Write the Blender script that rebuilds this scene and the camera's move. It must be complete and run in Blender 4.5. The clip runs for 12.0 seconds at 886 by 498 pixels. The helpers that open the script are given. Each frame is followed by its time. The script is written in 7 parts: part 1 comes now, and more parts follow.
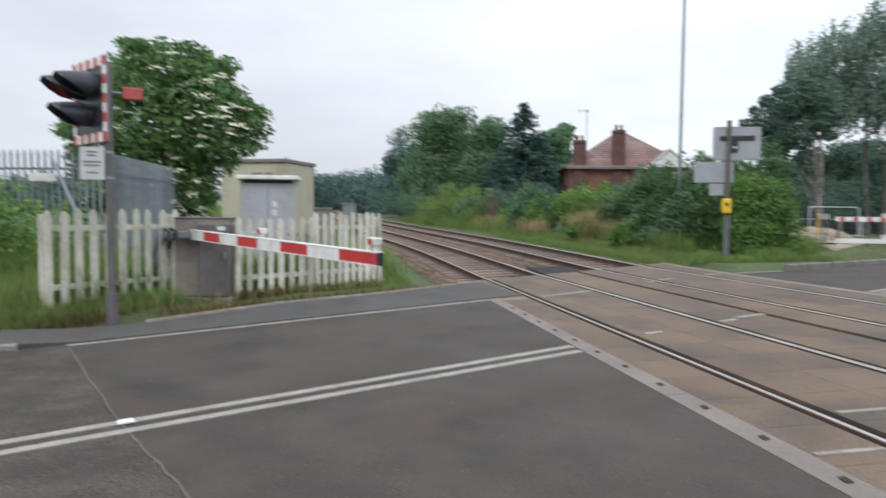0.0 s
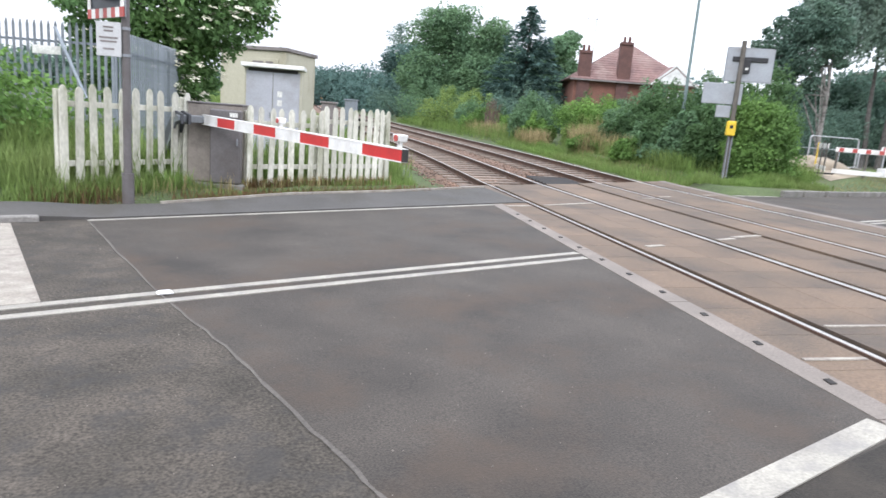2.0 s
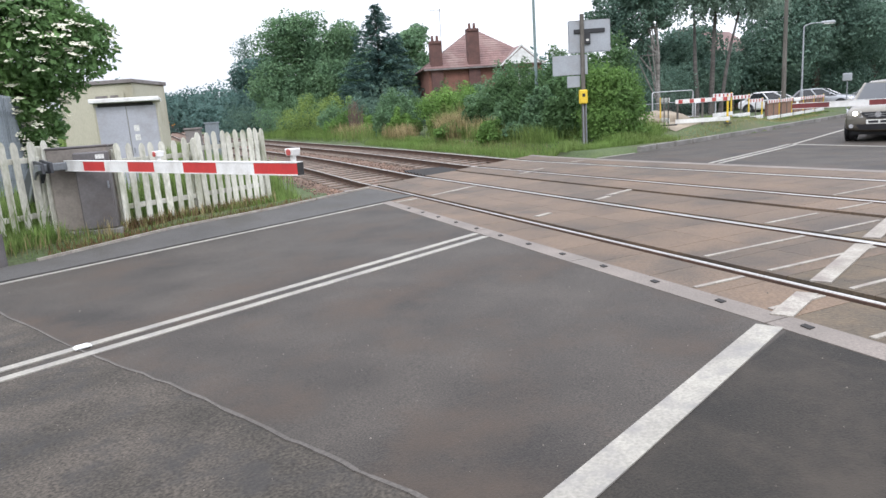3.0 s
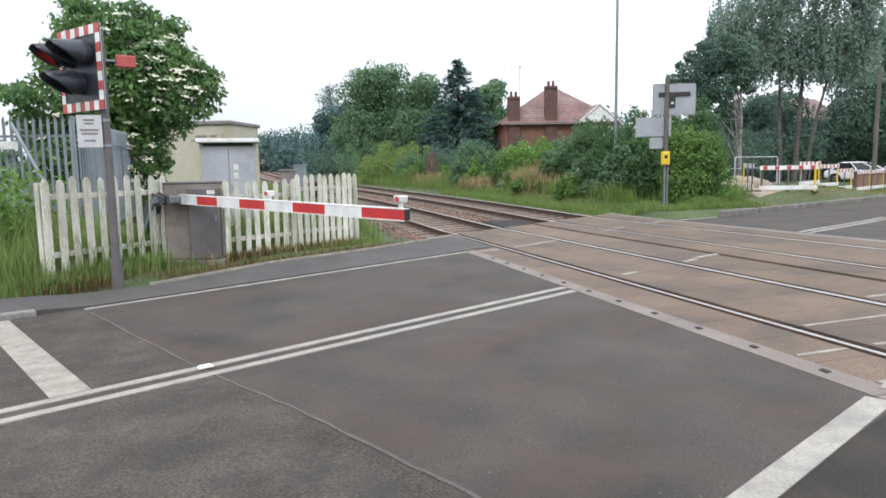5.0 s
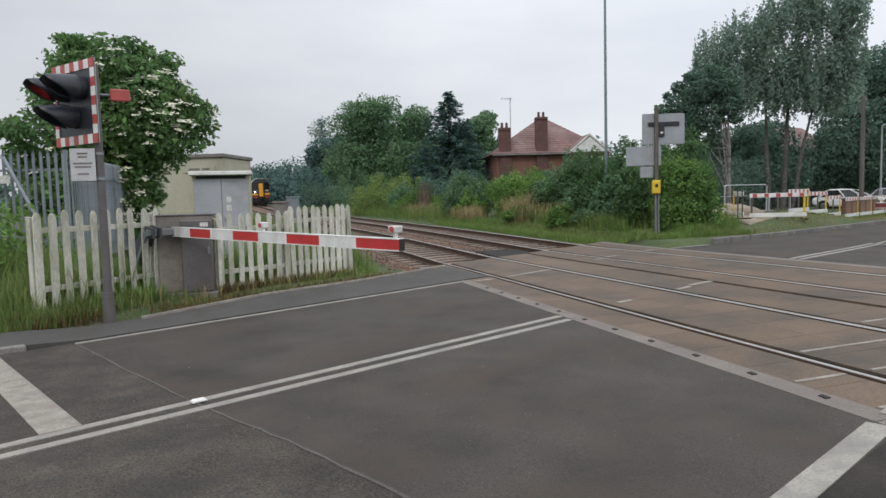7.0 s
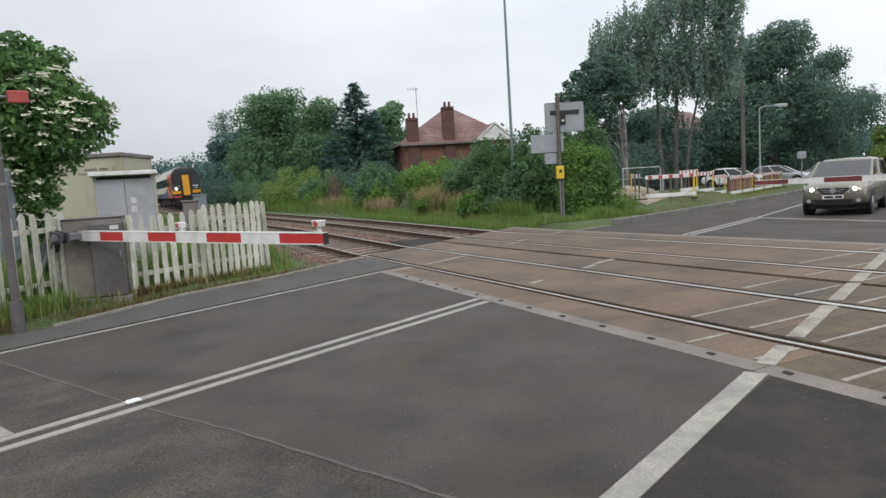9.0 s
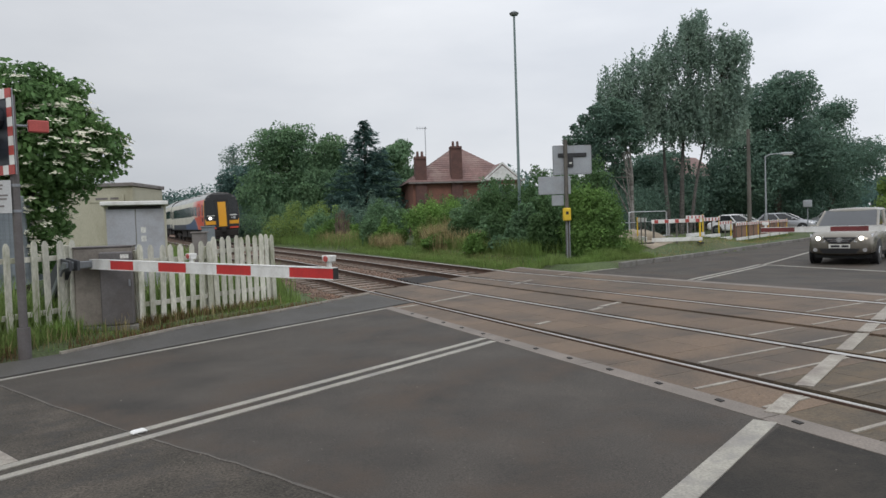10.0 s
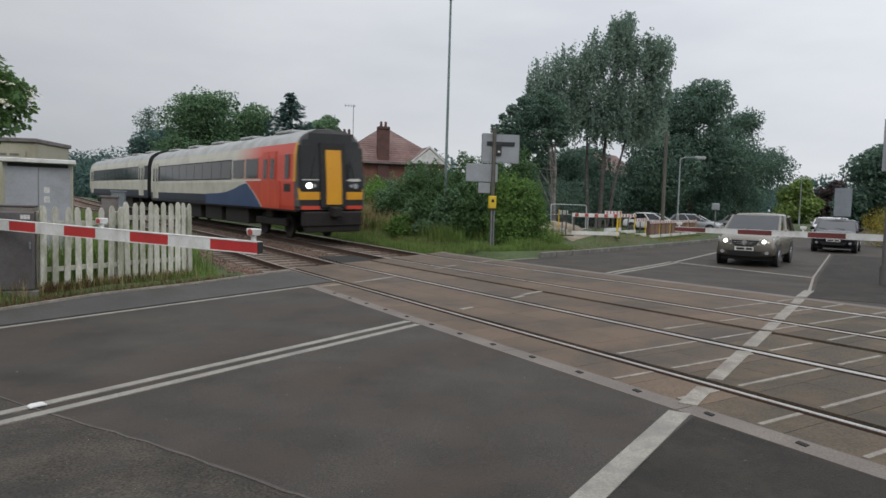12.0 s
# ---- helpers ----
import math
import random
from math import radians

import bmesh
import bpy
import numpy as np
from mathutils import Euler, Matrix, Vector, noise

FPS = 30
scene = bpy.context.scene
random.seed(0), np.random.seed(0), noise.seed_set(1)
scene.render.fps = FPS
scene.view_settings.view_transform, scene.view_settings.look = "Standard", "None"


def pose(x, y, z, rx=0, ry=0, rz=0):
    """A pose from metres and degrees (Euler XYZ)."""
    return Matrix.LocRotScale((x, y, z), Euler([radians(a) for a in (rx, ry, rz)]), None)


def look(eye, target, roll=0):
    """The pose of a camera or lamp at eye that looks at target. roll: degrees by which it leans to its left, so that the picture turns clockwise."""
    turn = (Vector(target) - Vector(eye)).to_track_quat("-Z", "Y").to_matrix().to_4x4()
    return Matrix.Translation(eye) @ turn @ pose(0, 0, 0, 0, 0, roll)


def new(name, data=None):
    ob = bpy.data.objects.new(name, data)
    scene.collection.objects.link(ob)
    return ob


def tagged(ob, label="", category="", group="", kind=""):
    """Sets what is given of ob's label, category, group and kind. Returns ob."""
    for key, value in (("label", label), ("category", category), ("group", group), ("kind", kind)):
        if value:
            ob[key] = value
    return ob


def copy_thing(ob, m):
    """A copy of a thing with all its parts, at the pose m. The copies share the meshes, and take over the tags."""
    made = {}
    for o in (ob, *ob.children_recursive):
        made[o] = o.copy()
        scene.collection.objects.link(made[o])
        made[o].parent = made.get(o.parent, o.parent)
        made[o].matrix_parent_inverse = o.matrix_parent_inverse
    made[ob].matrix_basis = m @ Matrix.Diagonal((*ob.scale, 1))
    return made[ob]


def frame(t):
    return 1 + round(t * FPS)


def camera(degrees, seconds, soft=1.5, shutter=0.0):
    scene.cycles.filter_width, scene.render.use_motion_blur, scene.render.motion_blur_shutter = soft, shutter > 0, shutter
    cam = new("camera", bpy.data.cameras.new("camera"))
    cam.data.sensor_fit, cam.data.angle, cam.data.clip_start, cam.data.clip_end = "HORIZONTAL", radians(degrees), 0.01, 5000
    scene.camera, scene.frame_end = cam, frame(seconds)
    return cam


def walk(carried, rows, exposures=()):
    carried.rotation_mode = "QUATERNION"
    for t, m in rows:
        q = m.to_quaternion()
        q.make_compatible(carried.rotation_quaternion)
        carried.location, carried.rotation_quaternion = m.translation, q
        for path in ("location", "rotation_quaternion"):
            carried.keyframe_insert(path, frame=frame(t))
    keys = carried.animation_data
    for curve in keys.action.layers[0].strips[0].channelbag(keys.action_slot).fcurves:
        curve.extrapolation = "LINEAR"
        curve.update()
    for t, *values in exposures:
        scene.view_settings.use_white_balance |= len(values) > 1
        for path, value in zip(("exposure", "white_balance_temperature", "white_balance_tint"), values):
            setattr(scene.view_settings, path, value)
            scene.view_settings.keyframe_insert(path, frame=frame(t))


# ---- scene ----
cam = camera(67.2, 12.0, shutter=0.4)
PATH = [
    (0, (-3.534, -4.754, 1.501), (-3.232, -2.780, 1.385), 0.46),
    (0.5, (-3.681, -4.786, 1.489), (-3.104, -2.885, 1.258), 1.93),
    (1, (-3.641, -4.806, 1.490), (-3.077, -2.916, 1.158), 1.84),
    (1.5, (-3.711, -4.909, 1.487), (-3.359, -2.975, 1.120), 1.10),
    (2, (-3.873, -4.959, 1.463), (-3.533, -3.029, 1.067), 4.50),
    (2.5, (-4.077, -4.972, 1.459), (-3.287, -3.167, 1.119), 1.37),
    (3, (-4.191, -5.150, 1.470), (-3.517, -3.310, 1.073), -3.93),
    (3.2, (-4.210, -5.135, 1.491), (-3.517, -3.290, 1.148), -2.64),
    (4.8, (-4.586, -5.224, 1.514), (-4.075, -3.311, 1.236), -0.77),
    (5, (-4.609, -5.317, 1.521), (-4.102, -3.398, 1.279), -0.98),
    (5.5, (-4.577, -5.270, 1.518), (-4.103, -3.336, 1.330), -0.39),
    (6, (-4.588, -5.309, 1.535), (-4.133, -3.366, 1.395), -0.30),
    (6.5, (-4.521, -5.333, 1.526), (-4.039, -3.397, 1.389), -1.09),
    (6.7, (-4.553, -5.300, 1.506), (-4.049, -3.371, 1.350), -1.39),
    (8.3, (-4.879, -5.455, 1.555), (-4.124, -3.605, 1.460), -0.66),
    (8.5, (-4.875, -5.538, 1.547), (-4.052, -3.719, 1.427), -1.25),
    (9, (-4.850, -5.610, 1.538), (-4.071, -3.778, 1.346), -3.55),
    (9.5, (-4.893, -5.572, 1.553), (-4.080, -3.748, 1.443), -2.46),
    (10, (-4.918, -5.636, 1.549), (-4.143, -3.794, 1.471), -1.96),
    (10.5, (-4.948, -5.578, 1.563), (-4.111, -3.766, 1.425), -2.05),
    (11, (-4.940, -5.569, 1.566), (-4.126, -3.746, 1.456), -0.36),
    (11.5, (-4.970, -5.559, 1.543), (-4.046, -3.788, 1.440), 1.84),
    (12, (-4.974, -5.514, 1.536), (-3.988, -3.779, 1.406), 1.64),
]
EXPOSURE = [(0, 0.36, 6300, 11), (0.5, 0.5, 6250, 12), (1, 0.95, 6250, 13), (1.5, 1.12, 6250, 13.5), (2.5, 1.12, 6200, 14), (3, 0.92, 6250, 14), (3.2, 0.88, 6250, 14), (5, 0.76, 6300, 12.5), (5.5, 0.59, 6300, 12.5), (6.5, 0.11, 6400, 11), (8.5, 0, 6500, 11), (9, 0.17, 6500, 10.5), (9.5, 0.1, 6500, 10.5), (10, -0.06, 6500, 10.5), (10.5, -0.01, 6500, 10.5), (11, 0.02, 6500, 10.5), (11.5, -0.28, 6500, 10.5), (12, -0.27, 6500, 10.5)]
walk(cam, [(t, look(eye, target, roll)) for t, eye, target, roll in PATH], EXPOSURE)

# ---- daylight: an overcast sky, brighter overhead, and a wide soft sun ----
world = bpy.data.worlds.new("overcast_sky")
scene.world = world
world.use_nodes = True
wn, wl = world.node_tree.nodes, world.node_tree.links
wn.clear()
w_out = wn.new("ShaderNodeOutputWorld")
w_bg = wn.new("ShaderNodeBackground")
w_sky = wn.new("ShaderNodeTexSky")
w_sky.sky_type = 'NISHITA'
w_sky.sun_disc = False
w_sky.sun_elevation = radians(48)
w_sky.sun_rotation = radians(150)
w_tc = wn.new("ShaderNodeTexCoord")
w_sep = wn.new("ShaderNodeSeparateXYZ")
w_map = wn.new("ShaderNodeMapping")
w_map.inputs["Scale"].default_value = (1.0, 1.0, 3.2)
w_noise = wn.new("ShaderNodeTexNoise")
w_noise.inputs["Scale"].default_value = 2.2
w_noise.inputs["Detail"].default_value = 5
w_noise.inputs["Roughness"].default_value = 0.5
w_ramp = wn.new("ShaderNodeValToRGB")
w_ramp.color_ramp.elements[0].position = 0.30
w_ramp.color_ramp.elements[0].color = (0.77, 0.81, 0.87, 1)
w_ramp.color_ramp.elements[1].position = 0.68
w_ramp.color_ramp.elements[1].color = (0.97, 1.0, 1.04, 1)
w_grad = wn.new("ShaderNodeMapRange")
w_grad.inputs["From Min"].default_value = 0.0
w_grad.inputs["From Max"].default_value = 1.0
w_grad.inputs["To Min"].default_value = 6.5
w_grad.inputs["To Max"].default_value = 15.2
w_pow = wn.new("ShaderNodeMath")
w_pow.operation, w_pow.use_clamp = 'POWER', True
w_pow.inputs[1].default_value = 1.5
w_mul = wn.new("ShaderNodeMix")
w_mul.data_type, w_mul.blend_type = 'RGBA', 'MULTIPLY'
w_mul.inputs["Factor"].default_value = 1.0
w_mix = wn.new("ShaderNodeMix")
w_mix.data_type = 'RGBA'
w_mix.inputs["Factor"].default_value = 0.94
wl.new(w_tc.outputs["Generated"], w_sep.inputs[0])
wl.new(w_tc.outputs["Generated"], w_map.inputs["Vector"])
wl.new(w_map.outputs[0], w_noise.inputs["Vector"])
wl.new(w_noise.outputs["Fac"], w_ramp.inputs["Fac"])
wl.new(w_sep.outputs["Z"], w_pow.inputs[0])
wl.new(w_pow.outputs[0], w_grad.inputs["Value"])
wl.new(w_ramp.outputs["Color"], w_mul.inputs[6])
wl.new(w_grad.outputs["Result"], w_mul.inputs[7])
wl.new(w_sky.outputs["Color"], w_mix.inputs[6])
# the cloud is thinner along the road to the east
w_east = wn.new("ShaderNodeMapRange")
w_east.inputs["From Min"].default_value, w_east.inputs["From Max"].default_value = -0.1, 0.95
w_east.inputs["To Min"].default_value, w_east.inputs["To Max"].default_value = 1.0, 1.55
w_mul2 = wn.new("ShaderNodeMix")
w_mul2.data_type, w_mul2.blend_type = 'RGBA', 'MULTIPLY'
w_mul2.inputs["Factor"].default_value = 1.0
wl.new(w_sep.outputs["X"], w_east.inputs["Value"])
wl.new(w_mul.outputs[2], w_mul2.inputs[6])
wl.new(w_east.outputs["Result"], w_mul2.inputs[7])
wl.new(w_mul2.outputs[2], w_mix.inputs[7])
wl.new(w_mix.outputs[2], w_bg.inputs["Color"])
w_bg.inputs["Strength"].default_value = 0.1
wl.new(w_bg.outputs[0], w_out.inputs[0])

sun_data = bpy.data.lights.new("sun", 'SUN')
sun_data.energy = 0.9
sun_data.angle = radians(25)
sun_data.color = (1.0, 0.97, 0.93)
sun = new("sun", sun_data)
sun.matrix_world = look((-20, -30, 40), (5, 8, 0))


# ---- materials ----
def mat(name, col, rough=0.7, metal=0.0, col2=None, scale=6.0, fine=60.0, bump=0.15, amount=0.5,
        stain=None, stain_scale=0.6, stain_amount=0.0, emit=0.0, per_object=0.0, island=0.0, spec=0.5,
        coords="Object", stretch=(1, 1, 1), bump_dist=0.01, detail=6):
    m = bpy.data.materials.new(name)
    m.use_nodes = True
    n, l = m.node_tree.nodes, m.node_tree.links
    b = n["Principled BSDF"]
    b.inputs["Roughness"].default_value = rough
    b.inputs["Metallic"].default_value = metal
    b.inputs["Specular IOR Level"].default_value = spec
    tc = n.new("ShaderNodeTexCoord")
    mp = n.new("ShaderNodeMapping")
    mp.inputs["Scale"].default_value = stretch
    if coords == "World":
        geo = n.new("ShaderNodeNewGeometry")
        l.new(geo.outputs["Position"], mp.inputs["Vector"])
    else:
        l.new(tc.outputs[coords], mp.inputs["Vector"])
    c2 = col2 or tuple(v * 0.7 for v in col)
    n1 = n.new("ShaderNodeTexNoise")
    n1.inputs["Scale"].default_value, n1.inputs["Detail"].default_value = scale, detail
    n2 = n.new("ShaderNodeTexNoise")
    n2.inputs["Scale"].default_value, n2.inputs["Detail"].default_value = fine, 3
    l.new(mp.outputs[0], n1.inputs["Vector"])
    l.new(mp.outputs[0], n2.inputs["Vector"])
    r = n.new("ShaderNodeMapRange")
    r.inputs["From Min"].default_value, r.inputs["From Max"].default_value = 0.32, 0.68
    l.new(n1.outputs["Fac"], r.inputs["Value"])
    mx = n.new("ShaderNodeMix")
    mx.data_type = 'RGBA'
    mx.inputs[6].default_value, mx.inputs[7].default_value = (*col, 1), (*c2, 1)
    l.new(r.outputs[0], mx.inputs["Factor"])
    g = n.new("ShaderNodeMapRange")
    g.inputs["From Min"].default_value, g.inputs["From Max"].default_value = 0.3, 0.7
    g.inputs["To Min"].default_value, g.inputs["To Max"].default_value = 1 - amount * 0.5, 1 + amount * 0.5
    l.new(n2.outputs["Fac"], g.inputs["Value"])
    mu = n.new("ShaderNodeMix")
    mu.data_type, mu.blend_type = 'RGBA', 'MULTIPLY'
    mu.inputs["Factor"].default_value = 1
    l.new(mx.outputs[2], mu.inputs[6])
    l.new(g.outputs[0], mu.inputs[7])
    last = mu.outputs[2]
    if stain:
        n3 = n.new("ShaderNodeTexNoise")
        n3.inputs["Scale"].default_value, n3.inputs["Detail"].default_value = stain_scale, 7
        n3.inputs["Roughness"].default_value = 0.65
        l.new(mp.outputs[0], n3.inputs["Vector"])
        r3 = n.new("ShaderNodeMapRange")
        r3.inputs["From Min"].default_value, r3.inputs["From Max"].default_value = 0.48, 0.66
        r3.inputs["To Max"].default_value = stain_amount
        l.new(n3.outputs["Fac"], r3.inputs["Value"])
        ms = n.new("ShaderNodeMix")
        ms.data_type = 'RGBA'
        ms.inputs[7].default_value = (*stain, 1)
        l.new(last, ms.inputs[6])
        l.new(r3.outputs[0], ms.inputs["Factor"])
        last = ms.outputs[2]
    for use, amt, outp in ((per_object, per_object, "o"), (island, island, "i")):
        if not use:
            continue
        src = n.new("ShaderNodeObjectInfo").outputs["Random"] if outp == "o" else n.new("ShaderNodeNewGeometry").outputs["Random Per Island"]
        v = n.new("ShaderNodeMapRange")
        v.inputs["To Min"].default_value, v.inputs["To Max"].default_value = 1 - amt, 1 + amt
        l.new(src, v.inputs["Value"])
        mv = n.new("ShaderNodeMix")
        mv.data_type, mv.blend_type = 'RGBA', 'MULTIPLY'
        mv.inputs["Factor"].default_value = 1
        l.new(last, mv.inputs[6])
        l.new(v.outputs[0], mv.inputs[7])
        last = mv.outputs[2]
    l.new(last, b.inputs["Base Color"])
    if bump:
        bp = n.new("ShaderNodeBump")
        bp.inputs["Strength"].default_value = bump
        bp.inputs["Distance"].default_value = bump_dist
        l.new(n2.outputs["Fac"], bp.inputs["Height"])
        l.new(bp.outputs[0], b.inputs["Normal"])
    if emit:
        b.inputs["Emission Color"].default_value = (*col, 1)
        b.inputs["Emission Strength"].default_value = emit
    return m


def leaf_mat(name, col, col2, island=0.32):
    """Foliage: two greens by place, a different brightness for every leaf, and light that passes through."""
    m = mat(name, tuple(1.12 * v for v in col), 0.6, col2=tuple(1.12 * v for v in col2), scale=0.55, fine=5, bump=0, amount=0.5, island=island, coords="World", spec=0.15)
    n, l = m.node_tree.nodes, m.node_tree.links
    b = n["Principled BSDF"]
    tr = n.new("ShaderNodeBsdfTranslucent")
    ad = n.new("ShaderNodeMixShader")
    ad.inputs[0].default_value = 0.40
    src = b.inputs["Base Color"].links[0].from_socket
    l.new(src, tr.inputs["Color"])
    l.new(b.outputs[0], ad.inputs[1])
    l.new(tr.outputs[0], ad.inputs[2])
    l.new(ad.outputs[0], n["Material Output"].inputs["Surface"])
    return m


M = {}
M["asphalt"] = mat("asphalt", (0.067, 0.057, 0.047), 0.78, col2=(0.029, 0.025, 0.021), scale=0.9, fine=90, bump=0.4, amount=0.9,
                   stain=(0.062, 0.044, 0.031), stain_scale=0.8, stain_amount=0.9, coords="World", spec=0.42)
M["asphalt_path"] = mat("asphalt_path", (0.031, 0.026, 0.020), 0.85, col2=(0.018, 0.016, 0.013), scale=1.2, fine=90, bump=0.7, amount=0.9,
                        stain=(0.052, 0.042, 0.032), stain_scale=1.6, stain_amount=0.8, coords="World", spec=0.4)
M["asphalt_old"] = mat("asphalt_old", (0.080, 0.068, 0.055), 0.9, col2=(0.042, 0.037, 0.030), scale=2.2, fine=60, bump=0.4, amount=1.1,
                       stain=(0.04, 0.038, 0.036), stain_scale=4.0, stain_amount=0.7, coords="World", spec=0.35)
M["path"] = mat("path", (0.082, 0.078, 0.074), 0.9, col2=(0.062, 0.060, 0.056), scale=1.5, fine=70, bump=0.5, amount=0.5,
                stain=(0.06, 0.055, 0.045), stain_scale=1.2, stain_amount=0.6, coords="World")
M["deck"] = mat("deck", (0.150, 0.100, 0.063), 0.70, col2=(0.090, 0.066, 0.046), scale=0.7, fine=45, bump=0.4, amount=0.5,
                stain=(0.060, 0.047, 0.036), stain_scale=0.8, stain_amount=0.9, coords="World", per_object=0.10, spec=0.45)
M["deck_foot"] = mat("deck_foot", (0.098, 0.074, 0.047), 0.8, col2=(0.058, 0.047, 0.033), scale=1.4, fine=45, bump=0.4, amount=0.6,
                     stain=(0.125, 0.088, 0.052), stain_scale=1.6, stain_amount=0.8, coords="World", per_object=0.12)
M["deck_edge"] = mat("deck_edge", (0.215, 0.185, 0.16), 0.85, col2=(0.155, 0.135, 0.118), scale=1.6, fine=60, bump=0.4, amount=0.4,
                     stain=(0.17, 0.15, 0.13), stain_scale=1.4, stain_amount=0.7, coords="World")
M["rubber"] = mat("rubber", (0.030, 0.029, 0.030), 0.8, fine=50, bump=0.2)
M["paint_line"] = mat("paint_line", (0.34, 0.322, 0.275), 0.7, col2=(0.245, 0.23, 0.20), scale=3.0, fine=60, bump=0.25, amount=0.4,
                      stain=(0.20, 0.19, 0.18), stain_scale=5.0, stain_amount=0.75, coords="World")
M["paint_worn"] = mat("paint_worn", (0.34, 0.315, 0.27), 0.75, col2=(0.24, 0.215, 0.18), scale=4.0, fine=60, bump=0.2, amount=0.5,
                      stain=(0.20, 0.17, 0.15), stain_scale=5.0, stain_amount=0.9, coords="World")
M["seal"] = mat("seal", (0.112, 0.100, 0.088), 0.9, fine=60, scale=2.0, bump=0.2, coords="World")
M["kerb"] = mat("kerb", (0.21, 0.20, 0.185), 0.85, fine=40, scale=2.0, stain=(0.13, 0.13, 0.10), stain_amount=0.7, stain_scale=2.0, coords="World", per_object=0.1)
M["ballast"] = mat("ballast", (0.215, 0.135, 0.095), 0.95, col2=(0.135, 0.088, 0.065), scale=1.2, fine=30, bump=1.0, amount=0.9,
                   stain=(0.10, 0.08, 0.065), stain_scale=0.8, stain_amount=0.6, coords="World", bump_dist=0.05)
M["stone"] = mat("stone", (0.245, 0.160, 0.118), 0.95, col2=(0.135, 0.098, 0.078), scale=0.9, fine=20, bump=0.3, island=0.5, coords="World")
M["grit"] = mat("grit", (0.26, 0.235, 0.20), 0.95, col2=(0.12, 0.105, 0.09), scale=2.0, fine=20, bump=0.2, island=0.5, coords="World")
M["rail_rust"] = mat("rail_rust", (0.098, 0.055, 0.036), 0.85, col2=(0.06, 0.036, 0.026), scale=4, fine=60, bump=0.3)
M["rail_top"] = mat("rail_top", (0.58, 0.565, 0.54), 0.32, 1.0, col2=(0.46, 0.44, 0.41), scale=3, fine=40, bump=0.03, amount=0.2)
M["sleeper"] = mat("sleeper", (0.235, 0.185, 0.145), 0.9, col2=(0.145, 0.115, 0.095), scale=3, fine=30, bump=0.4, per_object=0.2)
M["grass"] = mat("grass", (0.078, 0.108, 0.036), 0.95, col2=(0.045, 0.070, 0.024), scale=0.6, fine=18, bump=0.8, amount=0.8,
                 stain=(0.115, 0.100, 0.058), stain_scale=0.35, stain_amount=0.55, coords="World", bump_dist=0.04)
M["blade"] = leaf_mat("blade", (0.150, 0.238, 0.064), (0.175, 0.228, 0.078), 0.26)
M["dry_blade"] = leaf_mat("dry_blade", (0.325, 0.269, 0.144), (0.213, 0.188, 0.088), 0.35)
M["weed_red"] = leaf_mat("weed_red", (0.160, 0.085, 0.050), (0.120, 0.100, 0.045), 0.4)
M["leaf"] = leaf_mat("leaf", (0.150, 0.245, 0.125), (0.102, 0.180, 0.105))
M["leaf_elder"] = leaf_mat("leaf_elder", (0.150, 0.255, 0.090), (0.095, 0.175, 0.072))
# distance haze is put into leaf_dark and leaf_birch as a bluer, paler base
M["leaf_dark"] = leaf_mat("leaf_dark", (0.132, 0.205, 0.150), (0.092, 0.155, 0.122))
M["leaf_conifer"] = leaf_mat("leaf_conifer", (0.100, 0.168, 0.145), (0.072, 0.128, 0.116))
M["leaf_birch"] = leaf_mat("leaf_birch", (0.215, 0.290, 0.230), (0.175, 0.250, 0.205), 0.10)
M["leaf_light"] = leaf_mat("leaf_light", (0.215, 0.290, 0.090), (0.150, 0.220, 0.068))
M["leaf_bush"] = leaf_mat("leaf_bush", (0.175, 0.295, 0.078), (0.100, 0.180, 0.054))
M["leaf_shade"] = leaf_mat("leaf_shade", (0.100, 0.175, 0.070), (0.068, 0.125, 0.056))
M["leaf_yellow"] = leaf_mat("leaf_yellow", (0.360, 0.288, 0.048), (0.228, 0.204, 0.048))
M["leaf_copper"] = leaf_mat("leaf_copper", (0.088, 0.064, 0.064), (0.056, 0.048, 0.048))
M["flower"] = mat("flower", (0.78, 0.76, 0.62), 0.8, col2=(0.66, 0.64, 0.50), scale=5, fine=40, bump=0, island=0.12)
M["bark"] = mat("bark", (0.10, 0.082, 0.065), 0.95, col2=(0.055, 0.045, 0.038), scale=3, fine=25, bump=0.8, stretch=(1, 1, 0.3))
M["bark_grey"] = mat("bark_grey", (0.13, 0.12, 0.11), 0.9, col2=(0.07, 0.065, 0.06), scale=3, fine=14, bump=0.5, stain=(0.05, 0.045, 0.04), stain_scale=2.5, stain_amount=0.9, stretch=(1, 1, 2))
M["bark_dead"] = mat("bark_dead", (0.17, 0.125, 0.095), 0.95, col2=(0.11, 0.085, 0.07), scale=3, fine=25, bump=0.8, stretch=(1, 1, 0.3))
M["bark_birch"] = mat("bark_birch", (0.27, 0.26, 0.24), 0.85, col2=(0.13, 0.12, 0.11), scale=3, fine=14, bump=0.5, stain=(0.07, 0.06, 0.055), stain_scale=2.5, stain_amount=0.9, stretch=(1, 1, 2))
M["fence_white"] = mat("fence_white", (0.62, 0.61, 0.53), 0.75, col2=(0.46, 0.45, 0.375), scale=2.2, fine=35, bump=0.3, amount=0.3,
                       stain=(0.24, 0.25, 0.155), stain_scale=3.2, stain_amount=0.9, coords="World", per_object=0.12, stretch=(1, 1, 0.35))
M["white"] = mat("white", (0.78, 0.78, 0.76), 0.45, col2=(0.68, 0.68, 0.66), scale=3, fine=40, bump=0.05, amount=0.12, stain=(0.5, 0.48, 0.44), stain_scale=3, stain_amount=0.5)
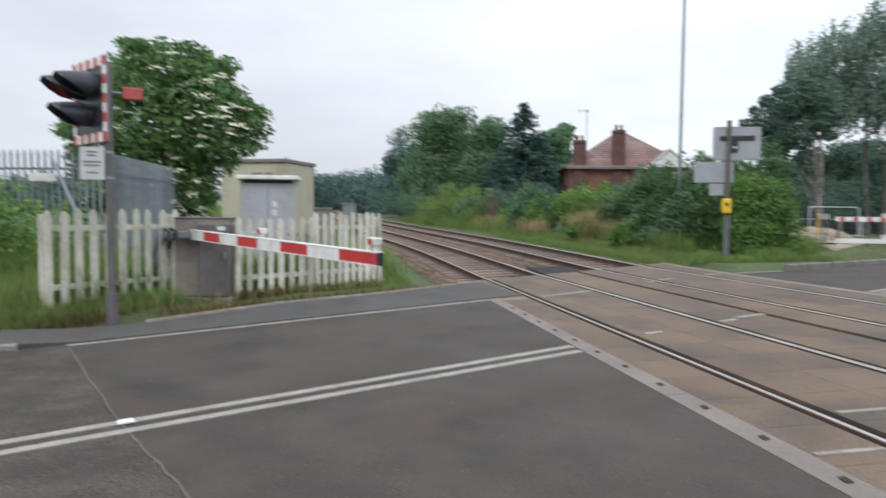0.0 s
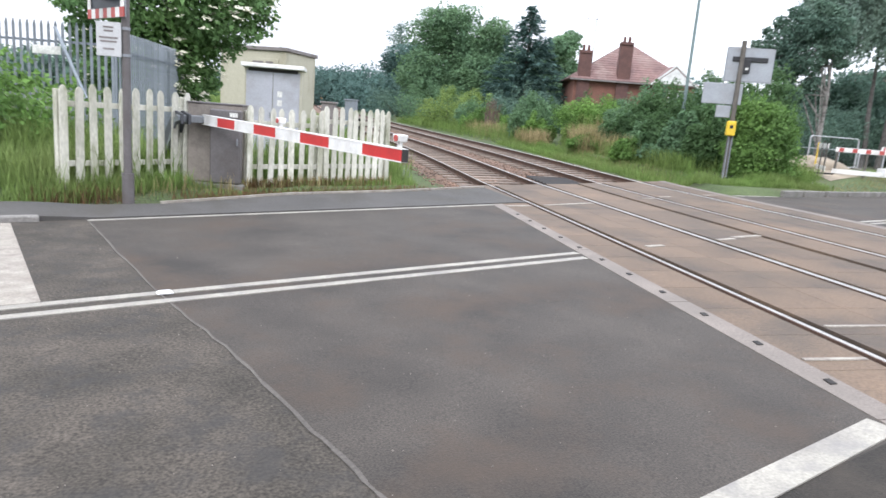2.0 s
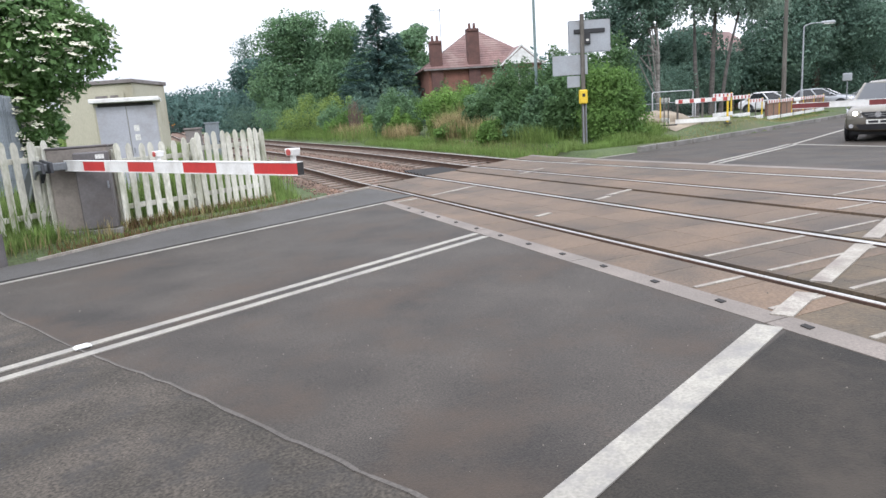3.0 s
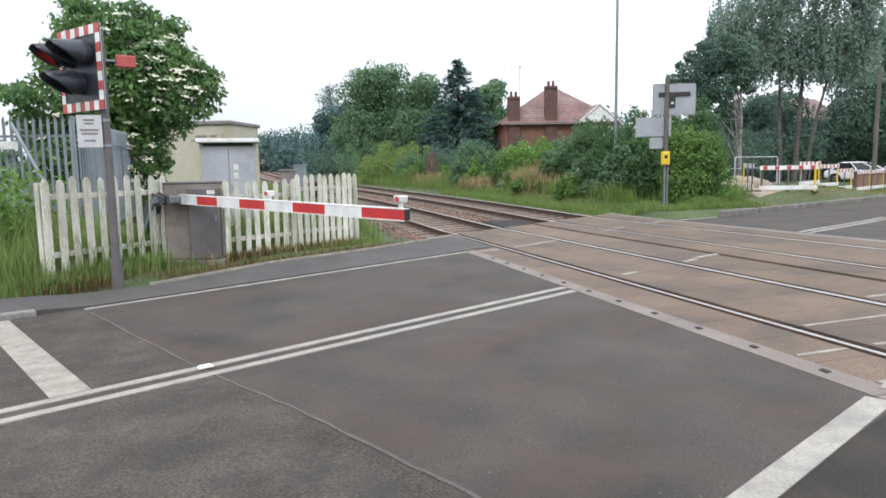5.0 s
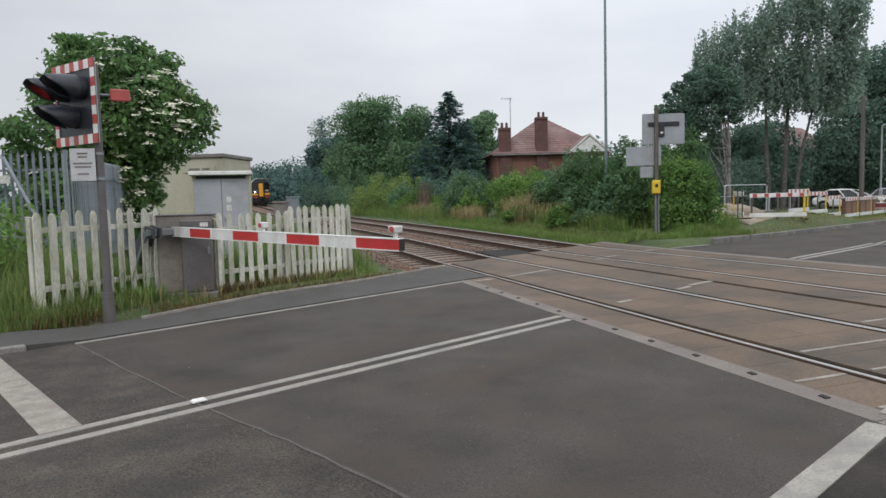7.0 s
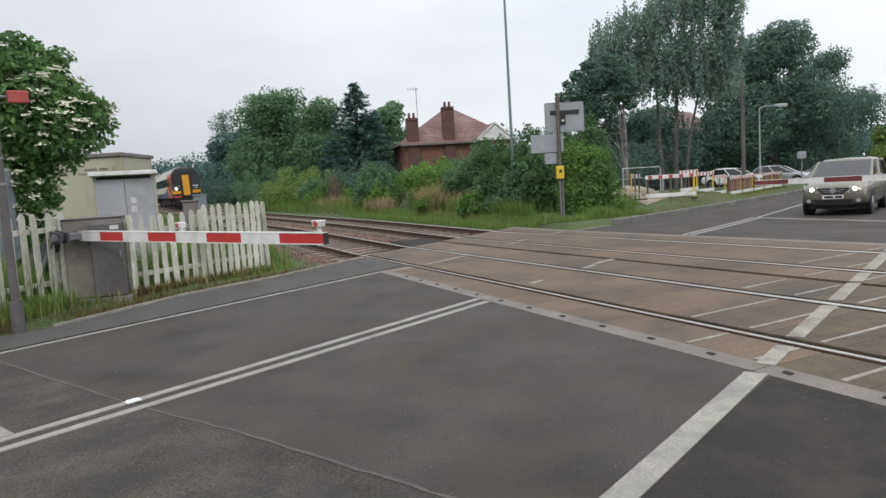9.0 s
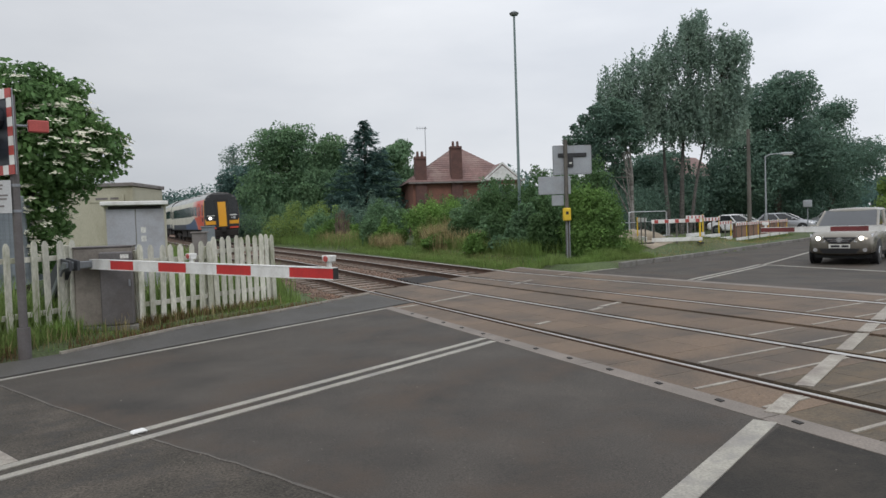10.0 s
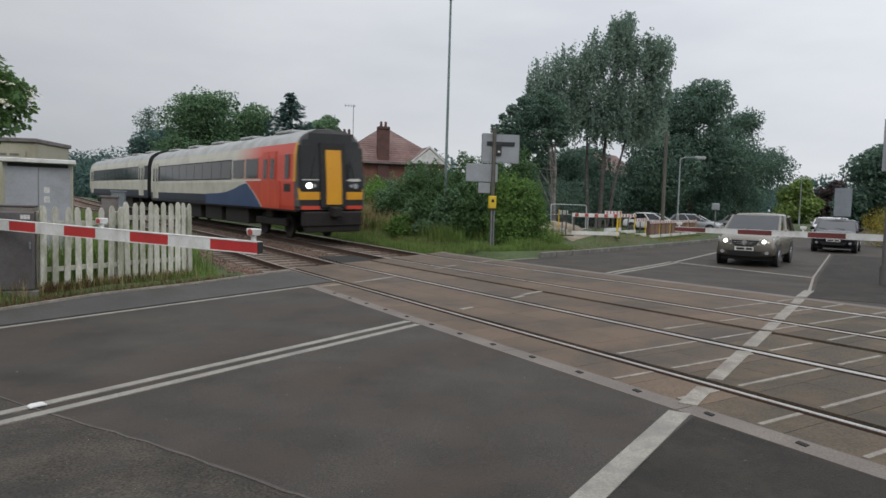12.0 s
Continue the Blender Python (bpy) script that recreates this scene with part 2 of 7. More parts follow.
M["red"] = mat("red", (0.56, 0.035, 0.035), 0.45, col2=(0.44, 0.03, 0.032), scale=3, fine=40, bump=0.05, amount=0.15)
# far boom's red: its plain back, with weak light put into the colour
M["red_dim_back"] = mat("red_dim_back", (0.19, 0.035, 0.035), 0.55, col2=(0.13, 0.03, 0.03), scale=3, fine=40, bump=0.05, amount=0.2)
M["red_reflect"] = mat("red_reflect", (0.47, 0.085, 0.075), 0.45, col2=(0.38, 0.07, 0.06), scale=8, fine=80, bump=0.1)
M["steel"] = mat("steel", (0.30, 0.32, 0.34), 0.55, 0.5, col2=(0.22, 0.24, 0.26), scale=3, fine=30, bump=0.1, amount=0.25, stain=(0.17, 0.16, 0.15), stain_scale=2, stain_amount=0.5)
M["arm_grey"] = mat("arm_grey", (0.085, 0.09, 0.10), 0.6, 0.2, col2=(0.06, 0.063, 0.07), scale=3, fine=30, bump=0.1, amount=0.2)
M["palisade"] = mat("palisade", (0.255, 0.285, 0.315), 0.6, 0.25, col2=(0.20, 0.225, 0.25), scale=2, fine=30, bump=0.1, amount=0.25, per_object=0.1)
M["lamp_green"] = mat("lamp_green", (0.20, 0.265, 0.265), 0.5, 0.2, col2=(0.15, 0.20, 0.20), scale=1.5, fine=20, bump=0.05, amount=0.2)
M["cabinet"] = mat("cabinet", (0.225, 0.205, 0.20), 0.6, 0.1, col2=(0.18, 0.16, 0.155), scale=2, fine=30, bump=0.1, amount=0.2, stain=(0.12, 0.10, 0.085), stain_scale=2, stain_amount=0.6)
M["cabinet_dark"] = mat("cabinet_dark", (0.135, 0.125, 0.125), 0.55, 0.1, col2=(0.105, 0.096, 0.095), scale=2, fine=30, bump=0.1, amount=0.2, stain=(0.09, 0.075, 0.065), stain_scale=2, stain_amount=0.5)
M["cabinet_tan"] = mat("cabinet_tan", (0.265, 0.235, 0.205), 0.7, 0.0, col2=(0.20, 0.175, 0.15), scale=2, fine=30, bump=0.15, amount=0.2, stain=(0.12, 0.10, 0.085), stain_scale=2, stain_amount=0.6)
M["cream"] = mat("cream", (0.46, 0.44, 0.345), 0.75, col2=(0.39, 0.37, 0.285), scale=1.0, fine=25, bump=0.1, amount=0.15, stain=(0.30, 0.27, 0.19), stain_scale=1.0, stain_amount=0.5, coords="World", stretch=(1, 1, 0.4))
M["door_grey"] = mat("door_grey", (0.40, 0.41, 0.45), 0.55, col2=(0.34, 0.35, 0.38), scale=1.2, fine=30, bump=0.08, amount=0.12, stain=(0.24, 0.23, 0.22), stain_scale=1.5, stain_amount=0.5)
M["black"] = mat("black", (0.022, 0.023, 0.026), 0.5, fine=40, bump=0.1)
M["signal_black"] = mat("signal_black", (0.030, 0.035, 0.045), 0.38, fine=40, bump=0.08, col2=(0.022, 0.026, 0.034))
M["dark"] = mat("dark", (0.028, 0.027, 0.027), 0.8, fine=25, scale=3, bump=0.3, stain=(0.05, 0.038, 0.028), stain_scale=2.0, stain_amount=0.6)
M["sign_back"] = mat("sign_back", (0.34, 0.365, 0.39), 0.5, 0.15, col2=(0.29, 0.31, 0.335), scale=2, fine=25, bump=0.05, amount=0.15, stain=(0.3, 0.3, 0.29), stain_scale=2, stain_amount=0.5)
M["galvanised"] = mat("galvanised", (0.50, 0.52, 0.54), 0.45, 0.4, col2=(0.42, 0.44, 0.46), scale=3, fine=30, bump=0.05, amount=0.2)
M["wood_pole"] = mat("wood_pole", (0.135, 0.125, 0.11), 0.9, col2=(0.085, 0.078, 0.068), scale=3, fine=30, bump=0.4, stretch=(1, 1, 0.15))
M["yellow"] = mat("yellow", (0.72, 0.50, 0.03), 0.5, col2=(0.62, 0.42, 0.03), scale=4, fine=30, bump=0.05, amount=0.15)
M["brick"] = mat("brick", (0.245, 0.115, 0.085), 0.9, col2=(0.19, 0.09, 0.07), scale=1.5, fine=14, bump=0.4, amount=0.5, stain=(0.20, 0.10, 0.075), stain_scale=0.8, stain_amount=0.6)
M["brick_dark"] = mat("brick_dark", (0.150, 0.078, 0.066), 0.9, col2=(0.105, 0.058, 0.052), scale=2, fine=18, bump=0.5, amount=0.5, stain=(0.10, 0.055, 0.05), stain_scale=1.0, stain_amount=0.7)
M["roof_tile"] = mat("roof_tile", (0.225, 0.138, 0.125), 0.9, col2=(0.165, 0.105, 0.098), scale=0.9, fine=10, bump=0.5, amount=0.5, stain=(0.28, 0.215, 0.19), stain_scale=0.5, stain_amount=0.7, per_object=0.1)
M["sand"] = mat("sand", (0.32, 0.27, 0.20), 0.95, col2=(0.22, 0.185, 0.14), scale=1.5, fine=25, bump=0.6, amount=0.4, coords="World")
M["net_orange"] = mat("net_orange", (0.62, 0.24, 0.06), 0.6, col2=(0.52, 0.2, 0.06), scale=4, fine=30, bump=0.05)
M["net_brown"] = mat("net_brown", (0.25, 0.135, 0.085), 0.8, col2=(0.17, 0.10, 0.07), scale=3, fine=60, bump=0.3, amount=0.5)
M["glass_dark"] = mat("glass_dark", (0.018, 0.021, 0.024), 0.06, col2=(0.028, 0.031, 0.034), scale=2, fine=10, bump=0, spec=0.8)
M["glass_train"] = mat("glass_train", (0.008, 0.010, 0.011), 0.08, col2=(0.013, 0.015, 0.015), scale=1, fine=10, bump=0, spec=0.5)
M["car_gold"] = mat("car_gold", (0.205, 0.195, 0.168), 0.24, 0.7, col2=(0.28, 0.255, 0.22), scale=1, fine=200, bump=0, amount=0.15)
M["car_black"] = mat("car_black", (0.018, 0.018, 0.022), 0.2, 0.2, fine=80, bump=0)
M["car_white"] = mat("car_white", (0.72, 0.72, 0.73), 0.25, fine=80, bump=0, col2=(0.68, 0.68, 0.7))
M["car_silver"] = mat("car_silver", (0.42, 0.43, 0.45), 0.3, 0.6, fine=80, bump=0, col2=(0.38, 0.39, 0.41))
M["car_red"] = mat("car_red", (0.42, 0.03, 0.03), 0.25, fine=80, bump=0)
M["plate"] = mat("plate", (0.72, 0.72, 0.68), 0.5, fine=40, bump=0)
M["notice"] = mat("notice", (0.50, 0.51, 0.51), 0.55, fine=40, bump=0.03, amount=0.15, col2=(0.44, 0.45, 0.45))
M["chrome"] = mat("chrome", (0.62, 0.63, 0.65), 0.2, 1.0, fine=30, bump=0, col2=(0.55, 0.56, 0.58))
M["head_lit"] = mat("head_lit", (1.0, 0.97, 0.90), 0.3, emit=6.0, bump=0)
M["tail_lit"] = mat("tail_lit", (1.0, 0.10, 0.06), 0.3, emit=2.5, bump=0)
M["red_lit"] = mat("red_lit", (1.0, 0.06, 0.05), 0.3, emit=1.6, bump=0)
M["lens_dark"] = mat("lens_dark", (0.05, 0.012, 0.012), 0.25, bump=0)
M["headlamp"] = mat("headlamp", (0.55, 0.56, 0.58), 0.12, 0.4, fine=30, bump=0.05)
M["t_red"] = mat("t_red", (0.66, 0.075, 0.038), 0.4, col2=(0.58, 0.06, 0.035), scale=1, fine=30, bump=0.03, amount=0.12)
M["t_orange"] = mat("t_orange", (0.66, 0.17, 0.035), 0.4, col2=(0.60, 0.14, 0.03), scale=1, fine=30, bump=0.03, amount=0.12)
M["t_yellow"] = mat("t_yellow", (0.75, 0.36, 0.02), 0.4, col2=(0.68, 0.31, 0.02), scale=1, fine=30, bump=0.03, amount=0.12)
M["t_cream"] = mat("t_cream", (0.60, 0.585, 0.50), 0.45, col2=(0.54, 0.525, 0.45), scale=0.8, fine=30, bump=0.03, amount=0.12, stain=(0.40, 0.37, 0.31), stain_scale=0.8, stain_amount=0.5)
M["t_blue"] = mat("t_blue", (0.035, 0.075, 0.185), 0.4, col2=(0.03, 0.06, 0.15), scale=1, fine=30, bump=0.03, amount=0.15)
M["t_fade"] = mat("t_fade", (0.66, 0.075, 0.038), 0.35, col2=(0.60, 0.065, 0.035), scale=1, fine=30, bump=0.03, amount=0.12)
fn, fl = M["t_fade"].node_tree.nodes, M["t_fade"].node_tree.links
f_tc, f_sep, f_rng, f_mix = fn.new("ShaderNodeTexCoord"), fn.new("ShaderNodeSeparateXYZ"), fn.new("ShaderNodeMapRange"), fn.new("ShaderNodeMix")
f_rng.inputs["From Min"].default_value, f_rng.inputs["From Max"].default_value = 3.6, 6.8
f_mix.data_type = 'RGBA'
f_mix.inputs[7].default_value = (0.58, 0.56, 0.48, 1)
fl.new(f_tc.outputs["Object"], f_sep.inputs[0])
fl.new(f_sep.outputs["Y"], f_rng.inputs["Value"])
fl.new(f_rng.outputs[0], f_mix.inputs["Factor"])
fl.new(fn["Principled BSDF"].inputs["Base Color"].links[0].from_socket, f_mix.inputs[6])
fl.new(f_mix.outputs[2], fn["Principled BSDF"].inputs["Base Color"])
M["t_under"] = mat("t_under", (0.014, 0.013, 0.013), 0.85, col2=(0.022, 0.018, 0.016), scale=3, fine=25, bump=0.3)
M["t_dome"] = mat("t_dome", (0.12, 0.12, 0.12), 0.5, col2=(0.08, 0.08, 0.08), scale=2, fine=30, bump=0.05, amount=0.2)
M["t_navy"] = mat("t_navy", (0.014, 0.020, 0.046), 0.45, col2=(0.02, 0.028, 0.055), scale=1, fine=30, bump=0.03, amount=0.15)
M["t_roof"] = mat("t_roof", (0.46, 0.47, 0.47), 0.6, 0.1, col2=(0.36, 0.365, 0.36), scale=1.2, fine=30, bump=0.1, amount=0.2, stain=(0.25, 0.24, 0.22), stain_scale=0.8, stain_amount=0.6)


# ---- building helpers ----
def bm_new():
    return bmesh.new()


def add_box(bm, cx, cy, cz, sx, sy, sz, rot=None, bevel=0.0, taper=None):
    """A box by its centre and full sizes, turned by rot (a Matrix) about its centre."""
    r = bmesh.ops.create_cube(bm, size=1.0)
    vs = r["verts"]
    for v in vs:
        k = (taper if taper and v.co.z > 0 else (1, 1))
        v.co = Vector((v.co.x * sx * k[0], v.co.y * sy * k[1], v.co.z * sz))
    if bevel:
        es = list({e for v in vs for e in v.link_edges})
        rb = bmesh.ops.bevel(bm, geom=es, offset=bevel, segments=1, affect='EDGES', profile=0.6)
        vs = list({v for f in rb["faces"] for v in f.verts} | {v for v in vs if v.is_valid})
    m = Matrix.Translation((cx, cy, cz)) @ (rot.to_4x4() if rot else Matrix.Identity(4))
    for v in vs:
        v.co = m @ v.co
    return vs


def add_tube(bm, a, b, ra, rb=None, n=10):
    """A tapered round bar from a to b."""
    a, b = Vector(a), Vector(b)
    rb = ra if rb is None else rb
    d = b - a
    q = d.to_track_quat("Z", "Y").to_matrix()
    rings = []
    for p, r in ((a, ra), (b, rb)):
        rings.append([bm.verts.new(p + q @ Vector((r * math.cos(2 * math.pi * k / n), r * math.sin(2 * math.pi * k / n), 0))) for k in range(n)])
    for k in range(n):
        bm.faces.new((rings[0][k], rings[0][(k + 1) % n], rings[1][(k + 1) % n], rings[1][k]))
    bm.faces.new(rings[0][::-1])
    bm.faces.new(rings[1])


def add_prism(bm, pts, d, origin=(0, 0, 0)):
    """Extrude a flat outline (a list of 3D points) by the vector d."""
    o, d = Vector(origin), Vector(d)
    a = [bm.verts.new(o + Vector(p)) for p in pts]
    b = [bm.verts.new(o + Vector(p) + d) for p in pts]
    n = len(a)
    for k in range(n):
        bm.faces.new((a[k], a[(k + 1) % n], b[(k + 1) % n], b[k]))
    bm.faces.new(a[::-1])
    bm.faces.new(b)


def mesh_of(name, bm, material, smooth=False):
    bmesh.ops.recalc_face_normals(bm, faces=bm.faces)
    me = bpy.data.meshes.new(name)
    bm.to_mesh(me)
    bm.free()
    me.materials.append(M[material] if isinstance(material, str) else material)
    if smooth:
        for p in me.polygons:
            p.use_smooth = True
    return me


def part(name, bm, material, parent, label="", smooth=False):
    ob = new(name, mesh_of(name, bm, material, smooth))
    ob.parent = parent
    if label:
        tagged(ob, label)
    return ob


def thing(name, m, label, category, group=""):
    e = new(name)
    e.matrix_basis = m
    return tagged(e, label, category, group)


def solo(name, bm, material, label, category, kind="", group="", m=None, smooth=False):
    ob = new(name, mesh_of(name, bm, material, smooth))
    if m is not None:
        ob.matrix_basis = m
    return tagged(ob, label, category, group, kind)


def raw_mesh(name, verts, faces, material, smooth=False):
    me = bpy.data.meshes.new(name)
    me.from_pydata(verts, [], faces)
    me.materials.append(M[material])
    if smooth:
        me.polygons.foreach_set("use_smooth", [True] * len(me.polygons))
    return me


# ---- lie of the land: the crossing leans with the canted tracks ----
def gz(x, y):
    xc, yc = min(max(x, -7.5), 5.6), min(max(y, -7.0), 12.0)
    z = 0.03057 * xc - 0.0147 * yc
    if x > 5.6:
        k = min((x - 5.6) / 7.0, 1.0)
        z *= 1 - k * k * (3 - 2 * k)
    return z


def step01(v):
    v = min(max(v, 0.0), 1.0)
    return v * v * (3 - 2 * v)


ROAD = radians(24.0)          # the road's direction, from the x axis
RU, RV = Vector((math.cos(ROAD), math.sin(ROAD), 0)), Vector((-math.sin(ROAD), math.cos(ROAD), 0))


def along(u, v, dz=0.0):
    """A point by metres along the road from the crossing and across it from the centre line."""
    p = Vector((-0.95, 2.42, 0)) + RU * u + RV * v
    p.z = gz(p.x, p.y) + dz
    return p


def drape(pts_a, pts_b, dz, step=0.7, cols=3):
    """A strip laid on the land between two edges (lists of x, y)."""
    bm = bm_new()
    rows = []
    for k in range(len(pts_a) - 1):
        a0, a1, b0, b1 = (Vector((*p, 0)) for p in (pts_a[k], pts_a[k + 1], pts_b[k], pts_b[k + 1]))
        n = max(1, int(max((a1 - a0).length, (b1 - b0).length) / step))
        for j in range(n + (1 if k == len(pts_a) - 2 else 0)):
            f = j / n
            a, b = a0.lerp(a1, f), b0.lerp(b1, f)
            row = []
            for c in range(cols + 1):
                p = a.lerp(b, c / cols)
                row.append(bm.verts.new((p.x, p.y, gz(p.x, p.y) + dz)))
            rows.append(row)
    for r0, r1 in zip(rows, rows[1:]):
        for c in range(cols):
            bm.faces.new((r0[c], r0[c + 1], r1[c + 1], r1[c]))
    return bm


def slab(bm, depth=0.03):
    """Give a draped strip a thickness below."""
    r = bmesh.ops.extrude_face_region(bm, geom=bm.faces[:])
    for v in r["geom"]:
        if isinstance(v, bmesh.types.BMVert):
            v.co.z -= depth
    return bm


def track_slope(y):
    if y < 8:
        return 0.0
    if y < 28:
        return -0.006 * (y - 8)
    if y < 55:
        return -0.12
    return -0.12 + 0.07 * min((y - 55) / 25, 1.0)


TRACK_TABLE = [0.0]
for i in range(1, 1400):
    TRACK_TABLE.append(TRACK_TABLE[-1] + 0.5 * track_slope(i * 0.5))


def track_x(y):
    """How far the tracks have swung to the side at y."""
    if y <= 0:
        return 0.0
    k = min(int(y * 2), 1398)
    f = y * 2 - k
    return TRACK_TABLE[k] * (1 - f) + TRACK_TABLE[k + 1] * f


def uv(x, y):
    p = Vector((x + 0.95, y - 2.42, 0))
    return p.dot(RU), p.dot(RV)


def grade(y):
    """The line climbs gently away from the crossing."""
    if y < 8:
        return 0.0
    return 0.00065 * (y - 8) ** 2 if y < 18 else 0.065 + 0.013 * (min(y, 130) - 18)


def rail_z(x, y):
    return 0.03057 * x - 0.0147 * min(max(y, -14), 12) + grade(y)


def deck_end(x):
    return 10.55 + 0.434 * (x + 0.95)


def path_z(x, y):
    """The footway on the far side climbs from the road to the verge."""
    u, v = uv(x, y)
    k = step01((v - 4.3) / 1.7)
    return (gz(x, y) + 0.02) * (1 - k) + 0.0 * k


def land(x, y):
    u, v = uv(x, y)
    z = gz(x, y) - 0.10
    tx = track_x(y)
    corridor = step01((x - tx + 2.6) / 0.8) * step01((8.2 - x + tx) / 0.9) * step01((y - deck_end(x - tx) + 1.0) / 0.6)
    if v > 4.2 and x < 3:
        z = z * (1 - step01((v - 4.4) / 1.7)) - 0.05 * step01((v - 4.4) / 1.7)
        z += 0.55 * step01((-8.2 - x) / 3.0) * step01((v - 8.0) / 3.0)
    if v > 4.1 and x >= 3:
        k = step01((v - 4.1) / 0.7)
        z = z * (1 - k) + 0.10 * k
        z += 0.45 * step01((x - 7.6 - tx) / 5.0) * step01((y - 13.0) / 3.0) * (1 - step01((x - 15) / 6.0))
    z += grade(y) * step01((13 - x + tx) / 8.0) * step01((x - tx + 40) / 20)
    z = z * (1 - corridor) + (gz(x - tx, y) - 0.24 + grade(y)) * corridor
    if -1.2 < x < 6.1 and y < deck_end(x) + 1.0:
        z = min(z, gz(x, y) - 0.26)
    far = step01((math.hypot(x, y) - 190) / 150)
    return z * (1 - far)


# ---- ground ----
def ground_sheet():
    def axis(lo, hi, fine_lo, fine_hi, fine):
        v, out = fine_lo, []
        while v < fine_hi:
            out.append(v)
            v += fine
        out.append(fine_hi)
        g, v = fine, fine_hi
        while v < hi:
            g *= 1.25
            v += g
            out.append(v)
        g, v, pre = fine, fine_lo, []
        while v > lo:
            g *= 1.25
            v -= g
            pre.append(v)
        return pre[::-1] + out
    xs, ys = axis(-2600, 2600, -16, 34, 0.45), axis(-1500, 3200, -10, 46, 0.45)
    verts = []
    for y in ys:
        for x in xs:
            z = land(x, y)
            if abs(x) < 60 and -12 < y < 80:
                z += 0.03 * noise.noise(Vector((x * 0.8, y * 0.8, 0)))
            verts.append((x, y, z))
    w = len(xs)
    faces = [(j * w + i, j * w + i + 1, (j + 1) * w + i + 1, (j + 1) * w + i) for j in range(len(ys) - 1) for i in range(w - 1)]
    ob = new("ground", raw_mesh("ground", verts, faces, "grass", True))
    tagged(ob, "rough grassy ground with dry patches", "ground", kind="structure")


ground_sheet()


def strip_uv(u0, u1, v0, v1, dz, name, material, label, cat="road", thick=0.05, step=0.6, kind="structure"):
    n = max(2, int(abs(u1 - u0) / 2))
    a = [tuple(along(u0 + (u1 - u0) * k / n, v0).xy) for k in range(n + 1)]
    b = [tuple(along(u0 + (u1 - u0) * k / n, v1).xy) for k in range(n + 1)]
    bm = slab(drape(a, b, dz, step, max(1, int(abs(v1 - v0) / 0.8))), thick)
    return solo(name, bm, material, label, cat, kind)


def strip_xy(a, b, width, dz, thick=0.012, step=0.5):
    a, b = Vector((*a, 0)), Vector((*b, 0))
    d = (b - a).normalized()
    s = Vector((-d.y, d.x, 0)) * width / 2
    return slab(drape([tuple((a + s).xy), tuple((b + s).xy)], [tuple((a - s).xy), tuple((b - s).xy)], dz, step, 1), thick)


# road on the camera's side of the rails: the edge of the deck runs along x = -0.96
def deck_u(v):
    """Along-road place of the deck's near edge at v."""
    return (-0.862 + 0.95 + RV.x * -v) / RU.x


JOINT = [(-7.02, 4.4), (-6.25, 2.75), (-5.05, 0.3), (-4.5, -0.68), (-3.9, -1.92), (-3.62, -2.5), (-3.0, -3.8), (-1.4, -7.2)]


def joint_u(v):
    """Along-road place of the joint between new and old surfacing at v."""
    pv = sorted((uv(x, y)[1], uv(x, y)[0]) for x, y in JOINT)
    return float(np.interp(v, [p[0] for p in pv], [p[1] for p in pv]))


def surfacing(v0, v1, left, right, name, material, label, cols):
    vs = [v0 + (v1 - v0) * k / 30 for k in range(31)]
    a = [tuple(along(left(v), v).xy) for v in vs]
    b = [tuple(along(right(v), v).xy) for v in vs]
    solo(name, slab(drape(a, b, 0.0, 5.0, cols), 0.09), material, label, "road", "structure")


surfacing(-4.23, 4.36, joint_u, deck_u, "road", "asphalt", "dark newer asphalt carriageway beside the railway deck", 16)
surfacing(-9.5, -4.23, joint_u, deck_u, "pavement_near", "asphalt_path", "dark brown asphalt footway beside the railway deck", 12)
surfacing(-9.5, 4.36, lambda v: -14.0, joint_u, "road_old", "asphalt_old", "worn speckled grey asphalt approach road", 24)
surfacing(-9.5, 4.36, lambda v: -70.0, lambda v: -14.0, "road_approach", "asphalt_old", "worn grey asphalt road leading off", 20)
crack = random.Random(41)
wander = [Vector(a).lerp(Vector(b), k / 6) + Vector((crack.uniform(-0.012, 0.012), crack.uniform(-0.008, 0.008))) for a, b in zip(JOINT, JOINT[1:]) for k in range(6)]
for a, b in zip(wander, wander[1:]):
    solo("road_joint", strip_xy(tuple(a), tuple(b), crack.uniform(0.016, 0.028), 0.006), "seal", "pale sealed joint between old and new asphalt", "road joint", "structure")

# far-side road beyond the deck
def far_road():
    vs = [-9.0 + 13.15 * k / 24 for k in range(25)]
    a = []
    for v in vs:
        u = (5.66 + 0.95 + RV.x * -v) / RU.x
        a.append(tuple(along(u, v).xy))
    b = [tuple(along(30.0, v + 0.1).xy) for v in vs]
    c = [tuple(along(240.0, v + 26).xy) for v in vs]
    solo("road_far", slab(drape(a, b, 0.0, 6.0, 22), 0.09), "asphalt", "smooth grey asphalt road leading away from the crossing", "road", "structure")
    solo("road_distant", slab(drape(b, c, 0.0, 6.0, 30), 0.09), "asphalt", "grey asphalt road running off between trees", "road", "structure")


far_road()
side_a = [(6.0, 1.22), (7.3, 1.88), (11.4, 4.28), (22.0, 10.05)]
solo("pavement_far", slab(drape(side_a, [(x + 2.4, y - 4.6) for x, y in side_a], 0.004, 0.7, 6), 0.05), "asphalt_path", "dark asphalt footway beyond the deck", "pavement", "structure")

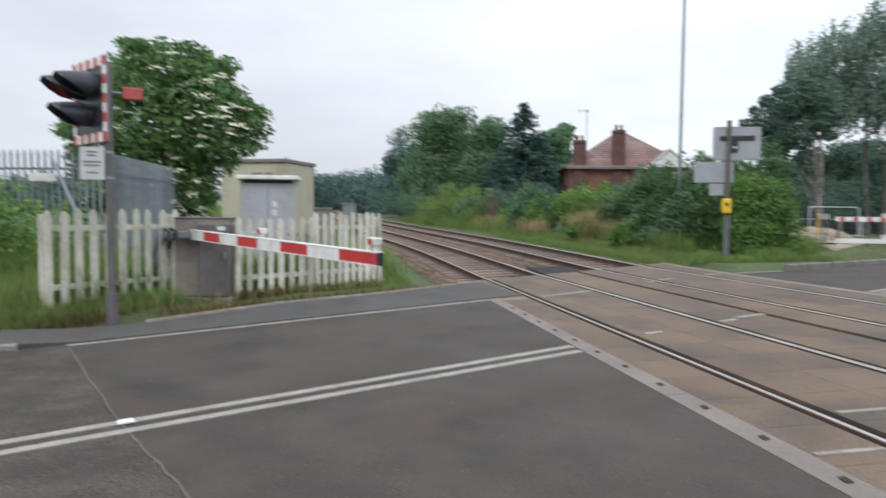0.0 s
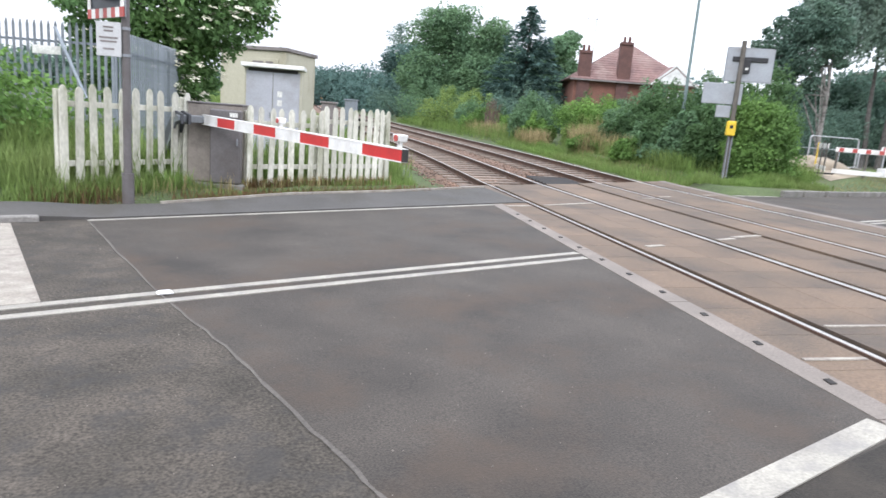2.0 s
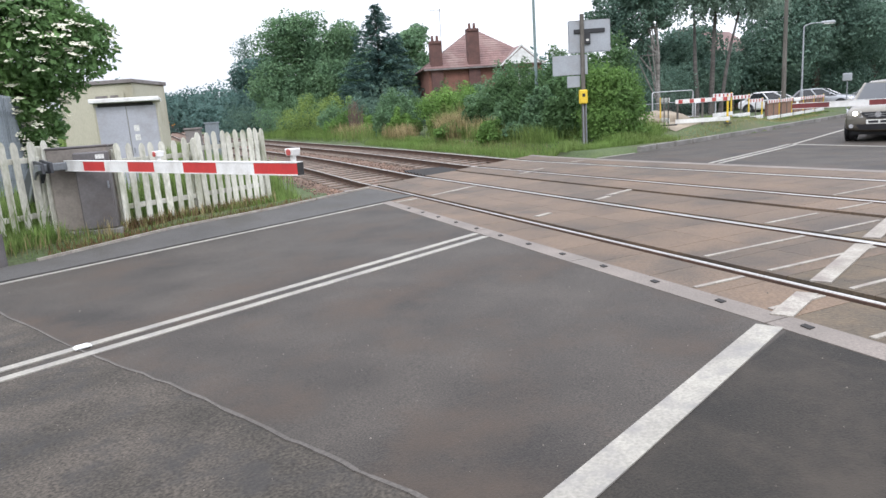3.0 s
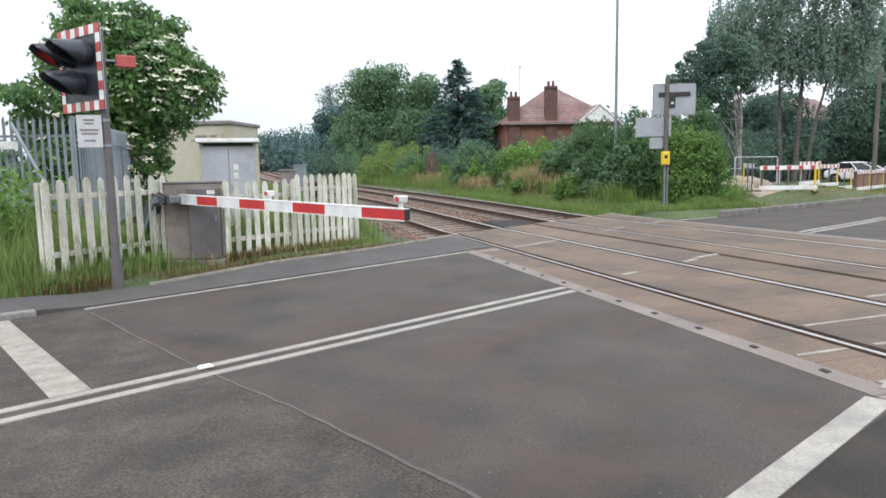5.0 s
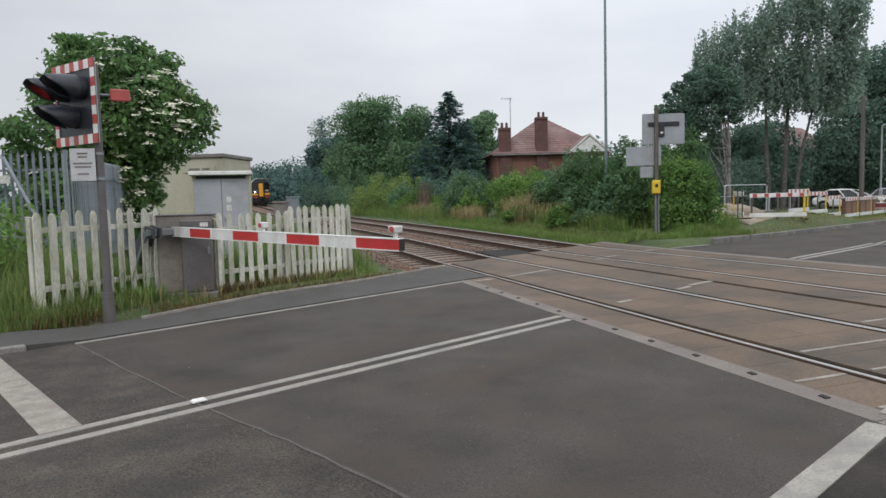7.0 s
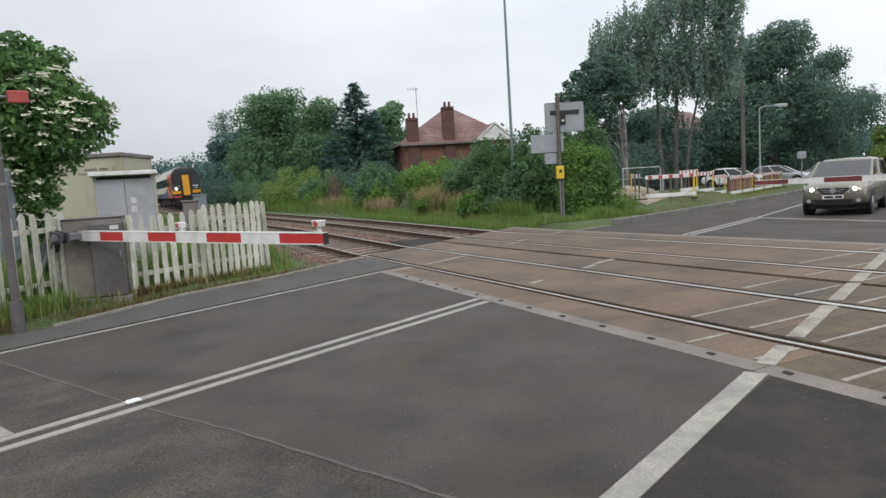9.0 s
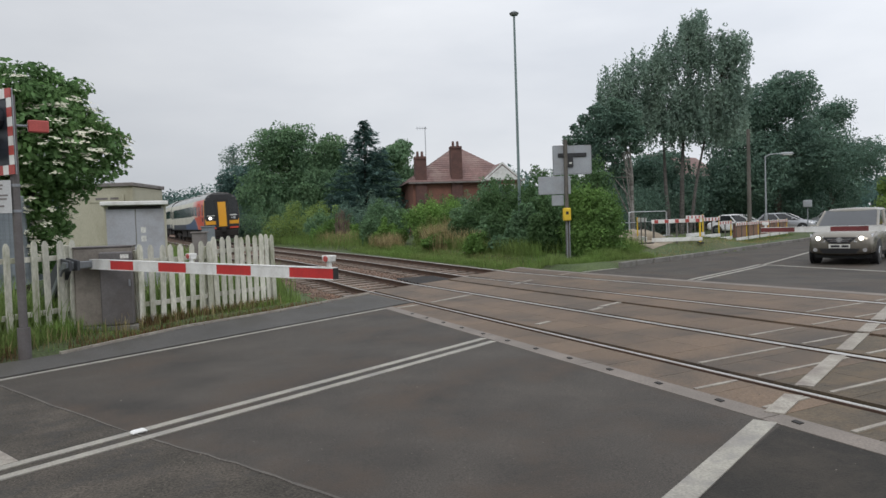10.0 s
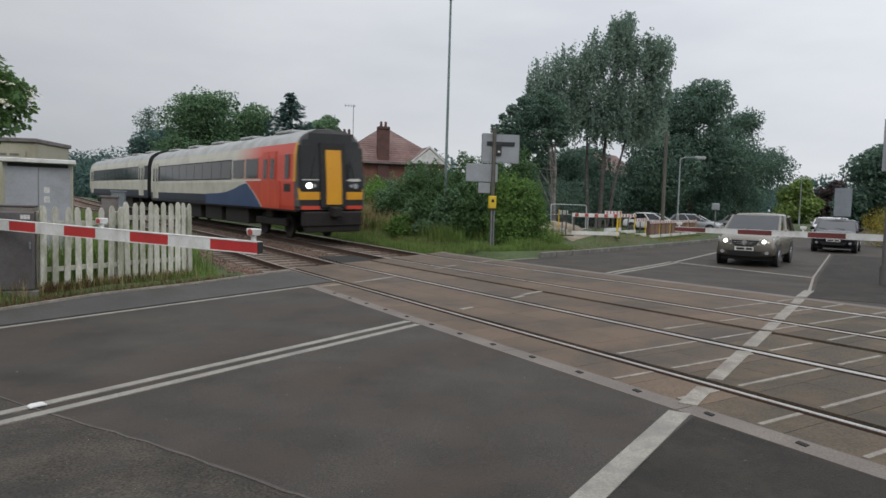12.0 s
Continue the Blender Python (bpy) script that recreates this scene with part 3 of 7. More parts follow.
# footway on the far side of the near road
def footway():
    pts_a, pts_b = [], []
    for u, v1 in ((-60, 6.4), (-12, 6.0), (-6.0, 5.0), (-3.7, 4.97), (-2.7, 5.12), (-1.6, 5.3), (0.4, 5.42), (2.2, 5.68), (2.9, 5.8)):
        pts_a.append(tuple(along(u, 4.362).xy))
        pts_b.append(tuple(along(u, v1).xy))
    bm = bm_new()
    rows = []
    for k in range(len(pts_a) - 1):
        for j in range(8 if k < len(pts_a) - 2 else 9):
            f = j / 8
            a = Vector((*pts_a[k], 0)).lerp(Vector((*pts_a[k + 1], 0)), f)
            b = Vector((*pts_b[k], 0)).lerp(Vector((*pts_b[k + 1], 0)), f)
            u = uv(a.x, a.y)[0]
            lift = 0.05 * (1 - step01((u + 5.4) / 0.9))
            row = []
            for c in range(7):
                p = a.lerp(b, c / 6)
                row.append(bm.verts.new((p.x, p.y, path_z(p.x, p.y) + lift)))
            rows.append(row)
    for r0, r1 in zip(rows, rows[1:]):
        for c in range(6):
            bm.faces.new((r0[c], r0[c + 1], r1[c + 1], r1[c]))
    solo("pavement", slab(bm, 0.12), "path", "weathered grey asphalt footway beside the picket fence", "pavement", "structure")
    # the pale edging between footway and verge
    bm = bm_new()
    for k in range(3, len(pts_b) - 1):
        a, b = Vector((*pts_b[k], 0)), Vector((*pts_b[k + 1], 0))
        for p in (a, b):
            p.z = path_z(p.x, p.y) + 0.028
        d = b - a
        add_box(bm, *((a + b) / 2 + Vector((0, 0, -0.03))), d.length + 0.02, 0.05, 0.07, Euler((0, -math.atan2(d.z, d.xy.length), math.atan2(d.y, d.x))).to_matrix())
    solo("trim_edging", bm, "paint_worn", "pale concrete edging strip along the footway", "edging", "structure")


footway()


def kerbs():
    holder = new("kerb_row")
    tagged(holder, "row of worn concrete kerb stones", "kerb", kind="structure")
    me = None
    for k in range(26):
        u = -5.3 - 0.93 * k
        p, q = along(u, 4.36), along(u - 0.9, 4.36)
        bm = bm_new()
        if me is None:
            add_box(bm, 0, 0, 0, 0.915, 0.13, 0.22, bevel=0.015)
            me = mesh_of("kerb_stone", bm, "kerb")
        else:
            bm.free()
        ob = new("kerb_stone", me)
        ob.parent = holder
        ob.matrix_basis = Matrix.Translation((p + q) / 2 + Vector((0, 0, -0.035))) @ Euler((0, 0, ROAD)).to_matrix().to_4x4()
    far = new("kerb_row")
    tagged(far, "row of concrete kerb stones along the far road", "kerb", kind="structure")
    pts = [(8.1, 11.25), (9.0, 11.65), (11.0, 12.35), (13.6, 13.45), (16.8, 14.85), (20.7, 16.55), (27.0, 19.35), (40.0, 25.3)]
    for a, b in zip(pts, pts[1:]):
        a, b = Vector((*a, 0)), Vector((*b, 0))
        n = max(1, round((b - a).length / 0.92))
        for k in range(n):
            p = a.lerp(b, (k + 0.5) / n)
            d = b - a
            ob = new("kerb_stone", me)
            ob.parent = far
            ob.matrix_basis = Matrix.Translation((p.x, p.y, gz(p.x, p.y) + 0.03)) @ Euler((0, 0, math.atan2(d.y, d.x))).to_matrix().to_4x4()


kerbs()

# ---- road markings ----
def marking(name, bm, label, worn=False):
    return solo(name, bm, "paint_worn" if worn else "paint_line", label, "road marking", "structure")


def line_uv(u0, u1, v, width, dz=0.008):
    return strip_xy(tuple(along(u0, v).xy), tuple(along(u1, v).xy), width, dz)


for v in (-0.13, 0.13):
    marking("centre_line", line_uv(-34, deck_u(v) - 0.03, v, 0.11), "double white centre line, worn at the edges")
marking("edge_line", line_uv(-4.75, deck_u(4.27) - 0.02, 4.25, 0.10), "thin white carriageway edge line")
marking("stop_line", strip_xy(tuple(along(-5.61, 0.20).xy), tuple(along(-5.75, 4.2).xy), 0.29, 0.008), "broad worn white stop line across one lane", True)
FOOT = [(-6.8, -4.93), (-0.885, -2.06)]
marking("footway_line", strip_xy(FOOT[0], FOOT[1], 0.165, 0.008), "thick white line dividing road from footway")
FD = (Vector(FOOT[1]) - Vector(FOOT[0])).normalized()
for x0, x1 in ((-0.68, -0.16), (0.14, 1.38), (1.64, 2.58), (2.68, 3.26), (3.52, 4.78), (5.02, 5.6)):
    a, b = (Vector(FOOT[1]) + FD * ((x + 0.885) / FD.x) for x in (x0, x1))
    marking("footway_line", strip_xy(tuple(a), tuple(b), 0.145, 0.012), "broken white line continuing across the deck", True)
marking("footway_line", strip_xy((5.92, 1.28), (7.3, 1.98), 0.16, 0.008), "white line dividing road from footway")
marking("edge_line", strip_xy((7.3, 1.98), (11.4, 4.4), 0.05, 0.008), "faint worn edge line on the far side", True)
marking("edge_line", strip_xy((11.4, 4.4), (22.0, 10.2), 0.05, 0.008), "faint worn edge line on the far side", True)
for a, b in (((0.24, 3.07), (0.52, 3.17)), ((1.62, 3.66), (1.95, 3.8)), ((2.0, 3.9), (2.58, 4.12)), ((0.16, 7.2), (1.36, 7.78)), ((2.98, 8.9), (3.28, 9.0)), ((3.52, 9.25), (3.9, 9.42)), ((5.05, 9.95), (5.5, 10.1)), ((-0.66, 6.95), (-0.14, 7.08))):
    marking("dash", strip_xy(a, b, 0.09, 0.012), "worn white dash painted on the deck", True)
marking("edge_line", strip_xy((6.05, 10.25), (7.6, 10.75), 0.09, 0.008), "thin white edge line at the far kerb")
for o in (-0.12, 0.12):
    marking("centre_line", strip_xy((5.95, 5.85 + o), (11.3, 8.72 + o), 0.10, 0.008), "double white centre line on the far side")
marking("centre_line", strip_xy((11.3, 8.72), (40.0, 24.0), 0.10, 0.008), "white centre line running off along the road")
STUD = thing("road_stud", Matrix.Translation((-5.18, 0.63, gz(-5.18, 0.63) + 0.008)) @ Euler((0, 0, ROAD)).to_matrix().to_4x4(), "white raised reflective road stud on the centre line", "road stud")
bm = bm_new()
add_box(bm, 0, 0, 0.012, 0.14, 0.09, 0.026, bevel=0.01, taper=(0.75, 0.7))
part("casting", bm, "white", STUD)
marking("stop_line", strip_xy((11.25, 8.5), (11.09, 4.2), 0.16, 0.008), "white stop line on the far approach")


# ---- the crossing deck: panels between and beside the rails ----
RAILS = (0.0, 1.505, 3.40, 4.905)
DECK = new("crossing_deck")
tagged(DECK, "brown rubber and concrete panel deck over two railway tracks", "crossing", kind="structure")


def deck_panels():
    lanes = ((-0.64, -0.105, "deck"), (0.115, 0.752, "deck"), (0.756, 1.39, "deck"), (1.61, 2.545, "deck"),
             (2.675, 3.295, "deck"), (3.515, 4.152, "deck"), (4.156, 4.79, "deck"), (5.01, 5.60, "deck"))
    for x0, x1, m in lanes:
        y = -13.77
        k = 0
        while y < deck_end(x0):
            y1 = y + 0.735
            e0, e1 = min(y1, deck_end(x0)), min(y1, deck_end(x1))
            bm = bm_new()
            pts = [(x0, y + 0.003), (x1, y + 0.003), (x1, e1 - 0.003), (x0, e0 - 0.003)]
            top = [bm.verts.new((px, py, rail_z(px, py))) for px, py in pts]
            low = [bm.verts.new((px, py, rail_z(px, py) - 0.18)) for px, py in pts]
            bm.faces.new(top)
            for i in range(4):
                bm.faces.new((top[i], low[i], low[(i + 1) % 4], top[(i + 1) % 4]))
            footway = y + 0.37 < -2.06 + 0.4852 * ((x0 + x1) / 2 + 0.885)
            part("panel", bm, "deck_foot" if footway else m, DECK, "dark dirty footway panel" if footway else "")
            y = y1
            k += 1
    # concrete side beams with lifting sockets
    for x0, x1 in ((-0.858, -0.645), (5.605, 5.83)):
        y = -14.0
        while y < deck_end(x0):
            bm = bm_new()
            pts = [(x0, y + 0.006), (x1, y + 0.006), (x1, min(y + 2.4, deck_end(x1)) - 0.006), (x0, min(y + 2.4, deck_end(x0)) - 0.006)]
            top = [bm.verts.new((px, py, rail_z(px, py) + 0.004)) for px, py in pts]
            low = [bm.verts.new((px, py, rail_z(px, py) - 0.18)) for px, py in pts]
            bm.faces.new(top)
            for i in range(4):
                bm.faces.new((top[i], low[i], low[(i + 1) % 4], top[(i + 1) % 4]))
            part("side_beam", bm, "deck_edge", DECK, "pale concrete edge beam")
            y += 2.4
    for k in range(-8, 12):
        y = -0.735 * k
        bm = bm_new()
        c = Vector((-0.73, y, rail_z(-0.73, y) + 0.003))
        add_prism(bm, [(-0.032, -0.045, 0), (0.02, -0.04, 0), (0.028, 0.042, 0), (-0.02, 0.034, 0)], (0, 0, 0.008), c)
        part("socket", bm, "t_under", DECK, "small dark lifting socket")
    # black rubber flangeways along both sides of every rail
    for rx in RAILS:
        for x0, x1 in ((rx - 0.108, rx - 0.036), (rx + 0.036, rx + 0.118)):
            bm = bm_new()
            pts = [(x0, -14.0), (x1, -14.0), (x1, deck_end(x1) - 0.02), (x0, deck_end(x0) - 0.02)]
            vs = [bm.verts.new((px, py, rail_z(px, py) - 0.035)) for px, py in pts]
            bm.faces.new(vs)
            part("flangeway", bm, "black", DECK, "black rubber flangeway strip")
    # rubber bed below the panels
    bm = bm_new()
    pts = [(-0.93, -14.2), (5.84, -14.2), (5.84, deck_end(5.84) - 0.05), (-0.93, deck_end(-0.93) - 0.05)]
    vs = [bm.verts.new((px, py, rail_z(px, py) - 0.11)) for px, py in pts]
    bm.faces.new(vs)
    part("bed", bm, "rubber", DECK)


deck_panels()


def joint_paint():
    """Pale worn lines along the panel joints on the footway side."""
    for k in range(-9, 3):
        for x0, x1 in ((-0.62, -0.13), (0.14, 1.36), (1.64, 2.4), (2.72, 3.27), (3.54, 4.76), (5.03, 5.58)):
            y = -0.345 + 0.735 * k
            foot = -2.0 + FD.y / FD.x * ((x0 + x1) / 2 + 0.885)
            if y > foot + 1.05:
                continue
            marking("joint_line", strip_xy((x0, y), (x1, y), 0.042, 0.010), "pale painted line along a deck panel joint", True)


joint_paint()


def rail(x0):
    """One running rail: rusty web and foot, polished head."""
    holder = new("rail")
    tagged(holder, "rusty steel running rail with a polished top", "rail", kind="structure")
    prof = [(-0.07, -0.155), (0.07, -0.155), (0.07, -0.145), (0.012, -0.125), (0.012, -0.04), (0.036, -0.03), (0.036, -0.004), (-0.036, -0.004), (-0.036, -0.03), (-0.012, -0.04), (-0.012, -0.125), (-0.07, -0.145)]
    ys = [-16 + 2.0 * k for k in range(45)] + [74 + 6.0 * k for k in range(50)]
    # wide polished band on RAILS[1] and RAILS[3] stands in for brighter sky reflection; narrow elsewhere
    w = 0.034 if x0 in (RAILS[1], RAILS[3]) else 0.017
    for name, pr, m in (("web", prof, "rail_rust"), ("head", [(-w, -0.0038), (w, -0.0038), (w - 0.006, 0.004), (0.0, 0.006), (0.006 - w, 0.004)], "rail_top")):
        bm = bm_new()
        prev = None
        for y in ys:
            x = x0 + track_x(y)
            ring = [bm.verts.new((x + a, y, rail_z(x0, y) + b)) for a, b in pr]
            if prev:
                for i in range(len(ring)):
                    bm.faces.new((prev[i], prev[(i + 1) % len(ring)], ring[(i + 1) % len(ring)], ring[i]))
            prev = ring
        part(name, bm, m, holder)


for rx in RAILS:
    rail(rx)


def track_bed():
    ys = [10.9 + 0.5 * k for k in range(90)] + [56 + 3.0 * k for k in range(110)]
    offs = [-3.4, -2.2, -1.4, -0.5, 0.2, 0.75, 1.3, 2.45, 3.6, 4.15, 4.7, 5.5, 6.4, 7.4]
    bm = bm_new()
    rows = []
    for y in ys:
        row = []
        for o in offs:
            yy = y + (0.434 * (o + 0.95) - 0.45) * (1 - step01((y - 10.9) / 12.0))
            z = rail_z(min(max(o, -0.5), 5.5), y) - 0.20
            if o < -1.0 or o > 6.0:
                z -= 0.16
            row.append(bm.verts.new((o + track_x(y), yy, z + 0.03 * noise.noise(Vector((o * 3, y * 2, 1))))))
        rows.append(row)
    for r0, r1 in zip(rows, rows[1:]):
        for c in range(len(offs) - 1):
            bm.faces.new((r0[c], r0[c + 1], r1[c + 1], r1[c]))
    solo("track_bed", bm, "ballast", "brown stone ballast under both tracks", "ballast", "structure", smooth=True)
    # loose stones
    rnd = random.Random(4)
    verts, faces = [], []
    for _ in range(11000):
        y = 10.6 + 34 * rnd.random() ** 1.8
        o = rnd.uniform(-2.3, 6.8)
        s = rnd.uniform(0.02, 0.045)
        z = rail_z(min(max(o, -0.5), 5.5), y) - 0.19 + rnd.uniform(-0.015, 0.02) - (0.12 if o < -1.2 or o > 6.0 else 0)
        if y < deck_end(o) + 0.1:
            continue
        c = Vector((o + track_x(y), y, z))
        q = Euler((rnd.random() * 6, rnd.random() * 6, rnd.random() * 6)).to_matrix()
        base = len(verts)
        for d in ((1, 0, 0), (-0.9, 0.3, 0), (0, 1, 0.2), (0, -0.8, -0.2), (0, 0, 0.8), (0.2, 0, -0.8)):
            verts.append(c + q @ Vector(d) * s)
        for f in ((0, 2, 4), (2, 1, 4), (1, 3, 4), (3, 0, 4), (2, 0, 5), (1, 2, 5), (3, 1, 5), (0, 3, 5)):
            faces.append(tuple(base + i for i in f))
    tagged(new("ballast_stones", raw_mesh("ballast_stones", verts, faces, "stone")), "loose brown ballast stones between the rails", "ballast", kind="stuff")
    # sleepers
    for cx in (0.752, 4.152):
        holder = new("sleeper_row")
        tagged(holder, "row of weathered track sleepers set in ballast", "sleepers", kind="structure")
        bm = bm_new()
        add_box(bm, 0, 0, 0, 2.5, 0.26, 0.16, bevel=0.012)
        me = mesh_of("sleeper", bm, "sleeper")
        for k in range(90):
            y = deck_end(cx) + 0.5 + 0.68 * k
            ob = new("sleeper", me)
            ob.parent = holder
            a = math.atan2(-track_slope(y), 1)
            ob.matrix_basis = Matrix.Translation((cx + track_x(y), y, rail_z(cx, y) - 0.228)) @ Euler((0, -0.0306, a)).to_matrix().to_4x4()
    # boarded trespass panels beside the deck, in the space between the tracks
    holder = new("cattle_guard")
    tagged(holder, "dark wooden trespass guard boards between the tracks", "guard", kind="structure")
    for k in range(7):
        y = deck_end(2.4) + 0.35 + 0.3 * k
        bm = bm_new()
        add_prism(bm, [(-0.62, -0.11, 0), (0.62, -0.11, 0), (0.62, 0.0, 0.05), (0.62, 0.11, 0), (-0.62, 0.11, 0), (-0.62, 0.0, 0.05)][:3] + [(-0.62, 0.0, 0.05)], (0, 0.1, -0.02), (2.45, y, rail_z(2.45, y) - 0.1))
        part("board", bm, "dark", holder)


track_bed()


# ---- picket fence in two runs, with the machine cabinet between them ----
def fence_run(p0, p1, heights, label, lean=0.02, gap=0.125, width=0.075, seed=1):
    rnd = random.Random(seed)
    a, b = Vector(p0), Vector(p1)
    d = b - a
    L = d.xy.length
    ang = math.atan2(d.y, d.x)
    f = thing("picket_fence", Matrix.Translation(a) @ Euler((0, 0, ang)).to_matrix().to_4x4(), label, "fence", "white picket fences")
    sl = d.z / L
    n = int(L / gap)
    for k in range(n + 1):
        x = L * k / n
        h = heights + rnd.uniform(-0.03, 0.03)
        w = width * rnd.uniform(0.9, 1.08)
        bm = bm_new()
        pts = [(-w / 2, 0, -0.1), (w / 2, 0, -0.1), (w / 2, 0, h - 0.075), (w * 0.34, 0, h - 0.03), (w * 0.12, 0, h), (-w * 0.12, 0, h), (-w * 0.34, 0, h - 0.03), (-w / 2, 0, h - 0.075)]
        add_prism(bm, pts, (0, 0.022, 0))
        ob = part("picket", bm, "fence_white", f)
        ob.matrix_basis = Matrix.Translation((x, -0.03 + rnd.uniform(-0.006, 0.006), sl * x)) @ Euler((rnd.uniform(-lean, lean), rnd.uniform(-lean, lean), rnd.uniform(-0.08, 0.08))).to_matrix().to_4x4()
    for z in (0.32, heights - 0.28):
        bm = bm_new()
        add_box(bm, L / 2, 0.035, z + sl * L / 2, L, 0.045, 0.085, bevel=0.005)
        part("fence_rail", bm, "fence_white", f)
    m = max(2, int(L / 1.8) + 1)
    for k in range(m):
        bm = bm_new()
        add_box(bm, L * k / (m - 1), 0.105, heights / 2 - 0.1, 0.10, 0.10, heights + 0.05, bevel=0.01)
        part("fence_post", bm, "fence_white", f)
    return f


fence_run((-5.3, 7.15, -0.03), (-4.1, 7.95, -0.02), 1.36, "weathered white picket fence with green algae stains", seed=2, gap=0.20, width=0.105)
fence_run((-3.98, 8.03, -0.02), (-2.76, 8.85, 0.0), 1.44, "weathered white picket fence with flat tops", seed=6, gap=0.16, width=0.105)
fence_run((-7.74, 5.62, 0.0), (-6.36, 7.12, 0.0), 1.47, "flaking white picket fence overgrown with grass", seed=3, gap=0.215, width=0.115)


# ---- lifting barrier: cabinet, counterweight arms and striped boom ----
def barrier(base, tip, z_base, z_tip, label, lamp_at=(0.532, 0.985), cabinet=True, cells=(1,) * 8, red="red"):
    """A boom from its pivot to its tip, both (x, y)."""
    a, b = Vector((*base, z_base)), Vector((*tip, z_tip))
    d = b - a
    L = d.length
    ang = math.atan2(d.y, d.x)
    t = thing("level_crossing_barrier", Matrix.Translation(a) @ Euler((0, -math.asin(d.z / L), ang)).to_matrix().to_4x4(), label, "barrier", "crossing barriers")
    x = 0.22
    total = (L - x) / sum(cells)
    n = len(cells)
    for k in range(n):
        bm = bm_new()
        x0 = x + total * sum(cells[:k])
        x1 = x0 + total * cells[k]
        h0, h1 = 0.155 - 0.004 * k, 0.155 - 0.004 * (k + 1)
        add_prism(bm, [(x0, -0.035, -h0 / 2), (x1, -0.035, -h1 / 2), (x1, -0.035, h1 / 2), (x0, -0.035, h0 / 2)], (0, 0.07, 0))
        part("boom_section", bm, red if k % 2 else "white", t, "red boom section" if k % 2 else "white boom section")
    for z, h in ((-0.078, -0.062), (0.078, 0.062)):
        bm = bm_new()
        add_prism(bm, [(x, -0.04, z - 0.006), (L, -0.04, h - 0.006), (L, -0.04, h + 0.006), (x, -0.04, z + 0.006)], (0, 0.08, 0))
        part("edge_strip", bm, "white", t, "thin white edging strip")
    for k in lamp_at:
        bm = bm_new()
        lx = L * k
        add_box(bm, lx, 0, 0.10, 0.04, 0.04, 0.07)
        add_box(bm, lx, 0, 0.165, 0.125, 0.09, 0.075, bevel=0.01, taper=(1.2, 1.1))
        lamp = part("boom_lamp", bm, "white", t, "white boom lamp housing")
        bm = bm_new()
        add_tube(bm, (lx, -0.06, 0.165), (lx, -0.04, 0.165), 0.033, 0.033, 12)
        part("lens", bm, "red_reflect", lamp)
    bm = bm_new()
    add_box(bm, L + 0.006, 0, 0, 0.012, 0.075, 0.125, bevel=0.003)
    part("end_cap", bm, "dark", t)
    if cabinet:
        for s in (-0.44, -0.32, 0.36):
            bm = bm_new()
            add_prism(bm, [(-0.95, s, -0.62), (-0.55, s, -0.72), (0.1, s, -0.10), (0.45, s, -0.08), (0.45, s, 0.08), (0.02, s, 0.12), (-0.52, s, -0.26)], (0, 0.04, 0))
            part("side_arm", bm, "arm_grey", t, "dark grey steel counterweight arm")
        bm = bm_new()
        add_box(bm, 0.27, -0.04, 0, 0.1, 0.8, 0.12, bevel=0.01)
        part("cross_bar", bm, "steel", t)
        bm = bm_new()
        add_prism(bm, [(0.40, -0.47, -0.03), (0.40, -0.47, 0.05), (0.24, -0.47, 0.06), (-0.30, -0.47, -0.46), (-0.30, -0.47, -0.58), (0.22, -0.47, -0.06)], (0, 0.035, 0))
        part("brace_arm", bm, "steel", t, "pale steel brace arm")
    return t


barrier((-6.13, 7.22), (-3.17, 1.61), 1.06, 1.03, "red and white striped barrier boom lowered across the lane")


def machine_cabinet(m, label):
    c = thing("barrier_machine", m, label, "cabinet", "barrier machines")
    bm = bm_new()
    add_box(bm, -0.14, 0.05, 0.66, 0.9, 0.72, 1.32, bevel=0.015)
    part("body", bm, "cabinet_tan", c)
    bm = bm_new()
    add_box(bm, -0.14, 0.05, 1.335, 0.92, 0.74, 0.03, bevel=0.008)
    part("lid", bm, "cabinet_dark", c)
    bm = bm_new()
    add_box(bm, 0.07, -0.40, 0.63, 0.50, 0.22, 1.24, bevel=0.02)
    door = part("front_housing", bm, "cabinet_dark", c, "grey steel front housing")
    bm = bm_new()
    add_box(bm, 0.21, -0.515, 1.17, 0.13, 0.008, 0.07)
    part("notice_plate", bm, "plate", door)
    bm = bm_new()
    add_box(bm, 0.27, -0.518, 0.72, 0.03, 0.02, 0.12, bevel=0.005)
    part("latch", bm, "steel", door)
    bm = bm_new()
    add_box(bm, -0.12, -0.05, -0.08, 1.0, 0.95, 0.16, bevel=0.01)
    part("plinth", bm, "kerb", c)
    return c


machine_cabinet(Matrix.Translation((-5.7, 7.35, 0.0)) @ Euler((0, 0, radians(-3))).to_matrix().to_4x4(), "brown-grey steel barrier machine cabinet between fence runs")


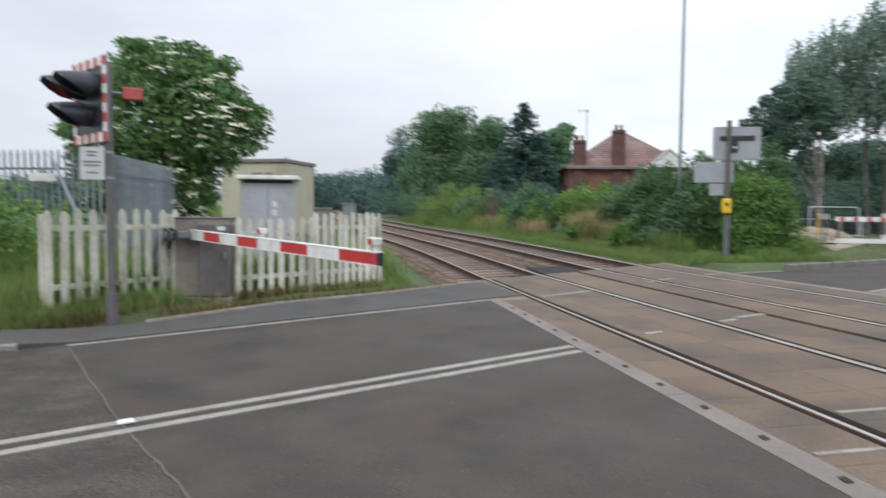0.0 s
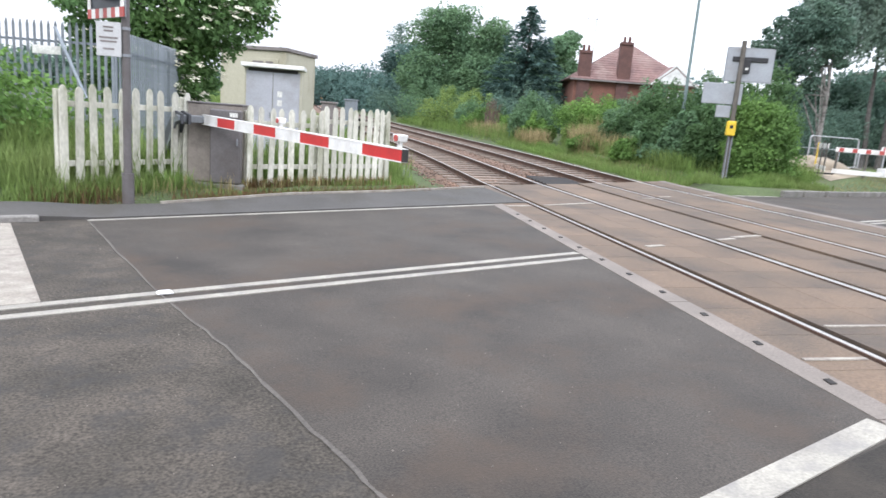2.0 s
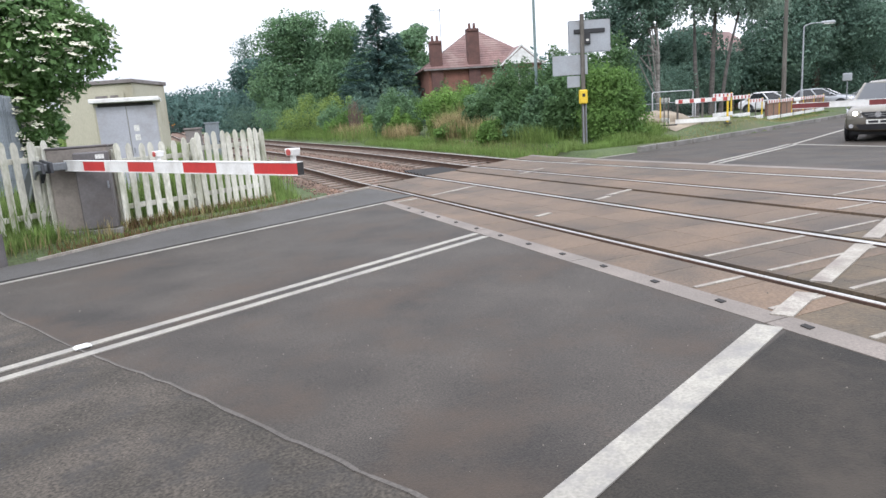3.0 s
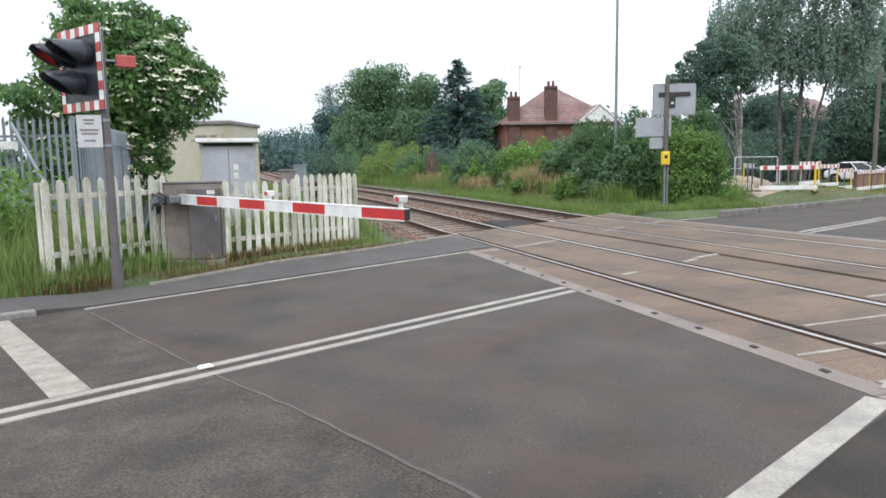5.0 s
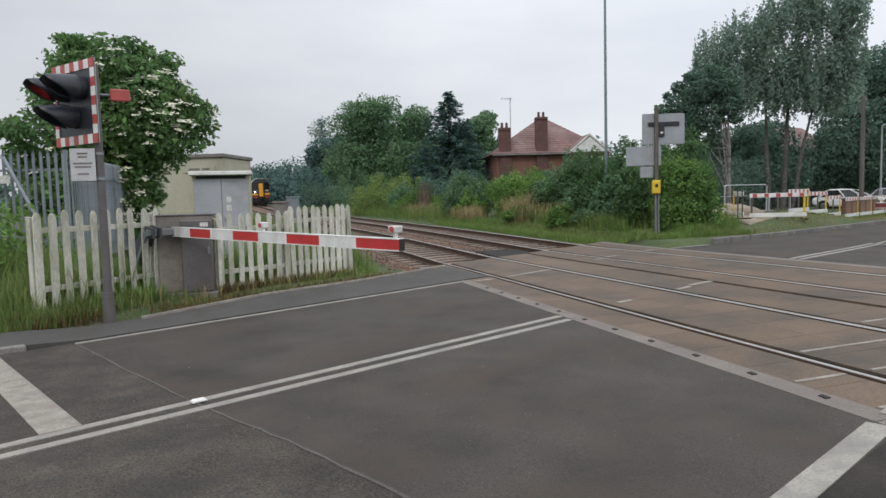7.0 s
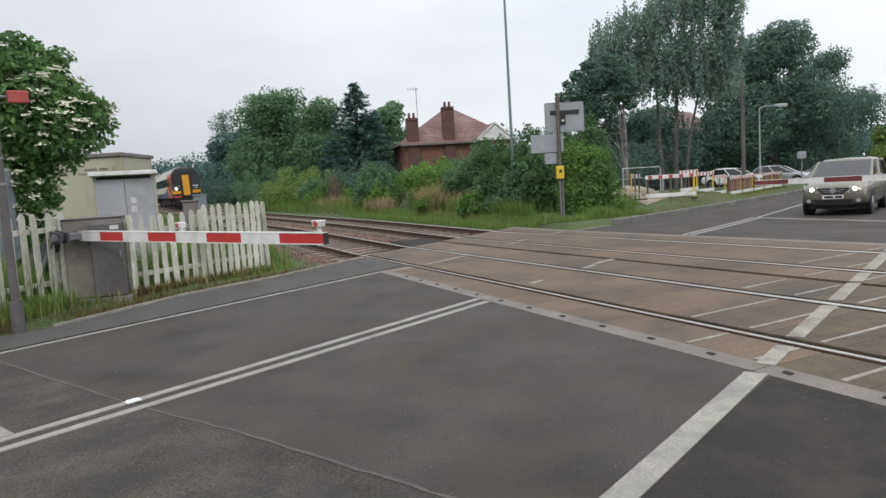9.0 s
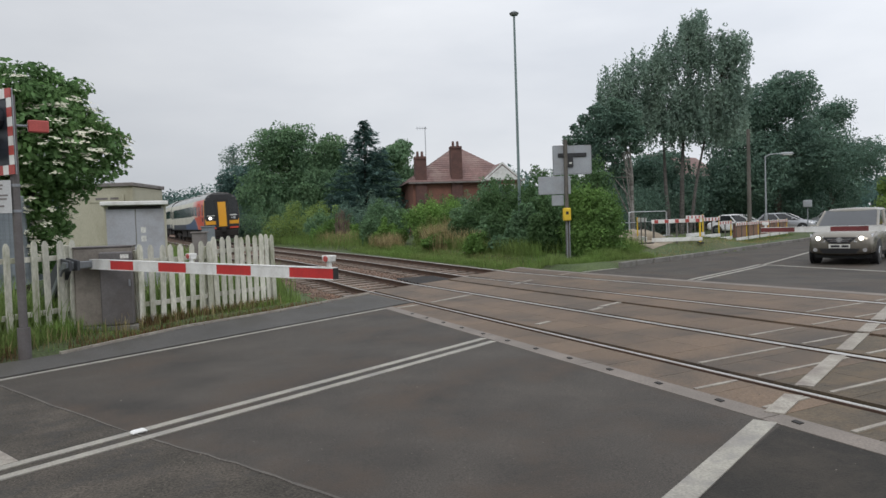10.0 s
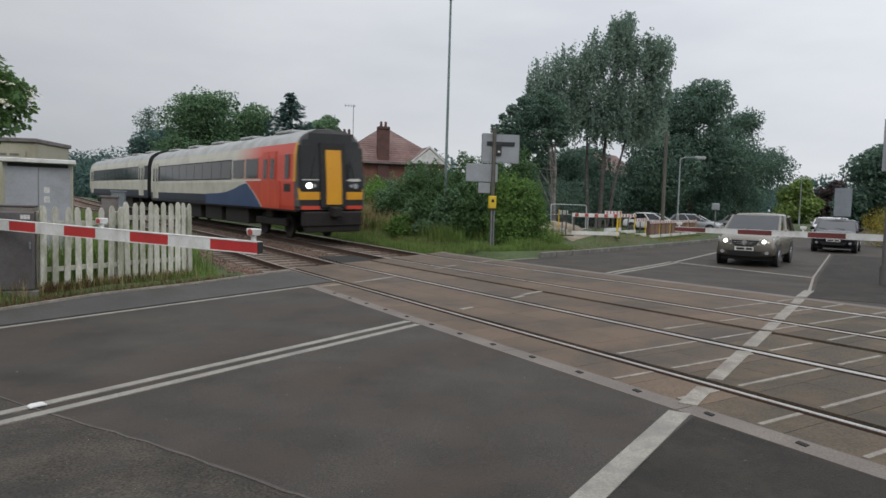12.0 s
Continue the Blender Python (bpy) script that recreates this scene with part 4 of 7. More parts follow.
# ---- road traffic light with striped backboard on a post ----
def traffic_signal(base, yaw, label, lit=True):
    """Faces -y before it is turned."""
    s = thing("crossing_signal", Matrix.Translation(base) @ Euler((0, 0, yaw)).to_matrix().to_4x4(), label, "traffic light", "crossing signals")
    bm = bm_new()
    add_tube(bm, (0, 0, -0.2), (0, 0, 0.35), 0.085, 0.085, 14)
    add_tube(bm, (0, 0, 0.35), (0, 0, 3.62), 0.057, 0.057, 14)
    part("post", bm, "cabinet_dark", s)
    X = -0.40
    bm = bm_new()
    add_prism(bm, [(X - 0.50, -0.09, 2.62), (X + 0.50, -0.09, 2.62), (X + 0.50, -0.09, 3.62), (X - 0.50, -0.09, 3.62)], (0, 0.02, 0))
    back = part("backboard", bm, "signal_black", s, "black backboard")
    bm = bm_new()
    add_box(bm, X, -0.075, 3.095, 1.17, 0.012, 1.19, bevel=0.005)
    part("rear_sheet", bm, "sign_back", back, "plain grey rear sheet")
    n = 9
    for k in range(n):
        for z in (3.62, 2.57):
            bm = bm_new()
            add_box(bm, X - 0.58 + 1.16 * (k + 0.5) / n, -0.10, z, 1.16 / n, 0.012, 0.13)
            part("border_square", bm, "red_reflect" if k % 2 == 0 else "white", back)
    for k in range(7):
        for x in (-0.53, 0.53):
            bm = bm_new()
            add_box(bm, X + x, -0.10, 2.637 + 0.918 * (k + 0.5) / 7, 0.10, 0.012, 0.918 / 7)
            part("border_square", bm, "white" if k % 2 == 0 else "red_reflect", back)
    for lx, lz, m in ((X - 0.24, 3.30, "red_lit" if lit else "lens_dark"), (X + 0.24, 3.30, "lens_dark"), (X, 2.90, "lens_dark")):
        bm = bm_new()
        add_tube(bm, (lx, -0.10, lz), (lx, -0.24, lz), 0.16, 0.145, 18)
        h = part("lamp_housing", bm, "signal_black", s)
        bm = bm_new()
        add_tube(bm, (lx, -0.236, lz), (lx, -0.25, lz), 0.115, 0.11, 18)
        part("lens", bm, m, h, "red signal lens")
        bm = bm_new()
        n, rings = 16, []
        for y, r, drop, lo, hi in ((-0.20, 0.165, 0.0, -0.42, 1.42), (-0.36, 0.165, 0.01, -0.22, 1.22), (-0.50, 0.160, 0.025, 0.0, 1.0), (-0.62, 0.150, 0.04, 0.22, 0.78)):
            for grow in (0.0, 0.012):
                rings.append([bm.verts.new((lx + (r + grow) * math.cos(math.pi * (lo + (hi - lo) * k / n)), y, lz - drop + (r + grow) * math.sin(math.pi * (lo + (hi - lo) * k / n)))) for k in range(n + 1)])
        for q in range(3):
            inner, outer = (rings[2 * q], rings[2 * q + 2]), (rings[2 * q + 1], rings[2 * q + 3])
            for k in range(n):
                for a, b in (inner, outer):
                    bm.faces.new((a[k], a[k + 1], b[k + 1], b[k]))
            for k in (0, n):
                bm.faces.new((inner[0][k], inner[1][k], outer[1][k], outer[0][k]))
        for k in range(n):
            bm.faces.new((rings[6][k], rings[6][k + 1], rings[7][k + 1], rings[7][k]))
        part("visor", bm, "signal_black", h, smooth=True)
    bm = bm_new()
    add_box(bm, -0.20, -0.075, 2.20, 0.33, 0.015, 0.46, bevel=0.004)
    plate = part("notice", bm, "notice", s, "white notice with faded lettering")
    plate.matrix_basis = pose(0, 0, 0, 0, 0, 46)
    bm = bm_new()
    for z, w in ((2.36, 0.14), (2.31, 0.12), (2.22, 0.25), (2.17, 0.22), (2.07, 0.15)):
        add_box(bm, -0.20, -0.085, z, w, 0.004, 0.024)
    part("lettering", bm, "cabinet", plate)
    for z in (2.0, 2.36):
        bm = bm_new()
        add_tube(bm, (0, 0, z - 0.02), (0, 0, z + 0.02), 0.066, 0.066, 14)
        part("clamp", bm, "steel", s)
    return s


sig = traffic_signal((-6.78, 5.35, -0.08), radians(-50), "crossing traffic light with red and white chequered backboard")


def red_box_lamp():
    b = thing("side_repeater", Matrix.Translation((-6.78, 5.35, 3.12)) @ Euler((0, 0, radians(14))).to_matrix().to_4x4(), "small red reflector box on a bracket behind the signal", "reflector")
    bm = bm_new()
    add_box(bm, 0.32, 0, 0, 0.26, 0.10, 0.17, bevel=0.012)
    part("box", bm, "red_reflect", b)
    bm = bm_new()
    add_tube(bm, (0.05, 0, 0), (0.2, 0, 0), 0.018, 0.018, 8)
    part("bracket", bm, "steel", b)


red_box_lamp()



# ---- lineside buildings ----
def relay_hut():
    h = thing("relay_hut", Matrix.Translation((-6.78, 26.7, -0.2)) @ Euler((0, 0, radians(-22))).to_matrix().to_4x4(), "cream-painted lineside relay hut with a flat roof", "hut")
    bm = bm_new()
    add_box(bm, 0, 0, 1.85, 3.05, 3.0, 3.7, bevel=0.02)
    part("wall", bm, "cream", h)
    bm = bm_new()
    add_box(bm, 0, 0, 3.78, 3.2, 3.2, 0.16, bevel=0.02)
    part("roof", bm, "cabinet", h)
    bm = bm_new()
    add_box(bm, 0.45, -1.52, 3.22, 1.45, 0.03, 0.30, bevel=0.005)
    s = part("name_board", bm, "cream", h, "faded name board")
    bm = bm_new()
    add_box(bm, 0.25, -1.54, 3.22, 0.5, 0.006, 0.09)
    add_box(bm, 0.77, -1.54, 3.22, 0.34, 0.006, 0.09)
    part("lettering", bm, "cabinet", s)


relay_hut()


def location_cabinet(m, w, d, h, label, roof="white"):
    c = thing("location_cabinet", m, label, "cabinet", "lineside cabinets")
    bm = bm_new()
    add_box(bm, 0, 0, h / 2, w, d, h, bevel=0.015)
    part("body", bm, "cream", c)
    for s in (-1, 1):
        bm = bm_new()
        add_box(bm, s * w * 0.235, -d / 2 - 0.015, h / 2 + 0.05, w * 0.46, 0.03, h - 0.25, bevel=0.006)
        dr = part("door", bm, "door_grey", c, "pale grey steel door")
        if s > 0:
            for z in (h * 0.62, h * 0.72):
                bm = bm_new()
                add_box(bm, w * 0.12, -d / 2 - 0.034, z, 0.13, 0.006, 0.16)
                part("warning_notice", bm, "plate", dr)
        bm = bm_new()
        add_box(bm, s * 0.06, -d / 2 - 0.045, h * 0.48, 0.03, 0.03, 0.14, bevel=0.004)
        part("handle", bm, "steel", dr)
    bm = bm_new()
    add_box(bm, 0, -0.08, h + 0.055, w + 0.14, d + 0.3, 0.11, bevel=0.015)
    part("roof", bm, roof, c)
    bm = bm_new()
    add_box(bm, 0, -d / 2 - 0.02, h - 0.06, w * 0.86, 0.05, 0.08)
    part("door_header", bm, "dark", c)
    return c


location_cabinet(Matrix.Translation((-5.55, 15.0, -0.1)) @ Euler((0, 0, radians(-1))).to_matrix().to_4x4(), 1.55, 0.9, 2.42, "tall grey-doored location cabinet with a white lid")


def relay_box(x, y, z, w, h, label, rot=-14, m="cabinet"):
    c = thing("lineside_box", Matrix.Translation((x, y, z)) @ Euler((0, 0, radians(rot))).to_matrix().to_4x4(), label, "cabinet", "lineside boxes")
    bm = bm_new()
    add_box(bm, 0, 0, h / 2, w, w * 0.8, h, bevel=0.01)
    part("body", bm, m, c)
    bm = bm_new()
    add_box(bm, 0, 0, h + 0.02, w + 0.06, w * 0.8 + 0.06, 0.05, bevel=0.008)
    part("lid", bm, m, c)


relay_box(-4.0, 13.0, -0.1, 0.34, 1.6, "small brown lineside box behind the fence")
relay_box(-3.2, 22.5, -0.2, 0.45, 1.9, "narrow grey trackside box beside the rails", m="palisade")
relay_box(-3.0, 18.0, -0.2, 0.3, 1.25, "short dark trackside post box", m="dark")


def palisade(p0, p1, h, label, n_gap=0.155):
    a, b = Vector(p0), Vector(p1)
    d = b - a
    L = d.xy.length
    f = thing("palisade_fence", Matrix.Translation(a) @ Euler((0, 0, math.atan2(d.y, d.x))).to_matrix().to_4x4(), label, "fence", "steel palisade fences")
    bm = bm_new()
    pts = [(-0.034, 0, 0), (-0.012, 0.022, 0), (0.012, 0.022, 0), (0.034, 0, 0), (0.034, -0.004, 0), (0.010, 0.017, 0), (-0.010, 0.017, 0), (-0.034, -0.004, 0)]
    top = h
    lo = [bm.verts.new(p) for p in pts]
    hi = [bm.verts.new((p[0], p[1], top - 0.09)) for p in pts]
    for k in range(8):
        bm.faces.new((lo[k], lo[(k + 1) % 8], hi[(k + 1) % 8], hi[k]))
    tips = [bm.verts.new((p[0] * 0.12, p[1], top)) for p in pts]
    for k in range(8):
        bm.faces.new((hi[k], hi[(k + 1) % 8], tips[(k + 1) % 8], tips[k]))
    me = mesh_of("pale", bm, "palisade")
    n = int(L / n_gap)
    for k in range(n + 1):
        ob = new("pale", me)
        ob.parent = f
        ob.matrix_basis = Matrix.Translation((L * k / n, -0.03, 0))
    for z in (0.35, h - 0.42):
        bm = bm_new()
        add_box(bm, L / 2, 0.02, z, L, 0.045, 0.05)
        part("fence_rail", bm, "palisade", f)
    m = max(2, int(L / 2.75) + 1)
    for k in range(m):
        bm = bm_new()
        add_box(bm, L * k / (m - 1), 0.08, h / 2, 0.055, 0.10, h, bevel=0.004)
        part("fence_post", bm, "palisade", f)
    return f


palisade((-22.0, 13.8, 0.35), (-8.6, 10.9, 0.3), 2.42, "grey galvanised steel palisade fence with spiked pales")
palisade((-8.5, 10.9, 0.25), (-8.3, 18.5, 0.1), 2.42, "grey galvanised steel palisade fence running beside the track")


def palisade_brace():
    t = thing("raking_brace", Matrix.Translation((0, 0, 0)), "slanting grey steel brace against the palisade fence", "brace")
    bm = bm_new()
    add_tube(bm, (-9.75, 10.9, 2.62), (-9.0, 10.4, 1.2), 0.035, 0.035, 8)
    part("strut", bm, "palisade", t)
    p = thing("fence_notice", Matrix.Translation((-9.95, 10.95, 2.15)) @ Euler((0, 0, radians(-12))).to_matrix().to_4x4(), "small white notice wired to the palisade fence", "sign")
    bm = bm_new()
    add_box(bm, 0, 0, 0, 0.62, 0.012, 0.17, bevel=0.003)
    part("plate", bm, "plate", p)


palisade_brace()


# ---- vegetation ----
def leaf_cloud(rnd, blobs, count, size, droop=0.0, inner=0.25, aspect=0.55):
    """Many bent leaves spread through and over rough ellipsoids (x, y, z, rx, ry, rz)."""
    vol = np.array([b[3] * b[4] + b[4] * b[5] + b[3] * b[5] for b in blobs])
    vol = vol / vol.sum()
    verts, faces = [], []
    gen = np.random.RandomState(rnd.randint(0, 99999))
    for b, share in zip(blobs, vol):
        n = int(count * share)
        d = gen.normal(size=(n, 3))
        d /= np.linalg.norm(d, axis=1)[:, None]
        rad = np.where(gen.rand(n) < inner, gen.rand(n) ** 0.5 * 0.85, 0.82 + 0.26 * gen.rand(n))
        ph = gen.rand(3) * 6
        lump = 1 + 0.16 * np.sin(5 * d[:, 0] + ph[0]) * np.sin(5 * d[:, 1] + ph[1]) + 0.10 * np.sin(11 * d[:, 2] + ph[2])
        c = np.array(b[:3]) + d * np.array(b[3:]) * (rad * lump)[:, None]
        nrm = d * 0.7 + gen.normal(size=(n, 3)) * 0.75 + np.array([0, 0, 0.35])
        nrm /= np.linalg.norm(nrm, axis=1)[:, None]
        t = gen.normal(size=(n, 3))
        t[:, 2] -= droop * 3
        t -= nrm * (t * nrm).sum(1)[:, None]
        t /= np.linalg.norm(t, axis=1)[:, None]
        s = np.cross(nrm, t)
        L = size * (0.6 + 0.8 * gen.rand(n))[:, None]
        W = L * aspect
        base = len(verts)
        pts = np.stack([c - t * L * 0.5, c + s * W * 0.5 + nrm * L * 0.06, c + t * L * 0.5, c - s * W * 0.5 + nrm * L * 0.06], 1).reshape(-1, 3)
        verts.extend(map(tuple, pts))
        faces.extend((base + 4 * k, base + 4 * k + 1, base + 4 * k + 2, base + 4 * k + 3) for k in range(n))
    return verts, faces


def limbs(bm, rnd, base, top, r, blobs, n=10):
    """A tapered, slightly crooked trunk and limbs that reach into the crown."""
    pts = [Vector(base)]
    for k in range(1, 6):
        p = Vector(base).lerp(Vector(top), k / 5)
        p += Vector((rnd.uniform(-1, 1), rnd.uniform(-1, 1), 0)) * r * 0.8
        pts.append(p)
    for k in range(5):
        add_tube(bm, pts[k], pts[k + 1], r * (1 - 0.16 * k), r * (1 - 0.16 * (k + 1)), 8)
    for k in range(n):
        b = blobs[k % len(blobs)]
        s = pts[rnd.randint(1, 4)]
        e = Vector(b[:3]) + Vector((rnd.uniform(-.6, .6) * b[3], rnd.uniform(-.6, .6) * b[4], rnd.uniform(-.3, .6) * b[5]))
        m = s.lerp(e, 0.5) + Vector((0, 0, 0.12 * (e - s).length))
        add_tube(bm, s, m, r * 0.34, r * 0.2, 6)
        add_tube(bm, m, e, r * 0.2, r * 0.06, 5)


def tree(pos, h, spread, material, label, count=5000, leaf=0.34, trunk=0.2, seed=1, blobs=None, bark="bark", droop=0.0, crown_from=0.25, name="tree", aspect=0.55, inner=0.3, nb=14):
    rnd = random.Random(seed)
    t = thing(name, Matrix.Translation(pos), label, "tree")
    if blobs is None:
        blobs = []
        for k in range(nb):
            a = 2 * math.pi * k / nb * 1.9 + rnd.random()
            f = k / (nb - 1)
            zz = h * (crown_from + (0.93 - crown_from) * f)
            rr = spread * (0.62 * math.sin(math.pi * min(0.15 + 0.8 * f, 1)) + 0.12) * rnd.uniform(0.75, 1.1)
            s = spread * rnd.uniform(0.38, 0.56) * (1 - 0.35 * f)
            blobs.append((rr * math.cos(a), rr * math.sin(a), zz, s, s, s * rnd.uniform(0.75, 1.0)))
        blobs.append((0, 0, h * 0.55, spread * 0.55, spread * 0.55, h * 0.28))
        blobs.append((rnd.uniform(-.1, .1) * spread, 0, h * 0.88, spread * 0.34, spread * 0.34, h * 0.12))
    bm = bm_new()
    limbs(bm, rnd, (0, 0, -0.3), (0, 0, h * 0.82), trunk, blobs, 12)
    part("trunk", bm, bark, t)
    v, f = leaf_cloud(rnd, blobs, count, leaf, droop, inner=inner, aspect=aspect)
    crown = new("crown", raw_mesh("crown", v, f, material))
    crown.parent = t
    return t, blobs


def bush(pos, blobs, material, label, count=2500, leaf=0.16, seed=1, name="bush"):
    rnd = random.Random(seed)
    t = thing(name, Matrix.Translation(pos), label, "bush", "bushes")
    bm = bm_new()
    for k in range(6):
        b = blobs[k % len(blobs)]
        add_tube(bm, (b[0] * 0.3, b[1] * 0.3, -0.2), (b[0] + rnd.uniform(-.3, .3), b[1] + rnd.uniform(-.3, .3), b[2] + 0.3 * b[5]), 0.035, 0.01, 5)
    part("stem", bm, "bark", t)
    v, f = leaf_cloud(rnd, blobs, count, leaf)
    crown = new("crown", raw_mesh("crown", v, f, material))
    crown.parent = t
    return t


def elder():
    blobs = [(0, 0, 4.6, 2.2, 2.0, 2.1), (-1.6, 0.2, 3.6, 1.5, 1.4, 1.5), (1.4, -0.3, 4.0, 1.5, 1.4, 1.3), (-0.6, 0.3, 2.4, 1.2, 1.2, 1.3), (-0.4, -0.5, 5.7, 1.3, 1.2, 1.1), (2.2, -0.2, 4.2, 1.0, 1.0, 0.8), (-2.2, 0.3, 2.6, 0.9, 0.9, 0.8), (0.9, 0, 5.6, 1.0, 1.0, 0.9), (-1.2, -0.2, 1.8, 1.6, 1.5, 1.2), (0.3, 0.2, 2.4, 1.1, 1.1, 1.3), (0.1, 0.2, 1.2, 1.0, 1.0, 1.0), (1.2, -0.2, 5.0, 1.2, 1.1, 1.0)]
    blobs = [tuple(0.90 * v for v in b) for b in blobs]
    twig = random.Random(19)
    for b in blobs[:]:
        for _ in range(7):
            a, e = twig.uniform(0, 6.28), twig.uniform(-0.4, 1.3)
            d = Vector((math.cos(a) * math.cos(e), math.sin(a) * math.cos(e), math.sin(e)))
            r = twig.uniform(0.16, 0.34)
            k = twig.uniform(1.0, 1.22)
            blobs.append((b[0] + d.x * b[3] * k, b[1] + d.y * b[4] * k, b[2] + d.z * b[5] * k, r * 1.3, r * 1.3, r * 0.8))
    t, _ = tree((-8.58, 16.6, 0.22), 6.8, 3.0, "leaf_elder", "rounded elder tree covered in flat white blossom", 32000, 0.18, 0.16, 11, blobs, name="elder_tree")
    rnd = random.Random(3)
    # flat blossom heads on the outer leaves, thicker towards the open side
    verts, faces = [], []
    for _ in range(290):
        b = rnd.choice(blobs[:12])
        a, e = rnd.uniform(-2.6, 0.7), rnd.uniform(-0.5, 0.75)
        d = Vector((math.cos(a) * math.cos(e), math.sin(a) * math.cos(e), math.sin(e)))
        c = Vector(b[:3]) + Vector((d.x * b[3], d.y * b[4], d.z * b[5])) * 1.17
        if c.z > 5.4 and rnd.random() < 0.8 or (c.x < -0.2 and rnd.random() < 0.72):
            continue
        r = rnd.uniform(0.09, 0.19)
        q = Vector((d.x * 0.5, d.y * 0.5, 1)).to_track_quat("Z", "Y").to_matrix()
        for _ in range(16):
            o = q @ Vector((rnd.gauss(0, r * 0.55), rnd.gauss(0, r * 0.55), rnd.uniform(-0.01, 0.015)))
            s = rnd.uniform(0.03, 0.05)
            k = len(verts)
            verts += [c + o + q @ Vector(p) * s for p in ((1, 0, 0.1), (0, 1, 0), (-1, 0, 0.1), (0, -1, 0))]
            faces.append((k, k + 1, k + 2, k + 3))
    fl = new("blossom", raw_mesh("blossom", verts, faces, "flower"))
    fl.parent = t
    tagged(fl, "creamy white blossom heads")


elder()

# trees behind the tracks
tree((7.9, 66, 0.0), 12.0, 5.6, "leaf", "broad green deciduous tree behind the railway", 40000, 0.28, 0.3, 21)
tree((11.4, 64, 0), 10.6, 5.2, "leaf", "tall dark green tree behind the railway", 36000, 0.28, 0.3, 22)
tree((6.3, 87, 0.8), 9.0, 6.0, "leaf_conifer", "dark bushy tree near the track", 16000, 0.42, 0.25, 23, crown_from=0.12)
tree((19.6, 66, 0), 10.2, 4.0, "leaf", "rounded green tree behind the house", 11000, 0.38, 0.3, 24)
tree((21.5, 70, 0), 11.5, 3.6, "leaf", "tall green tree beyond the house roof", 11000, 0.38, 0.3, 25)
tree((5.4, 95, 0.8), 13.2, 3.3, "leaf_dark", "thin sparse tree with an open crown", 4600, 0.24, 0.2, 26, crown_from=0.45, inner=0.5, nb=7)


def conifer(pos, h, r, seed=5):
    rnd = random.Random(seed)
    t = thing("conifer", Matrix.Translation(pos), "dark blue-green conifer with a pointed top", "tree")
    bm = bm_new()
    add_tube(bm, (0, 0, -0.3), (0, 0, h), 0.26, 0.02, 8)
    part("trunk", bm, "bark", t)
    verts, faces = [], []
    z = 1.0
    while z < h - 0.1:
        f = 1 - z / h
        n = 6 + int(12 * f)
        for k in range(n):
            a = rnd.random() * 6.283
            L = r * (f ** 0.75) * rnd.uniform(0.7, 1.15) + 0.15
            d = Vector((math.cos(a), math.sin(a), 0))
            m = int(10 + 46 * L / r)
            for j in range(m):
                g = rnd.random() ** 0.7
                c = d * L * g + Vector((rnd.gauss(0, 0.16 * (1.2 - g)), rnd.gauss(0, 0.16 * (1.2 - g)), z - 0.28 * L * g + 0.2 * g * g * L + rnd.gauss(0, 0.1)))
                s = rnd.uniform(0.17, 0.32)
                q = Euler((rnd.uniform(-.6, .6), rnd.uniform(-.6, .6), a + rnd.uniform(-.7, .7))).to_matrix()
                b = len(verts)
                verts += [c + q @ Vector(p) * s for p in ((-0.9, 0, 0), (0, 0.36, 0.05), (1, 0, -0.15), (0, -0.36, 0.05))]
                faces.append((b, b + 1, b + 2, b + 3))
        z += 0.25
    cr = new("crown", raw_mesh("crown", verts, faces, "leaf_conifer"))
    cr.parent = t


conifer((13.1, 55.5, 0), 11.4, 5.6)


